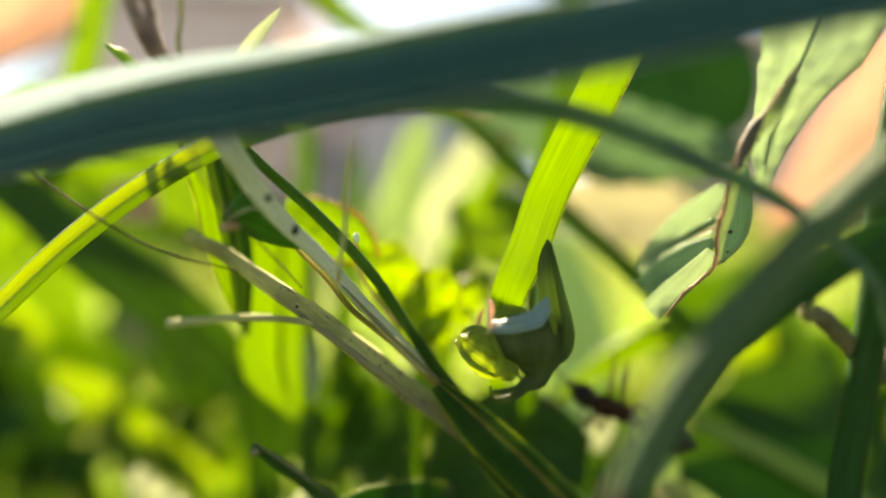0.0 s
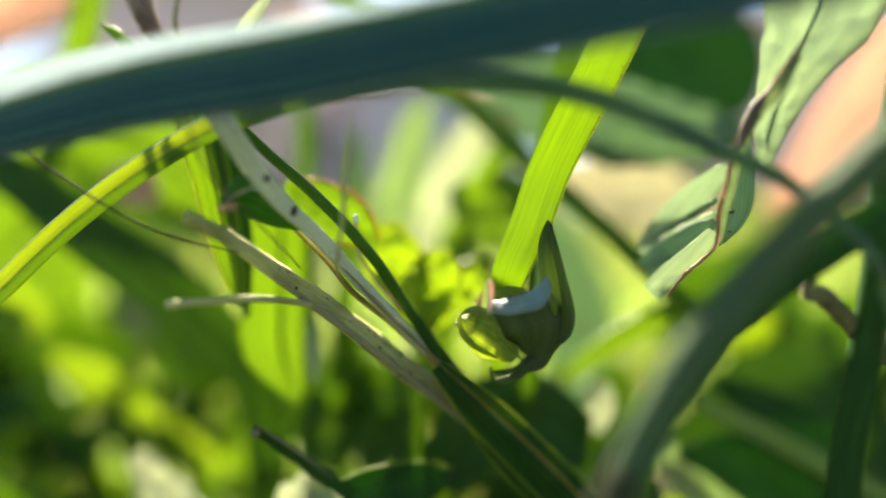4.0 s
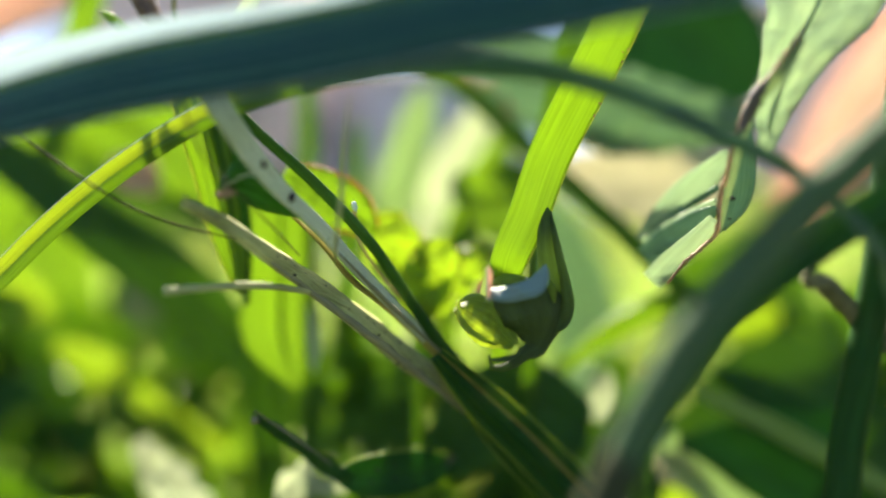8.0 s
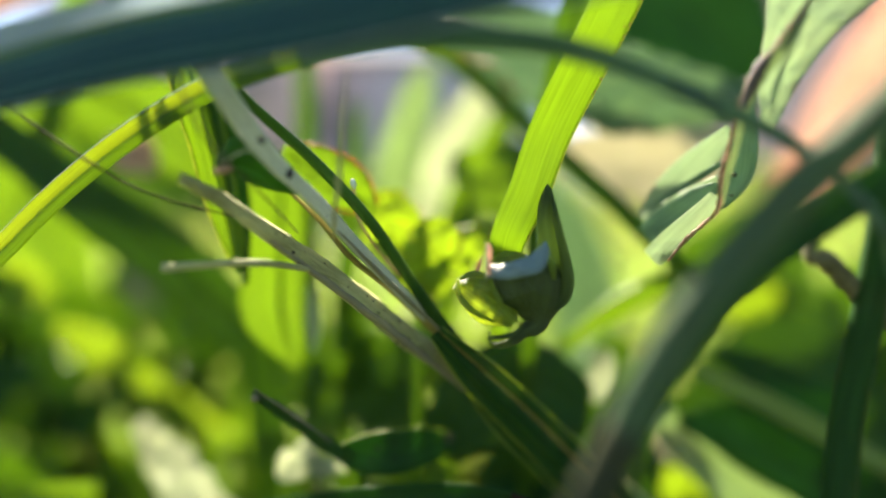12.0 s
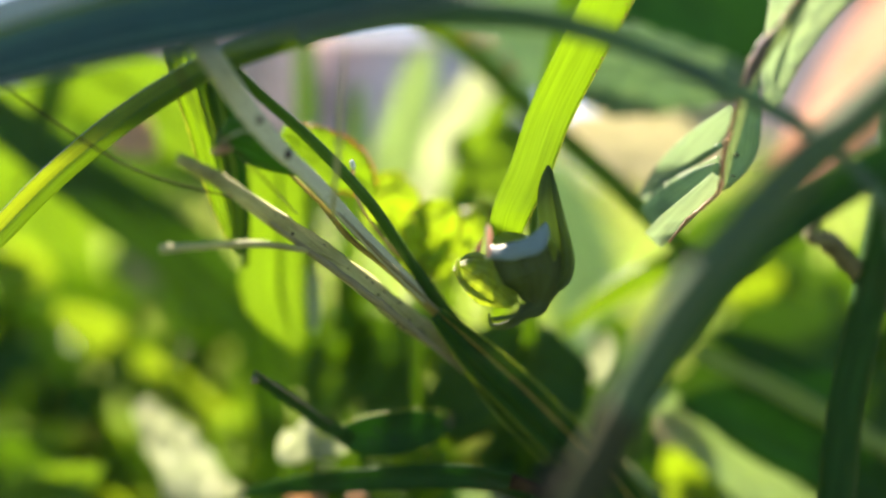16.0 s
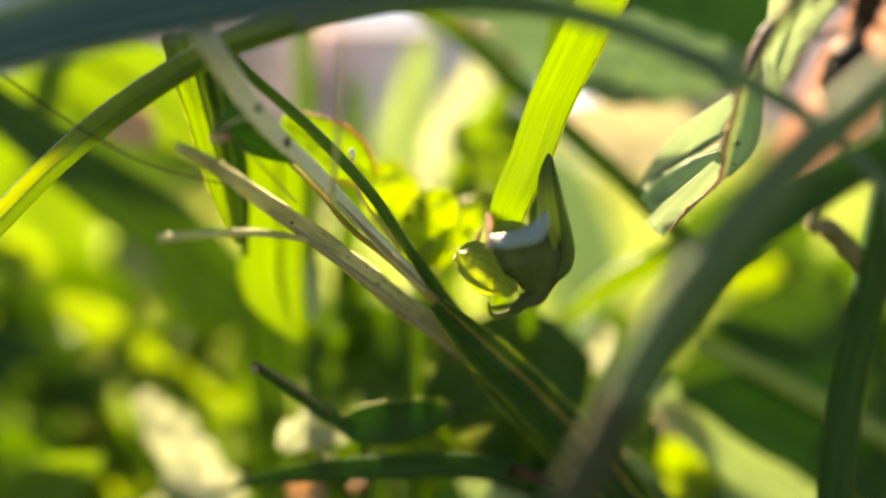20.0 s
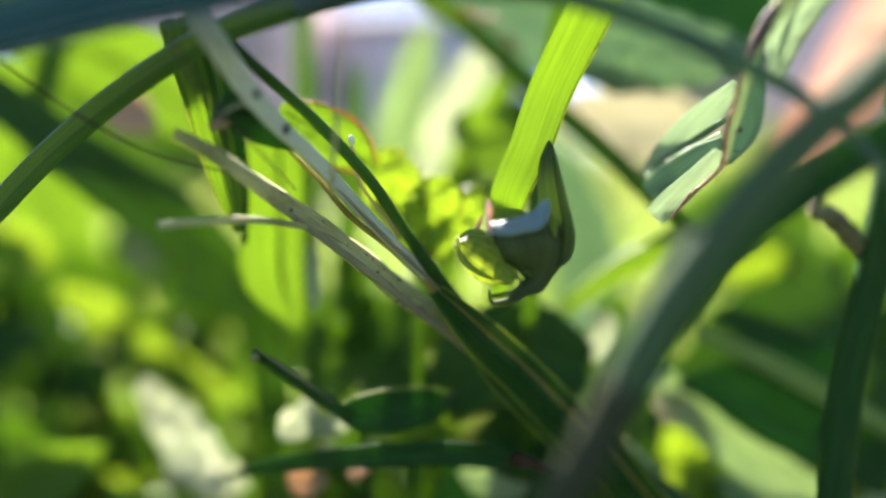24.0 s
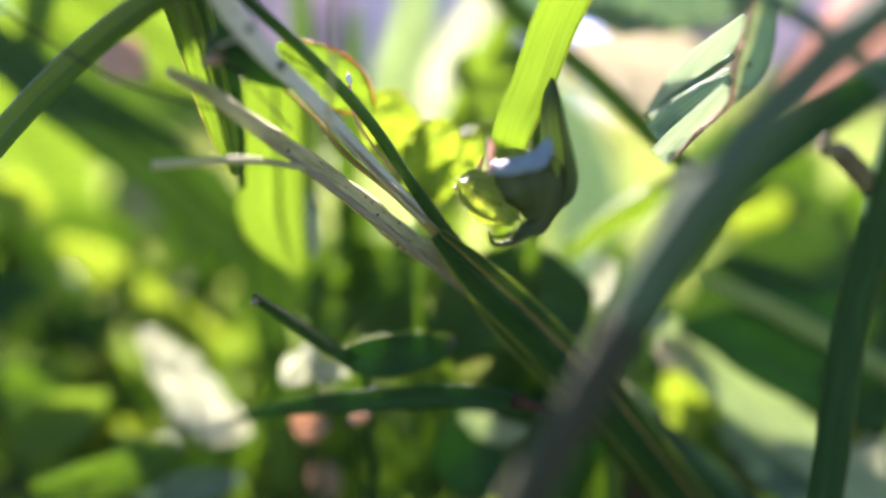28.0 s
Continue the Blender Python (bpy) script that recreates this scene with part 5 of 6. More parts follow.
    blade("broad sunlit blade far behind the arching grass", [(-185.9, 299.8, 117.7), (-163.4, 299.9, 95.2), (-138.4, 299.9, 72.7), (-100.9, 300.0, 40.2), (-70, 300, -0.5)], [11, 35, 40, 35, 15], (0.1, -0.9, 0.2), M_GREEN, seed=87)
    blade("broad soft blade far behind the dry straws", [(-117.2, 284.8, 108.7), (-106.5, 284.9, 80.3), (-91.1, 285.0, 51.8), (-74.4, 285.1, 32.8), (-60, 285, -0.5)], [11, 31, 36, 31, 15], (0.1, -0.9, 0.2), M_MID, seed=88)

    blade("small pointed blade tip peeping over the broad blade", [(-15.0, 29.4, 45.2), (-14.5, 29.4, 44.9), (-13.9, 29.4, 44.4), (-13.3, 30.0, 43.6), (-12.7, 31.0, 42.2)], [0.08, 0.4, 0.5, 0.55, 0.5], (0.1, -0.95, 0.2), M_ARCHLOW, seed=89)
    blade("pale pinkish withered blade tip above the broad blade", [(-7.5, 30.5, 47.4), (-8.0, 30.4, 46.7), (-8.5, 30.2, 45.9), (-9.2, 30.0, 44.7), (-9.9, 30.0, 43.1)], [0.06, 0.4, 0.62, 0.7, 0.6], (0.1, -0.95, 0.1), M_CREAM, seed=91, fold=0.3, midrib=False)
    # brown dry stems standing behind the near blade
    for label, pts in (("dry brown stem standing behind the broad blade", [(-17.3, 36.4, 50.7), (-16.8, 36.1, 49.4), (-15.2, 35.9, 46.6), (-16.3, 50.0, 46.6), (-16.4, 56.0, 38.5), (-16.6, 60.0, 30.0), (-14.0, 64.0, -0.5)]),
                       ("second dry brown stem behind the broad blade", [(-17.0, 37.4, 51.0), (-16.4, 37.1, 50.2), (-15.3, 36.5, 47.1), (-16.3, 50.0, 46.6), (-16.4, 56.0, 38.5), (-16.6, 60.0, 30.0), (-14.0, 64.0, -0.5)]),
                       ("thin tan stem behind the broad blade", [(-14.2, 35.8, 50.4), (-14.1, 35.8, 49.1), (-13.9, 35.6, 46.5), (-16.3, 50.0, 46.6), (-16.4, 56.0, 38.5), (-16.6, 60.0, 30.0), (-14.0, 64.0, -0.5)])):
        st = thing("dry_stem", label, "stem", "dry stems")
        slim = "thin" in label
        part("stem", tube_geo(pts, [0.13, 0.13, 0.13, 0.12, 0.12, 0.12, 0.12] if slim else [0.36, 0.35, 0.33, 0.2, 0.2, 0.2, 0.2], n=24, around=9, rough=0.1), M_ORANGE if slim else M_DRYSTEM, st)


build_leaves()


# ---- young leaves and clover ----
def leaflet_geo(base, way, size, face, seed):
    b, w = np.array(base, float), unit(np.array(way, float))
    pts = [b, b + w * size * 0.3, b + w * size * 0.7, b + w * size]
    return ribbon_geo(pts, [size * 0.2, size * 0.75, size * 0.85, size * 0.15], face, n=12, across=9, thick=0.12, fold=0.25, ridge=0.006, wav=0.06, seed=seed, ragged=0.05, crumple=0.25)


def clover(label, centre, size, material, seed, foot, tilt=(0.05, -0.9, 0.3), group="clover plants"):
    """Three leaflets on a slim stem that stands on the soil at foot."""
    rng = np.random.default_rng(seed)
    ob = thing("clover", label, "clover", group)
    c = np.array(centre, float)
    f = unit(np.array(tilt) + rng.normal(0, 0.25, 3))
    x = unit(np.cross(f, (0.2, 0.1, 1.0)))
    y = np.cross(f, x)
    turn = rng.uniform(0, 6.28)
    for k in range(3):
        a = turn + k * 2.09 + rng.normal(0, 0.15)
        part("leaflet", leaflet_geo(c, x * math.cos(a) + y * math.sin(a) + f * rng.uniform(-0.1, 0.3), size * rng.uniform(0.85, 1.1), f, seed * 3 + k), material, ob)
    mid = (c + np.array(foot)) / 2 + rng.normal(0, 1.5, 3)
    part("stem", tube_geo([c, mid, foot], [0.22, 0.26, 0.3], n=10, around=7), M_GREEN, ob)


def build_clover():
    young = thing("young_leaf", "crinkled bright yellow-green young leaf lit from behind", "leaf")
    for pts, wid, mat in (([(-1.3, 40.5, 31.0), (-2.2, 40.0, 33.7), (-2.9, 39.6, 35.5), (-3.1, 39.4, 37.2)], (50, 92, 104, 40), M_CLOVER),
                          ([(-1.1, 40.0, 31.0), (-0.9, 39.6, 33.0), (-0.4, 39.3, 34.3), (-0.3, 39.2, 35.6)], (50, 88, 96, 44), M_CLOVER),
                          ([(-0.9, 40.2, 31.0), (0.6, 40.0, 33.0), (1.8, 40.4, 34.1), (3.1, 41.0, 35.0)], (40, 76, 66, 16), M_CLOVER),
                          ([(-3.2, 42.0, 32.9), (-3.8, 42.0, 35.0), (-4.0, 42.0, 36.8)], (50, 60, 16), M_BRIGHT)):
        wide = [w * 0.0327 for w in wid]
        face = (-0.05, -0.97, 0.12)
        part("lobe", ribbon_geo(pts, wide, face, n=26, across=15, thick=0.1, bow=0.08, fold=0.05, ridge=0.0, wav=0.05, ragged=0.05, crumple=0.5, seed=wid[0] + wid[1]), mat, young)
        if mat is M_CLOVER:
            part("rim", tube_geo([*rim_of(pts, wide, face, 1)[14:-1], *rim_of(pts, wide, face, -1)[14:-1][::-1]], [0.05] * 18, n=30, around=6, rough=0.3), M_RUST, young, "thin orange rim")
    part("stem", tube_geo([(-1.2, 40.4, 31.0), (-1.4, 41.0, 28.2), (-2, 43, -0.5)], [0.25, 0.28, 0.3], n=12, around=8), M_GREEN, young)
    clover("young leaves in the sun behind the straws", (3.7, 51.0, 39.0), 3.6, M_BRIGHT, 5, (3, 52, -0.5))
    clover("shaded green clover under the straws", (-6.7, 49.6, 25.6), 3.2, M_GREEN, 6, (-6, 51, -0.5))
    clover("shaded green clover under the straws", (-10.3, 51.1, 23.7), 3.0, M_GREEN, 7, (-9, 53, -0.5))
    clover("mid-green clover low in the grass", (-3.3, 48.1, 22.3), 3.4, M_MID, 8, (-4, 50, -0.5))
    clover("light green clover low in the grass", (-6.7, 57.1, 27.2), 4.0, M_GREEN, 9, (-6, 58, -0.5))
    clover("light green clover low behind the straws", (-15.1, 60.1, 24.3), 3.8, M_BRIGHT, 12, (-14, 62, -0.5))
    clover("light green clover low behind the straws", (-10.4, 60.1, 21.1), 3.2, M_BRIGHT, 13, (-10, 62, -0.5))
    clover("light green clover low behind the straws", (-4.8, 63.1, 22.8), 3.2, M_BRIGHT, 14, (-4, 65, -0.5))
    clover("green clover behind the thick stalk", (12.3, 48.1, 24.3), 3.4, M_GREEN, 10, (11, 49, -0.5))
    clover("pale clover in the sun behind the thick stalk", (12.6, 52.6, 24.9), 2.3, M_PALE, 11, (12, 54, -0.5))
    leaf("pale cream leaf lying in full sun", [(-21.8, 49.0, 21.3), (-20.4, 49.0, 19.4), (-17.9, 48.0, 16.9), (-15.5, 47.0, 15.2), (-13.7, 47.0, 14.2)], [1.04, 2.56, 4.48, 3.36, 0.64], (0, -1.0, 0.0), M_CREAM, seed=101, crumple=0.7, ragged=0.09, wav=0.08)
    # soft low leaves between the clump and the lawn
    for label, pts, wid, mat, seed in (
        ("light green leaf low in the clump", [(-33.4, 50.0, 11.7), (-30.7, 50.0, 13.2), (-28.0, 50.0, 14.5), (-25.3, 50.0, 16.1)], [1.25, 4.17, 4.17, 0.83], M_BRIGHT, 360),
        ("mid-green leaf low in the clump", [(-36.8, 53.0, 15.1), (-34.1, 53.0, 15.5), (-31.4, 53.0, 15.1), (-29.2, 53.0, 14.1)], [1.32, 4.86, 4.86, 1.32], M_GREEN, 361),
        ("mid-green leaf low in the clump", [(-26.9, 43.0, 12.0), (-23.5, 43.0, 12.7), (-20.1, 43.0, 13.5), (-16.8, 43.0, 14.6)], [1.07, 2.51, 2.87, 0.72], M_GREEN, 362),
        ("light yellow-green leaf low in the clump", [(-11.4, 46.0, 10.4), (-11.1, 46.0, 12.1), (-11.3, 46.0, 13.7), (-11.6, 46.0, 15.4)], [0.77, 2.30, 2.30, 0.77], M_BRIGHT, 363),
        ("olive green leaf low in the clump", [(-23.5, 47.0, 14.2), (-20.3, 46.0, 13.3), (-17.6, 46.0, 12.7), (-14.4, 46.0, 13.3)], [0.77, 1.92, 2.30, 0.77], M_MID, 364),
        ("pale withered leaf low in the clump", [(-19.9, 43.0, 11.2), (-17.6, 43.0, 12.0), (-15.4, 43.0, 12.5), (-13.1, 43.0, 12.7)], [1.07, 2.15, 2.15, 0.72], M_GREY, 365),
        # this peach scrap stands in for a pebble
        ("small peach-coloured scrap in place of a pebble", [(-8.9, 43.0, 12.5), (-8.3, 43.0, 12.7), (-7.4, 43.0, 12.8), (-6.9, 43.0, 13.0)], [0.72, 2.36, 2.36, 0.72], M_PEACH, 366),
        ("withered tan leaf scrap behind the thick stalk", [(13.5, 46.0, 19.3), (14.6, 46.0, 20.3), (15.9, 46.0, 20.3), (17.3, 46.0, 19.1), (18.4, 46.0, 17.7)], [0.61, 1.92, 2.15, 1.69, 0.38], M_IVORY, 367),
        ("cream withered leaf behind the upright stem", [(29.9, 52.0, 8.3), (32.1, 52.0, 9.2), (34.2, 52.0, 10.1), (36.4, 52.0, 10.6)], [1.30, 3.47, 3.90, 1.73], M_CREAM, 368),
    ):
        ob = leaf(label, pts, wid, (0.05, -0.98, 0.05), mat, seed=seed, crumple=0.3, ragged=0.02)
        foot = pts[1]
        part("petiole", tube_geo([foot, (foot[0] + 0.3, foot[1] + 0.8, foot[2] * 0.5), (foot[0] + 0.6, foot[1] + 1.5, -0.5)], [0.15, 0.2, 0.25], n=12, around=7), M_GREEN, ob)
    leaf("withered tan leaf high behind the grass", [(-48.2, 62.3, 54.5), (-41.9, 62.1, 57.1), (-36.7, 61.9, 59.8), (-31.4, 61.7, 64.0)], [5, 9, 9, 5], (0.1, -0.9, 0.3), M_SALMON, seed=103)
    ob = leaf("small cream leaf in the sun under the low leaf", [(-9.8, 41.0, 19.9), (-9.0, 41.0, 20.6), (-8.3, 41.0, 21.4), (-8.4, 41.0, 22.2)], [0.55, 2.05, 1.84, 0.34], (0, -0.99, 0.0), M_CREAM, seed=102, crumple=0.2, ragged=0.02)
    part("lobe", ribbon_geo([(-8.2, 41.0, 20.9), (-7.2, 41.0, 20.7), (-6.3, 41.0, 20.5), (-5.7, 41.0, 20.3)], [1.02, 1.16, 0.89, 0.20], (0, -0.99, 0.0), n=20, across=9, thick=0.12, crumple=0.2, seed=103), M_CREAM, ob)
    part("petiole", tube_geo([(-9.6, 41.0, 20.0), (-9.5, 42.5, 12.0), (-9, 44, -0.5)], [0.12, 0.2, 0.25], n=12, around=7), M_GREEN, ob)
    # the two pinkish scraps stand in for pebbles, their stalks are added
    for label, pts, wid, mat, seed in (("pinkish brown scrap in place of a pebble, on an added stalk", [(-9.4, 41.0, 17.1), (-8.8, 41.0, 17.2), (-7.9, 41.0, 17.2), (-7.0, 41.0, 17.3)], [0.68, 1.91, 1.84, 0.61], M_PEACH, 105),
                                       ("small pinkish scrap in place of a pebble, on an added stalk", [(-5.5, 38.5, 18.5), (-4.9, 38.5, 18.5), (-4.2, 38.5, 18.7)], [0.26, 0.64, 0.19], M_PEACH, 106),
                                       ("pale green leaf low under the grass blade", [(1.1, 42.0, 17.4), (2.3, 42.0, 16.8), (3.9, 42.0, 16.3), (5.5, 42.0, 16.3)], [0.5, 1.5, 1.6, 0.5], M_STRIPE, 107)):
        ob = leaf(label, pts, wid, (0, -0.99, 0.0), mat, seed=seed, crumple=0.2, ragged=0.02)
        foot = pts[len(pts) // 2]
        part("petiole", tube_geo([foot, (foot[0] + 0.3, foot[1] + 0.8, foot[2] * 0.5), (foot[0] + 0.6, foot[1] + 1.5, -0.5)], [0.1, 0.15, 0.2], n=12, around=7), M_GREEN, ob)
    leaf("withered tan leaf standing behind the arching blade", [(-24.5, 50.0, 41.4), (-23.3, 50.0, 40.9), (-22.1, 50.0, 40.4), (-21.0, 50.0, 39.3)], [1.25, 2.92, 3.17, 0.83], (0, -0.99, 0.0), M_SALMON, seed=108, crumple=0.2)
    rng = np.random.default_rng(77)
    spots = [(-35.6, 60.1, 26.3), (-40.0, 63.1, 30.1), (-37.0, 66.1, 23.4), (-30.6, 63.1, 21.2), (-28.7, 66.1, 19.0), (-37.9, 72.1, 27.2), (-41.5, 69.1, 18.3), (-28.9, 72.1, 22.4), (-33.1, 66.1, 14.6), (-36.9, 63.1, 13.3), (-34.5, 75.1, 25.0), (-46.9, 72.1, 21.2), (-24.9, 69.1, 17.7), (-19.9, 66.1, 14.6), (-15.9, 63.1, 10.2), (-34.8, 66.1, 7.4), (-37.6, 60.1, 8.3), (-26.2, 78.1, 27.9), (-20.8, 75.1, 21.9), (-11.1, 60.1, 9.8), (23.4, 60.1, 31.4), (30.1, 66.1, 27.8), (35.0, 63.1, 28.1), (37.9, 60.1, 24.4), (18.9, 57.1, 16.3), (22.7, 57.1, 11.1), (34.1, 57.1, 7.8), (-38.2, 61.2, 8.5), (-31.9, 57.9, 5.7), (-29.6, 64.0, 6.2), (-22.9, 57.8, 4.6), (-19.4, 61.2, 7.4), (-13.7, 55.0, 6.0), (-33.2, 54.8, 5.1), (-42.8, 63.6, 4.1), (-8.4, 58.0, 5.5), (-3.4, 58.2, 6.5)]
    for i, c in enumerate(spots):
        c = np.array(c)
        if i in (0, 2, 3, 5, 7, 10, 13, 17):
            continue
        mat = M_CLOVER if rng.random() < 0.08 else (M_BRIGHT if rng.random() < 0.25 else M_GREEN)
        if i >= 27:
            mat = M_CLOVER if i % 2 else M_BRIGHT
        tone = "bright yellow-green" if mat is M_CLOVER else ("light green" if mat is M_BRIGHT else "mid-green")
        clover(tone + " clover in the lawn behind", c, rng.uniform(2.8, 4.8), mat, 200 + i, (c[0] + rng.uniform(-3, 3), c[1] + rng.uniform(0, 4), -0.5), tilt=(rng.uniform(-0.3, 0.3), -0.95, 0.0))
    streaks = [((-19.0, 63.1, 19.7), (-17.4, 63.1, 16.0), (-13.8, 63.1, 10.2), 2.0, M_BRIGHT), ((-46.3, 66.1, 32.2), (-40.8, 66.1, 26.7), (-36.4, 66.1, 20.1), 2.6, M_MID)]
    # low leaves in the sun and half shade, seen past the clump
    rng2 = np.random.default_rng(515)
    for k in range(42):
        y = rng2.uniform(56, 76)
        px, py = (rng2.uniform(-0.66, -0.27), rng2.uniform(-0.38, -0.09)) if k < 22 else (rng2.uniform(-0.32, 0.02), rng2.uniform(-0.42, -0.16))
        if (k < 22 and px > -0.48 and py < -0.24) or (k >= 22 and px < -0.1 and py < -0.3):
            continue
        mat = (M_MID, M_GREEN, M_MID, M_GREEN, M_LEAFD, M_GREEN)[k % 6] if k < 22 else (M_GREEN, M_BRIGHT)[k % 2]
        tone = {M_GREEN: "mid-green", M_MID: "shaded green", M_BRIGHT: "light green", M_LEAFD: "dark green"}[mat]
        c = np.array((px * y, y, max(2.5, 34 + py * y)))
        clover(tone + " clover low in the lawn behind", c, rng2.uniform(1.8, 3.6), mat, 400 + k, (c[0] + rng2.uniform(-3, 3), c[1] + rng2.uniform(0, 3), -0.5), tilt=(rng2.uniform(-0.4, 0.4), -0.95, rng2.uniform(-0.2, 0.4)))
    for i, (a, b, c, wide, mat) in enumerate(streaks):
        blade("soft green blade leaning in the lawn behind", rooted([a, b, c]), [0.3, wide, wide, wide * 0.6], (0.15, -0.95, 0.1), mat, seed=300 + i)
    for k, (c, size, mat) in enumerate((((-18.7, 55.0, 14.3), 2.6, M_GREEN), ((-17.2, 52.0, 13.0), 2.4, M_BRIGHT), ((-14.3, 50.0, 11.8), 2.6, M_GREEN), ((-17.3, 50.0, 9.7), 2.6, M_BRIGHT), ((-20.1, 50.0, 9.6), 2.8, M_GREEN), ((-13.5, 47.0, 9.7), 2.2, M_BRIGHT), ((-7.1, 60.0, 10.2), 3.2, M_GREEN), ((-7.0, 59.0, 8.1), 3.0, M_BRIGHT),
                                          ((-3.3, 54.0, 7.8), 2.6, M_GREEN), ((-3.2, 53.0, 10.7), 2.4, M_GREEN), ((-3.9, 58.0, 3.9), 2.8, M_BRIGHT), ((17.4, 48.5, 15.5), 3.4, M_CLOVER))):
        tone = {M_GREEN: "mid-green", M_BRIGHT: "light green", M_CLOVER: "bright yellow-green"}[mat]
        clover(tone + " clover catching the sun low in the clump", c, size, mat, 500 + k, (c[0] + 1.0, c[1] + 1.5, -0.5), tilt=(0.1 * (k % 3 - 1), -0.97, 0.05))
    blade("bright yellow-green blade leaning in the sun", rooted([(-35.2, 62.0, 26.6), (-32.1, 62.0, 24.9), (-28.4, 62.0, 22.4), (-24.3, 62.0, 19.3)]), [1.2, 3.4, 3.6, 3.0, 1.6], (0.1, -0.97, 0.0), M_CLOVER, seed=320)
    # added leaves that stand for half shade by covering the bright lawn
    for k, (pts, wid) in enumerate((([(-56.0, 80.0, 23.6), (-49.4, 80.0, 24.9), (-42.7, 80.0, 25.6), (-36.1, 80.0, 24.3)], [4, 7, 8, 4]), ([(-36.9, 76.0, 31.7), (-31.8, 76.0, 29.2), (-27.3, 76.0, 25.4), (-24.1, 76.0, 20.4)], [4, 8, 9, 5]), ([(27.9, 82.0, 33.7), (33.3, 82.0, 32.3), (39.5, 82.0, 31.6), (44.9, 82.0, 33.0)], [4, 9, 10, 4]), ([(25.2, 76.0, 26.8), (30.2, 76.0, 28.0), (35.3, 76.0, 27.4), (40.3, 76.0, 25.5)], [3, 6, 7, 3]))):
        ob = leaf("soft green leaf added to darken the lawn behind", pts, wid, (0.1 * (k % 3 - 1), -0.97, 0.1), M_MID if k % 2 else M_GREEN, seed=340 + k, crumple=0.6, wav=0.04)
        part("petiole", tube_geo([pts[2], (pts[2][0], pts[2][1] + 1.5, pts[2][2] * 0.5), (pts[2][0], pts[2][1] + 2, -0.5)], [0.3, 0.4, 0.5], n=10, around=7), M_GREEN, ob)
    leaf("round bright yellow-green leaf in the sun", [(-41.9, 62.0, 31.2), (-39.6, 62.0, 30.7), (-37.3, 62.0, 29.9), (-35.5, 62.0, 29.1)], [1.0, 4.6, 4.4, 1.0], (0, -0.97, 0.1), M_CLOVER, seed=321)
    leaf("small cream withered leaf standing in the sun", [(10.9, 45.5, 27.0), (10.8, 45.5, 25.8), (10.7, 45.5, 24.7), (10.6, 45.5, 23.5)], [0.8, 1.7, 1.8, 0.8], (0.0, -0.99, 0.0), M_CREAM, seed=330, crumple=0.2)
    part_of_stem = thing("stalk", "thin green stem under a withered leaf", "stem")
    part("stem", tube_geo([(10.6, 45.6, 23.5), (10.6, 46.0, 21.4), (11.5, 47.5, -0.5)], [0.2, 0.2, 0.25], n=12, around=7), M_GREEN, part_of_stem)
    leaf("withered brown leaf lying between the blades", [(-34.7, 73.6, 30.7), (-32.9, 73.6, 29.2), (-31.1, 73.6, 26.4)], [1.2, 2.6, 0.8], (0, -0.95, 0.2), M_STRAWD, seed=104)
    for i, (p, s) in enumerate((((-11.5, 55.7, 11.6), 1.3), ((-10.6, 56.6, 6.2), 1.7), ((-8.2, 64.4, 8.8), 1.2), ((19.5, 62.3, 14.4), 1.8), ((-42.3, 63.4, 2.5), 1.5))):
        ob = thing("pebble", "small pale pinkish pebble on a crumb of soil", "stone", "pebbles")
        part("stone", ball_geo(p, (s, s * 0.8, s * 0.7), 8, 10, 0.06, i), M_STONE, ob)
        part("crumb", tube_geo([(p[0], p[1], p[2] - s * 0.5), (p[0], p[1], -0.8)], [s * 0.5, s * 1.3], n=6, around=9, rough=0.15, seed=i), M_SOIL, ob)


build_clover()


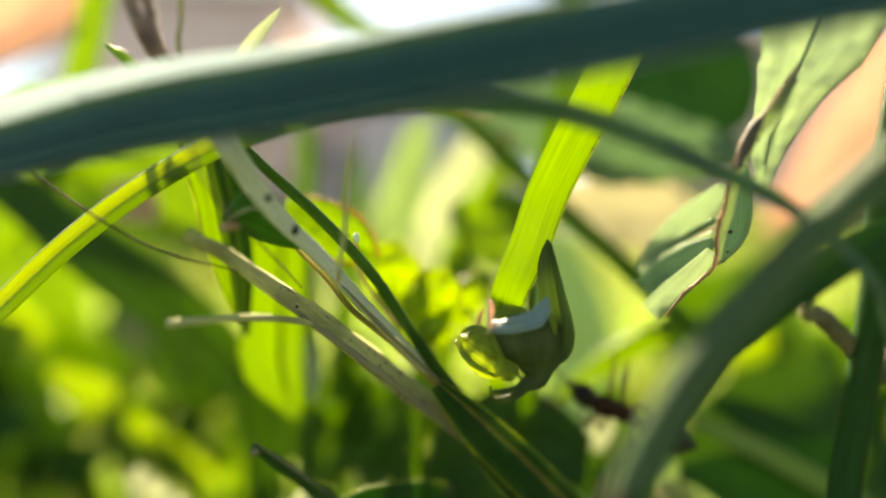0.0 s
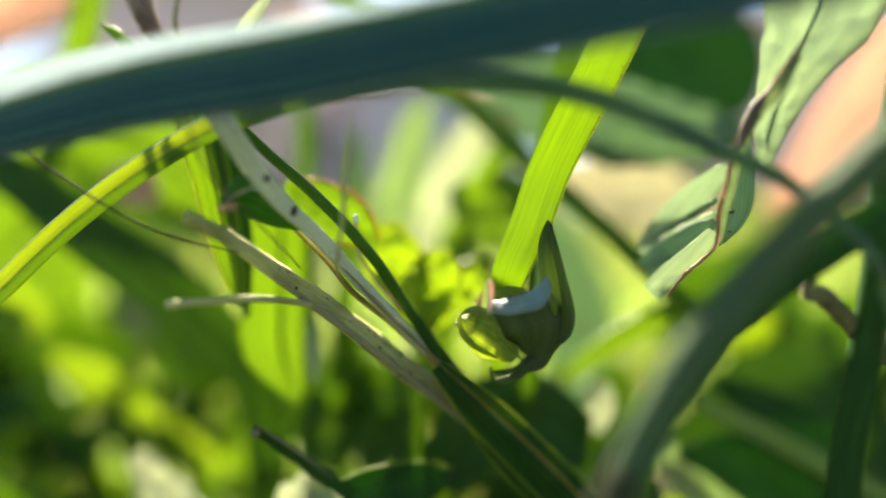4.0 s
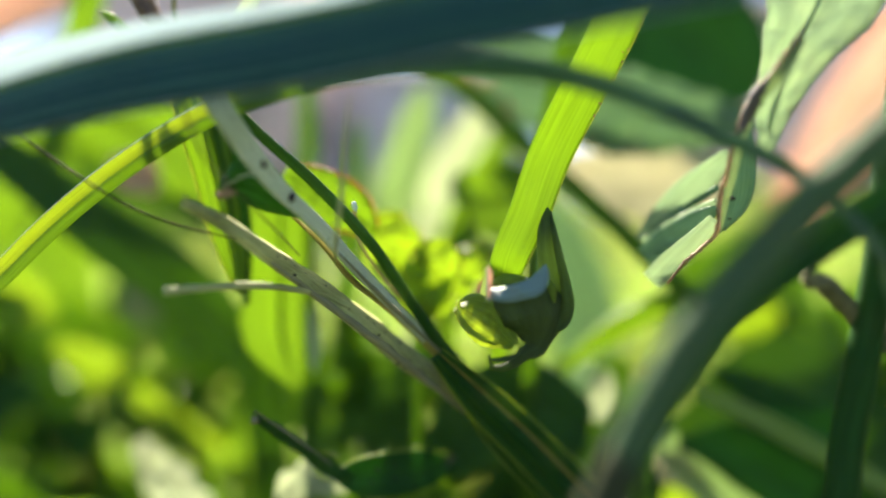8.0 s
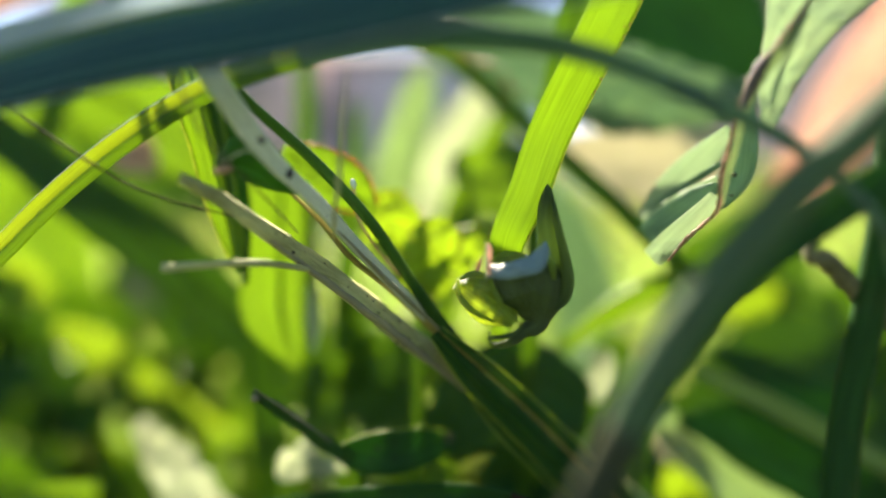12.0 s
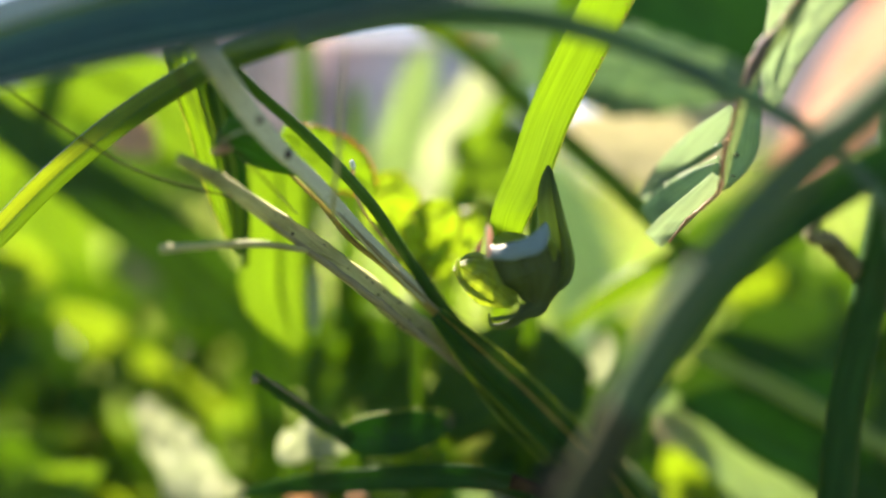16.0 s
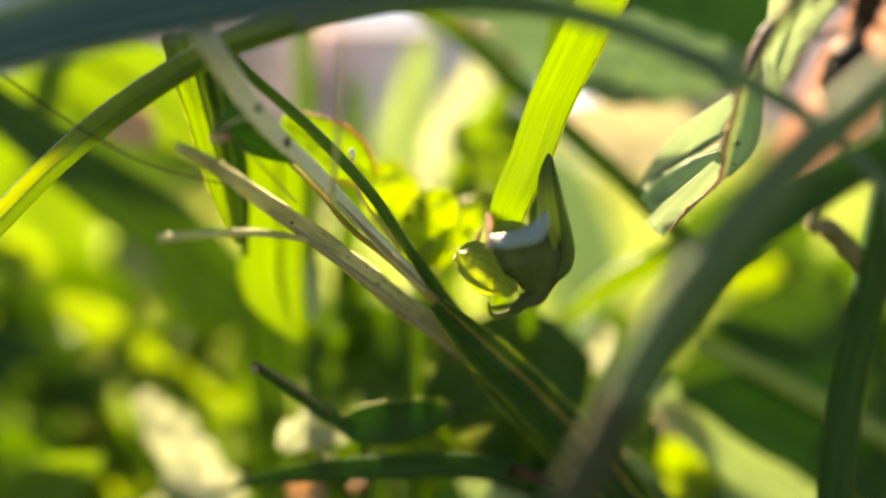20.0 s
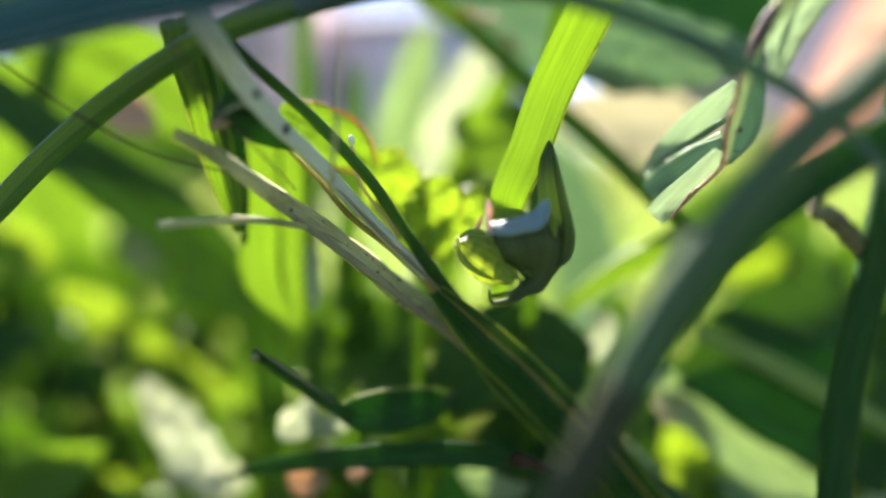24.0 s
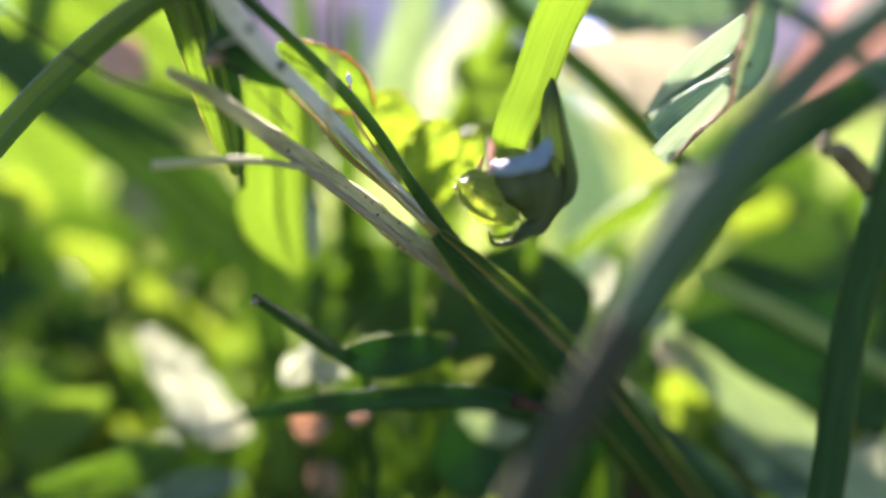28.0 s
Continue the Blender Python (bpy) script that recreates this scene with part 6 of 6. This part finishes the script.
# ---- the lawn behind, uncountable ----
def build_lawn():
    rng = np.random.default_rng(12)
    verts, faces, uvs = [], [], []
    spread = []
    for k in range(3000):
        y = 72 + 420 * rng.random() ** 1.7
        spread.append((rng.uniform(-0.95, 0.95) * y, y, 62))
    while len(spread) < 9500:
        x, y = rng.uniform(-520, 520), rng.uniform(-420, 520)
        # the clump before the lens stays as it is built by hand
        if math.hypot(x, y) > 45 and abs(x) > 0.95 * y + 25:
            spread.append((x, y, 42))
    for x, y, top in spread:
        az = x / y if top == 62 else 9.0
        tall = rng.uniform(20, top)
        if top == 42:
            pass
        elif -0.30 < az < 0.10:
            tall = min(tall, 30 + y * rng.uniform(-0.05, 0.09))
        elif az < -0.30:
            tall = min(tall, 34 + y * rng.uniform(0.0, 0.26))
        else:
            tall = min(tall + 10, 34 + y * rng.uniform(0.0, 0.32))
        if top == 62:
            tall = min(tall, 10 + (y - 62) * 0.62)
        if tall < 8:
            continue
        w = rng.uniform(1.6, 4.2)
        lean = rng.normal(0, 0.55, 2) * tall
        ang = rng.uniform(-0.9, 0.9)
        sx, sy = math.cos(ang), math.sin(ang)
        base = len(verts)
        for i in range(6):
            s = i / 5
            c = (x + lean[0] * s * s, y + abs(lean[1]) * s * s * 0.6, -0.5 + tall * (s - 0.12 * s * s))
            ww = w * (1 - s ** 2.2) * 0.5 + 0.05
            for u in (-1, 0, 1):
                verts.append((c[0] + u * ww * sx - abs(u) * 0.3 * ww * sy, c[1] + u * ww * sy + abs(u) * 0.3 * ww * sx, c[2]))
                uvs.append((0.5 + 0.5 * u, s * tall))
        for i in range(5):
            for u in (0, 1):
                a = base + i * 3 + u
                faces.append((a, a + 1, a + 4, a + 3))
    ob = link_mesh("lawn", verts, faces, M_FIELD, None, "", uvs)
    tagged(ob, "dense sunlit green lawn blades behind the clump", "grass", kind="stuff")


build_lawn()


def build_clover_carpet():
    """Uncountable small round leaves between the blades."""
    rng = np.random.default_rng(44)
    geos = []
    for k in range(900):
        y = 56 + 190 * rng.random() ** 1.3
        x = rng.uniform(-0.9, 0.9) * y
        z = rng.random() ** 0.7 * min(30.0, 5 + (y - 54) * 0.35)
        f = unit(np.array((rng.normal(0, 0.45), -0.9 + rng.normal(0, 0.3), 0.25 + rng.normal(0, 0.3))))
        a = rng.uniform(0, 6.28)
        s = rng.uniform(2.5, 6.0)
        u = unit(np.cross(f, (math.cos(a), math.sin(a), 0.3)))
        b = np.array((x, y, z))
        pts = [b, b + u * s * 0.35, b + u * s * 0.7, b + u * s]
        geos.append(ribbon_geo(pts, [s * 0.2, s * 0.8, s * 0.8, s * 0.2], f, n=6, across=4, thick=0.12, fold=0.25, seed=k))
    verts, faces, uvs = joined(geos)
    ob = link_mesh("clover_carpet", verts, faces, M_FIELD, None, "", uvs)
    tagged(ob, "carpet of small sunlit clover leaves between the blades", "clover", kind="stuff")


build_clover_carpet()


def build_hedge():
    """A far hedge of many small leaves along the back of the lawn."""
    rng = np.random.default_rng(30)
    verts, faces, uvs = [], [], []
    for k in range(9000):
        x = rng.uniform(-14000, 16000)
        z = rng.random() ** 0.8 * (1700 + 500 * math.sin(x * 0.0009) + 300 * math.sin(x * 0.0031))
        y = 15000 + rng.uniform(-600, 600)
        s = rng.uniform(70, 190)
        a, b = rng.uniform(0, 6.28), rng.uniform(-0.8, 0.8)
        u = np.array((math.cos(a), 0.3 * math.sin(a), math.sin(a)))
        v = np.array((-math.sin(a) * 0.6, math.sin(b), math.cos(a) * 0.6))
        c = np.array((x, y, z))
        i = len(verts)
        verts += [c - u * s, c + v * s * 0.5, c + u * s, c - v * s * 0.5]
        uvs += [(0, 0), (0, 1), (1, 1), (1, 0)]
        faces.append((i, i + 1, i + 2, i + 3))
    ob = link_mesh("hedge", verts, faces, M_FIELD, None, "", uvs)
    tagged(ob, "far green hedge behind the lawn", "hedge", kind="stuff")


build_hedge()


# ---- ants ----
def build_ant():
    ant = thing("ant", "glossy black-brown ant running over the grass", "ant", "running ants")
    part("gaster", joined([ball_geo((-2.35, 0, 0.05), (0.90, 0.86, 1.42), 14, 16, 0.0, 1, axis=(-1, 0, -0.08)), ball_geo((-3.55, 0, -0.05), (0.36, 0.34, 0.5), 8, 10, 0, 2, axis=(-1, 0, -0.1)),
                           tube_geo([(-1.95, 0, 0.06), (-1.88, 0, 0.06)], [0.93, 0.93], n=3, around=16), tube_geo([(-2.75, 0, 0.03), (-2.68, 0, 0.03)], [0.91, 0.91], n=3, around=16)]), M_ANT, ant, "glossy black gaster")
    part("petiole", joined([ball_geo((-0.72, 0, 0.12), (0.26, 0.34, 0.38), 8, 10, 0, 3), tube_geo([(-1.1, 0, -0.05), (-0.4, 0, -0.1)], [0.2, 0.22], n=5, around=8)]), M_ANTR, ant)
    part("thorax", joined([ball_geo((1.35, 0, 0.12), (0.66, 0.64, 0.86), 10, 14, 0.02, 4, axis=(1, 0, 0.25)), ball_geo((0.55, 0, 0.0), (0.56, 0.54, 0.68), 9, 12, 0.02, 5, axis=(1, 0, 0.1)), ball_geo((-0.1, 0, -0.02), (0.54, 0.52, 0.6), 9, 12, 0.02, 6, axis=(1, 0, -0.2))]), M_ANTR, ant, "reddish-brown thorax")
    head = part("head", joined([ball_geo((2.62, 0, 0.05), (0.74, 0.64, 0.86), 12, 16, 0.01, 7, axis=(1, 0, -0.3)), tube_geo([(1.8, 0, 0.1), (2.2, 0, 0.1)], [0.2, 0.26], n=4, around=9)]), M_ANT, ant)
    for s in (-1, 1):
        part("mandible", tube_geo([(3.2, 0.22 * s, -0.18), (3.5, 0.24 * s, -0.28), (3.62, 0.04 * s, -0.33)], [0.12, 0.12, 0.05], n=7, around=7), M_ANTR, head)
        part("eye", ball_geo((2.65, 0.5 * s, 0.2), (0.16, 0.12, 0.17), 7, 9, 0, 8), M_BLACK, head)
        part("antenna", tube_geo([(3.1, 0.25 * s, 0.1), (3.5, 0.75 * s, 0.55), (3.85, 1.15 * s, 0.85), (4.5, 1.3 * s, 0.6), (5.3, 1.35 * s, 0.25)], [0.06, 0.065, 0.075, 0.065, 0.06], n=20, around=7), M_ANTL, ant)
        for x, reach, fore in ((1.35, 2.1, 1.3), (0.6, 2.3, 0.1), (-0.05, 2.7, -1.7)):
            leg = part("leg", tube_geo([(0, 0, 0), (0.1 * fore, 0.35 * s, -0.25), (0.45 * fore, 0.5 * reach * s, 0.75), (0.55 * fore, 0.54 * reach * s, 0.72)], [0.15, 0.12, 0.13, 0.1], n=14, around=8), M_ANTL, ant)
            leg.location = (x * MM, 0.33 * s * MM, -0.25 * MM)
            part("tibia", tube_geo([(0.52 * fore, 0.53 * reach * s, 0.74), (0.85 * fore, 0.8 * reach * s, -0.3), (1.05 * fore, 0.92 * reach * s, -0.9), (1.3 * fore, 1.08 * reach * s, -1.05)], [0.09, 0.10, 0.055, 0.03], n=16, around=7), M_ANTL, leg)
    return ant


def ant_pose(x, y, z, heading, lean, away=0.12):
    """heading: degrees in the upright plane across the view, from +x towards up; lean: side to which the back turns; away: how far it faces off the lens."""
    a = radians(heading)
    f = Vector((math.cos(a), away, math.sin(a))).normalized()
    up = Vector((-math.sin(a) * lean, -0.75, math.cos(a) * lean))
    side = up.cross(f).normalized()
    up = f.cross(side)
    m = Matrix((f, side, up)).transposed().to_4x4()
    m.translation = Vector((x, y, z)) * MM
    return m


# seconds, place in millimetres, heading in degrees; a run begins and ends on the soil beside the clump
GROUND_L, GROUND_R = (-75.0, 20.0, 1.3), (75.0, 20.0, 1.3)
RUNS = [
    (None, (20, 4, 1.3), 0.7, [(0, 10.5, 38.0, 27.3, 155), (0.1, 9.1, 36.0, 28.1, 165), (0.2, 5.6, 32.9, 29.6, 150), (0.3, 5.9, 32.3, 29.6, 150), (0.4, 4.4, 31.4, 30.6, 140), (0.5, 1.8, 30.6, 35.1, 110), (0.6, 2.1, 29.7, 35.4, 110), (0.7, 3.4, 29.1, 34.4, 175), (0.8, 3.3, 28.3, 33.2, 160), (0.9, 2.6, 28.3, 32.7, 235), (1, 3.0, 28.6, 31.6, 272), (1.1, 6.3, 27.0, 27.4, 345), (1.2, 6.3, 26.4, 25.5, 300)]),
    (GROUND_L, GROUND_L, -0.7, [(0.1, -41.8, 60.3, 31.6, 20), (0.2, -28.9, 60.1, 34.5, 10), (0.3, -23.7, 60.0, 35.3, 0), (0.6, -21.9, 60.1, 32.0, -30), (0.8, -27.9, 59.9, 37.3, 150), (0.9, -33.4, 60.1, 34.2, 200), (1.2, -34.2, 60.1, 34.6, 230), (1.3, -33.6, 57.6, 20.8, 270), (1.5, -28.6, 57.6, 18.4, 280), (1.7, -31.2, 57.9, 12.1, 260)]),
    ((24, 3, 1.3), GROUND_L, 0.7, [(1.8, 10.1, 24.0, 25.2, 95), (1.9, 10.3, 24.5, 26.2, 95), (2, 10.8, 24.5, 28.8, 100), (2.1, 10.0, 22.4, 35.1, 80), (2.2, 11.8, 22.3, 38.4, 88), (2.3, 12.4, 22.3, 40.2, 98), (2.4, 12.0, 22.3, 38.2, 80), (2.5, 11.0, 22.3, 38.5, 130), (2.6, 7.9, 22.4, 39.0, 153), (2.7, 6.7, 22.3, 40.6, 146), (2.8, 2.2, 17.5, 41.5, 150), (2.9, -3.9, 22.9, 44.4, 170), (3, -7.2, 24.2, 45.1, 185), (3.2, -8.9, 24.8, 44.8, 170), (3.4, -12.4, 25.0, 48.1, 150), (3.9, -25.6, 25.1, 49.3, 190)]),
    (GROUND_R, GROUND_R, -0.7, [(4.3, 30.2, 36.6, 54.0, 200), (5.2, 3.7, 36.9, 52.9, 215), (5.5, 1.8, 36.2, 46.0, 290), (5.6, 3.2, 35.7, 43.1, 320), (5.7, 7.7, 36.2, 45.7, 20), (5.8, 11.5, 37.0, 51.9, 50), (6.4, 30.2, 36.9, 53.7, 0)]),
    (GROUND_R, GROUND_R, 0.7, [(5.6, 18.3, 23.5, 48.3, 170), (6.1, 5.1, 17.7, 44.3, 260), (6.2, 7.6, 22.6, 40.8, 311), (6.3, 8.1, 17.8, 40.7, 0), (6.4, 18.8, 23.6, 45.0, 10)]),
    ((-12, 4, 1.3), (-12, 70, 1.3), -0.7, [(9.1, -9.1, 33.1, 19.8, 80), (9.2, -8.7, 33.1, 23.6, 80), (9.3, -9.0, 33.1, 27.9, 52), (9.4, -6.1, 33.1, 27.7, 0), (9.5, -3.2, 33.1, 27.2, 20), (9.6, -4.4, 33.7, 28.3, 38), (9.7, -5.3, 34.0, 29.3, 48), (9.8, -1.8, 33.6, 30.3, 68), (9.9, 1.5, 32.4, 35.2, 58), (9.93, 2.1, 32.7, 35.2, 105), (9.97, 2.7, 33.3, 35.0, 160), (10, 3.1, 33.9, 34.9, 205), (10.1, 1.8, 33.6, 35.3, 182), (10.2, -1.2, 39.0, 36.3, 215), (10.3, -4.4, 43.6, 28.0, 255), (10.4, -7.2, 45.1, 27.4, 205), (10.5, -5.9, 45.1, 26.4, 180), (10.6, -6.2, 49.6, 24.9, 230), (10.7, -7.4, 54.1, 23.6, 270), (11, -7.1, 60.1, 14.3, 290)]),
    (GROUND_R, (16, 3, 1.3), 0.7, [(14, 22.5, 29.9, 49.1, 190), (14.5, 11.0, 29.9, 47.8, 235), (14.6, 8.6, 29.8, 38.2, 240), (14.7, 8.4, 29.1, 33.5, 244), (14.8, 7.8, 28.2, 34.9, 210), (14.9, 5.8, 27.3, 35.0, 120), (15, 1.5, 26.7, 34.7, 215), (15.1, 1.5, 26.1, 33.4, 272), (15.2, 3.7, 25.8, 33.6, 340), (15.3, 4.7, 25.4, 31.2, 330), (15.4, 4.4, 25.4, 29.8, 300), (15.5, 3.2, 25.1, 29.2, 272), (15.6, 3.9, 25.0, 28.4, 268), (15.7, 3.3, 25.0, 27.5, 270), (15.8, 2.7, 24.7, 26.9, 272), (15.9, 3.5, 24.7, 25.8, 240), (16, 3.7, 24.0, 22.1, 260)]),
    (GROUND_R, (10, 3, 1.3), 0.7, [(17.2, 21.9, 28.4, 19.6, 180), (17.4, 13.1, 28.5, 23.1, 170), (17.5, 10.1, 27.9, 23.4, 175), (17.6, 7.4, 27.5, 22.1, 190)]),
    (GROUND_L, GROUND_L, 0.7, [(16.8, -46.7, 56.5, 10.3, 30), (17.1, -27.7, 56.8, 20.2, 70), (17.2, -26.7, 55.6, 29.8, 95), (17.4, -26.9, 51.3, 36.8, 100), (17.6, -23.0, 42.4, 39.7, 95), (17.7, -19.0, 34.8, 36.9, 110), (17.8, -16.8, 31.8, 36.5, 120), (17.9, -15.5, 30.4, 36.8, 120), (18, -15.1, 25.9, 37.0, 112), (18.1, -14.6, 25.9, 38.7, 60), (18.2, -17.3, 26.6, 39.3, 130), (18.4, -25.6, 28.9, 39.4, 190)]),
    (GROUND_R, GROUND_L, 0.7, [(18.4, 18.5, 24.8, 44.8, 180), (19, 3.1, 18.6, 40.6, 180), (19.1, 0.8, 18.6, 39.7, 190), (19.3, -5.6, 18.5, 38.9, 195), (19.4, -7.0, 18.6, 39.2, 190), (19.6, -20.5, 24.6, 40.9, 190)]),
    ((10, 5, 1.3), GROUND_R, 0.7, [(19.4, 1.7, 25.3, 20.8, 70), (19.6, 3.8, 25.2, 25.3, 50), (19.7, 10.9, 26.0, 36.3, 60), (19.8, 14.7, 26.2, 40.2, 60), (19.9, 15.4, 25.9, 40.8, 80), (20, 15.8, 25.9, 41.3, 70), (20.1, 14.7, 25.3, 40.9, 110), (20.2, 16.1, 25.4, 44.1, 60), (20.7, 23.9, 26.4, 44.0, 0)]),
    (GROUND_L, GROUND_L, 0.7, [(20.1, -47.2, 60.0, 27.3, 330), (20.2, -37.2, 59.9, 25.3, 310), (20.3, -36.2, 59.8, 21.3, 290), (20.4, -27.2, 59.6, 15.0, 330), (20.5, -24.3, 56.6, 16.0, 300), (20.6, -27.7, 56.4, 11.4, 260), (20.8, -30.1, 56.1, 4.8, 250)]),
    (GROUND_R, (14, 3, 1.3), 0.7, [(23.6, 22.5, 25.1, 43.5, 190), (24, 19.7, 25.0, 41.8, 212), (24.1, 12.2, 24.8, 36.9, 212), (24.2, 7.7, 23.4, 33.6, 212), (24.3, 7.6, 23.9, 27.4, 255), (24.4, 6.0, 23.6, 21.1, 260)]),
    ((30, 4, 1.3), GROUND_R, 0.7, [(24.7, 13.1, 24.5, 19.5, 95), (25, 13.1, 24.5, 20.1, 95), (25.1, 15.4, 24.6, 22.5, 95), (25.2, 15.0, 25.0, 28.3, 88), (25.3, 16.0, 25.3, 29.2, 80), (25.4, 16.1, 25.8, 31.7, 85), (25.5, 18.3, 26.2, 32.4, 60), (25.8, 24.7, 27.1, 31.9, 0)]),
    (GROUND_R, GROUND_R, -0.7, [(26.4, 32.1, 44.2, 50.6, 190), (26.9, 17.4, 43.0, 50.2, 215), (27.02, 13.8, 43.0, 47.6, 230), (27.1, 9.5, 41.6, 39.0, 260), (27.2, 9.1, 41.5, 38.6, 200), (27.3, 8.6, 41.7, 40.2, 140), (27.4, 10.4, 43.1, 46.7, 70), (28, 32.2, 45.2, 48.2, 10)]),
]

first_ant = build_ant()
ants = [first_ant] + [copy_thing(first_ant, pose(0.07, 0.02, 0.0013)) for _ in RUNS[1:]]


AWAY = {0.9: 0.6, 1.0: 1.3, 1.1: 0.4, 1.9: 0.6, 2.0: 0.5, 2.1: 0.4, 14.9: 0.4, 15.0: 0.8, 15.1: 0.4, 9.9: 0.5, 9.93: 1.0, 9.97: 1.8, 10.0: 2.6, 10.1: 0.9}  # seconds at which the ant turns its back to the lens


def run_rows(start, end, lean, rows):
    out = []
    t0, h0 = rows[0][0], rows[0][4]
    if start is not None:
        lead = min(0.5, t0)
        if t0 - lead > 0.05:
            out.append((0.0, ant_pose(*start, h0, lean)))
        out.append((max(0.0, t0 - lead), ant_pose(*start, h0, lean)))
    out += [(t, ant_pose(x, y, z, h, lean, AWAY.get(t, 0.12))) for t, x, y, z, h in rows]
    t1, h1 = rows[-1][0], rows[-1][4]
    if t1 + 0.6 < 28.0:
        out.append((t1 + 0.5, ant_pose(*end, h1, lean)))
        out.append((28.0, ant_pose(*end, h1, lean)))
    clean = [out[0]]
    for r in out[1:]:
        if r[0] > clean[-1][0] + 0.02:
            clean.append(r)
    return clean


def motions():
    # the added shade caster sinks out of view, so its shade creeps down
    walk(shading_leaf, [(t, pose(0, 0, dz * MM)) for t, dz in ((0, 34), (4, 27), (8, 20), (10, 17), (12, 13), (14.5, 7), (16, 4), (17, 0), (18, 4), (20, 3.5), (21, 2), (23.5, 0), (28, -0.5))])
    # the broad blade near the lens springs slowly upwards
    walk(swaying[0], [(t, pose(-0.25 * x * MM, 0, -0.25 * (z - EYE) * MM)) for t, x, y, z, yaw, pitch, roll in PATH])
    for ant, (start, end, lean, rows) in zip(ants, RUNS):
        walk(ant, run_rows(start, end, lean, rows))
        legs = [c for c in ant.children if c.name.startswith("leg")]
        t0, t1 = rows[0][0], rows[-1][0]
        for k, leg in enumerate(legs):
            at = leg.location / MM
            steps = [(t0 + 0.1 * i, 16.0 * (1 if (i + k) % 2 else -1)) for i in range(int((t1 - t0) / 0.1) + 1)]
            keys = [(0.0, 0.0)] * (t0 > 0.2) + [(max(0.0, t0 - 0.1), 0.0)] * (t0 > 0.2) + steps + [(min(28.0, t1 + 0.1), 0.0), (28.0, 0.0)]
            last, rows_leg = -1.0, []
            for t, a in keys:
                if t > last + 0.04:
                    rows_leg.append((t, pose(at.x * MM, at.y * MM, at.z * MM, 0, 0, a)))
                    last = t
            walk(leg, rows_leg)


motions()
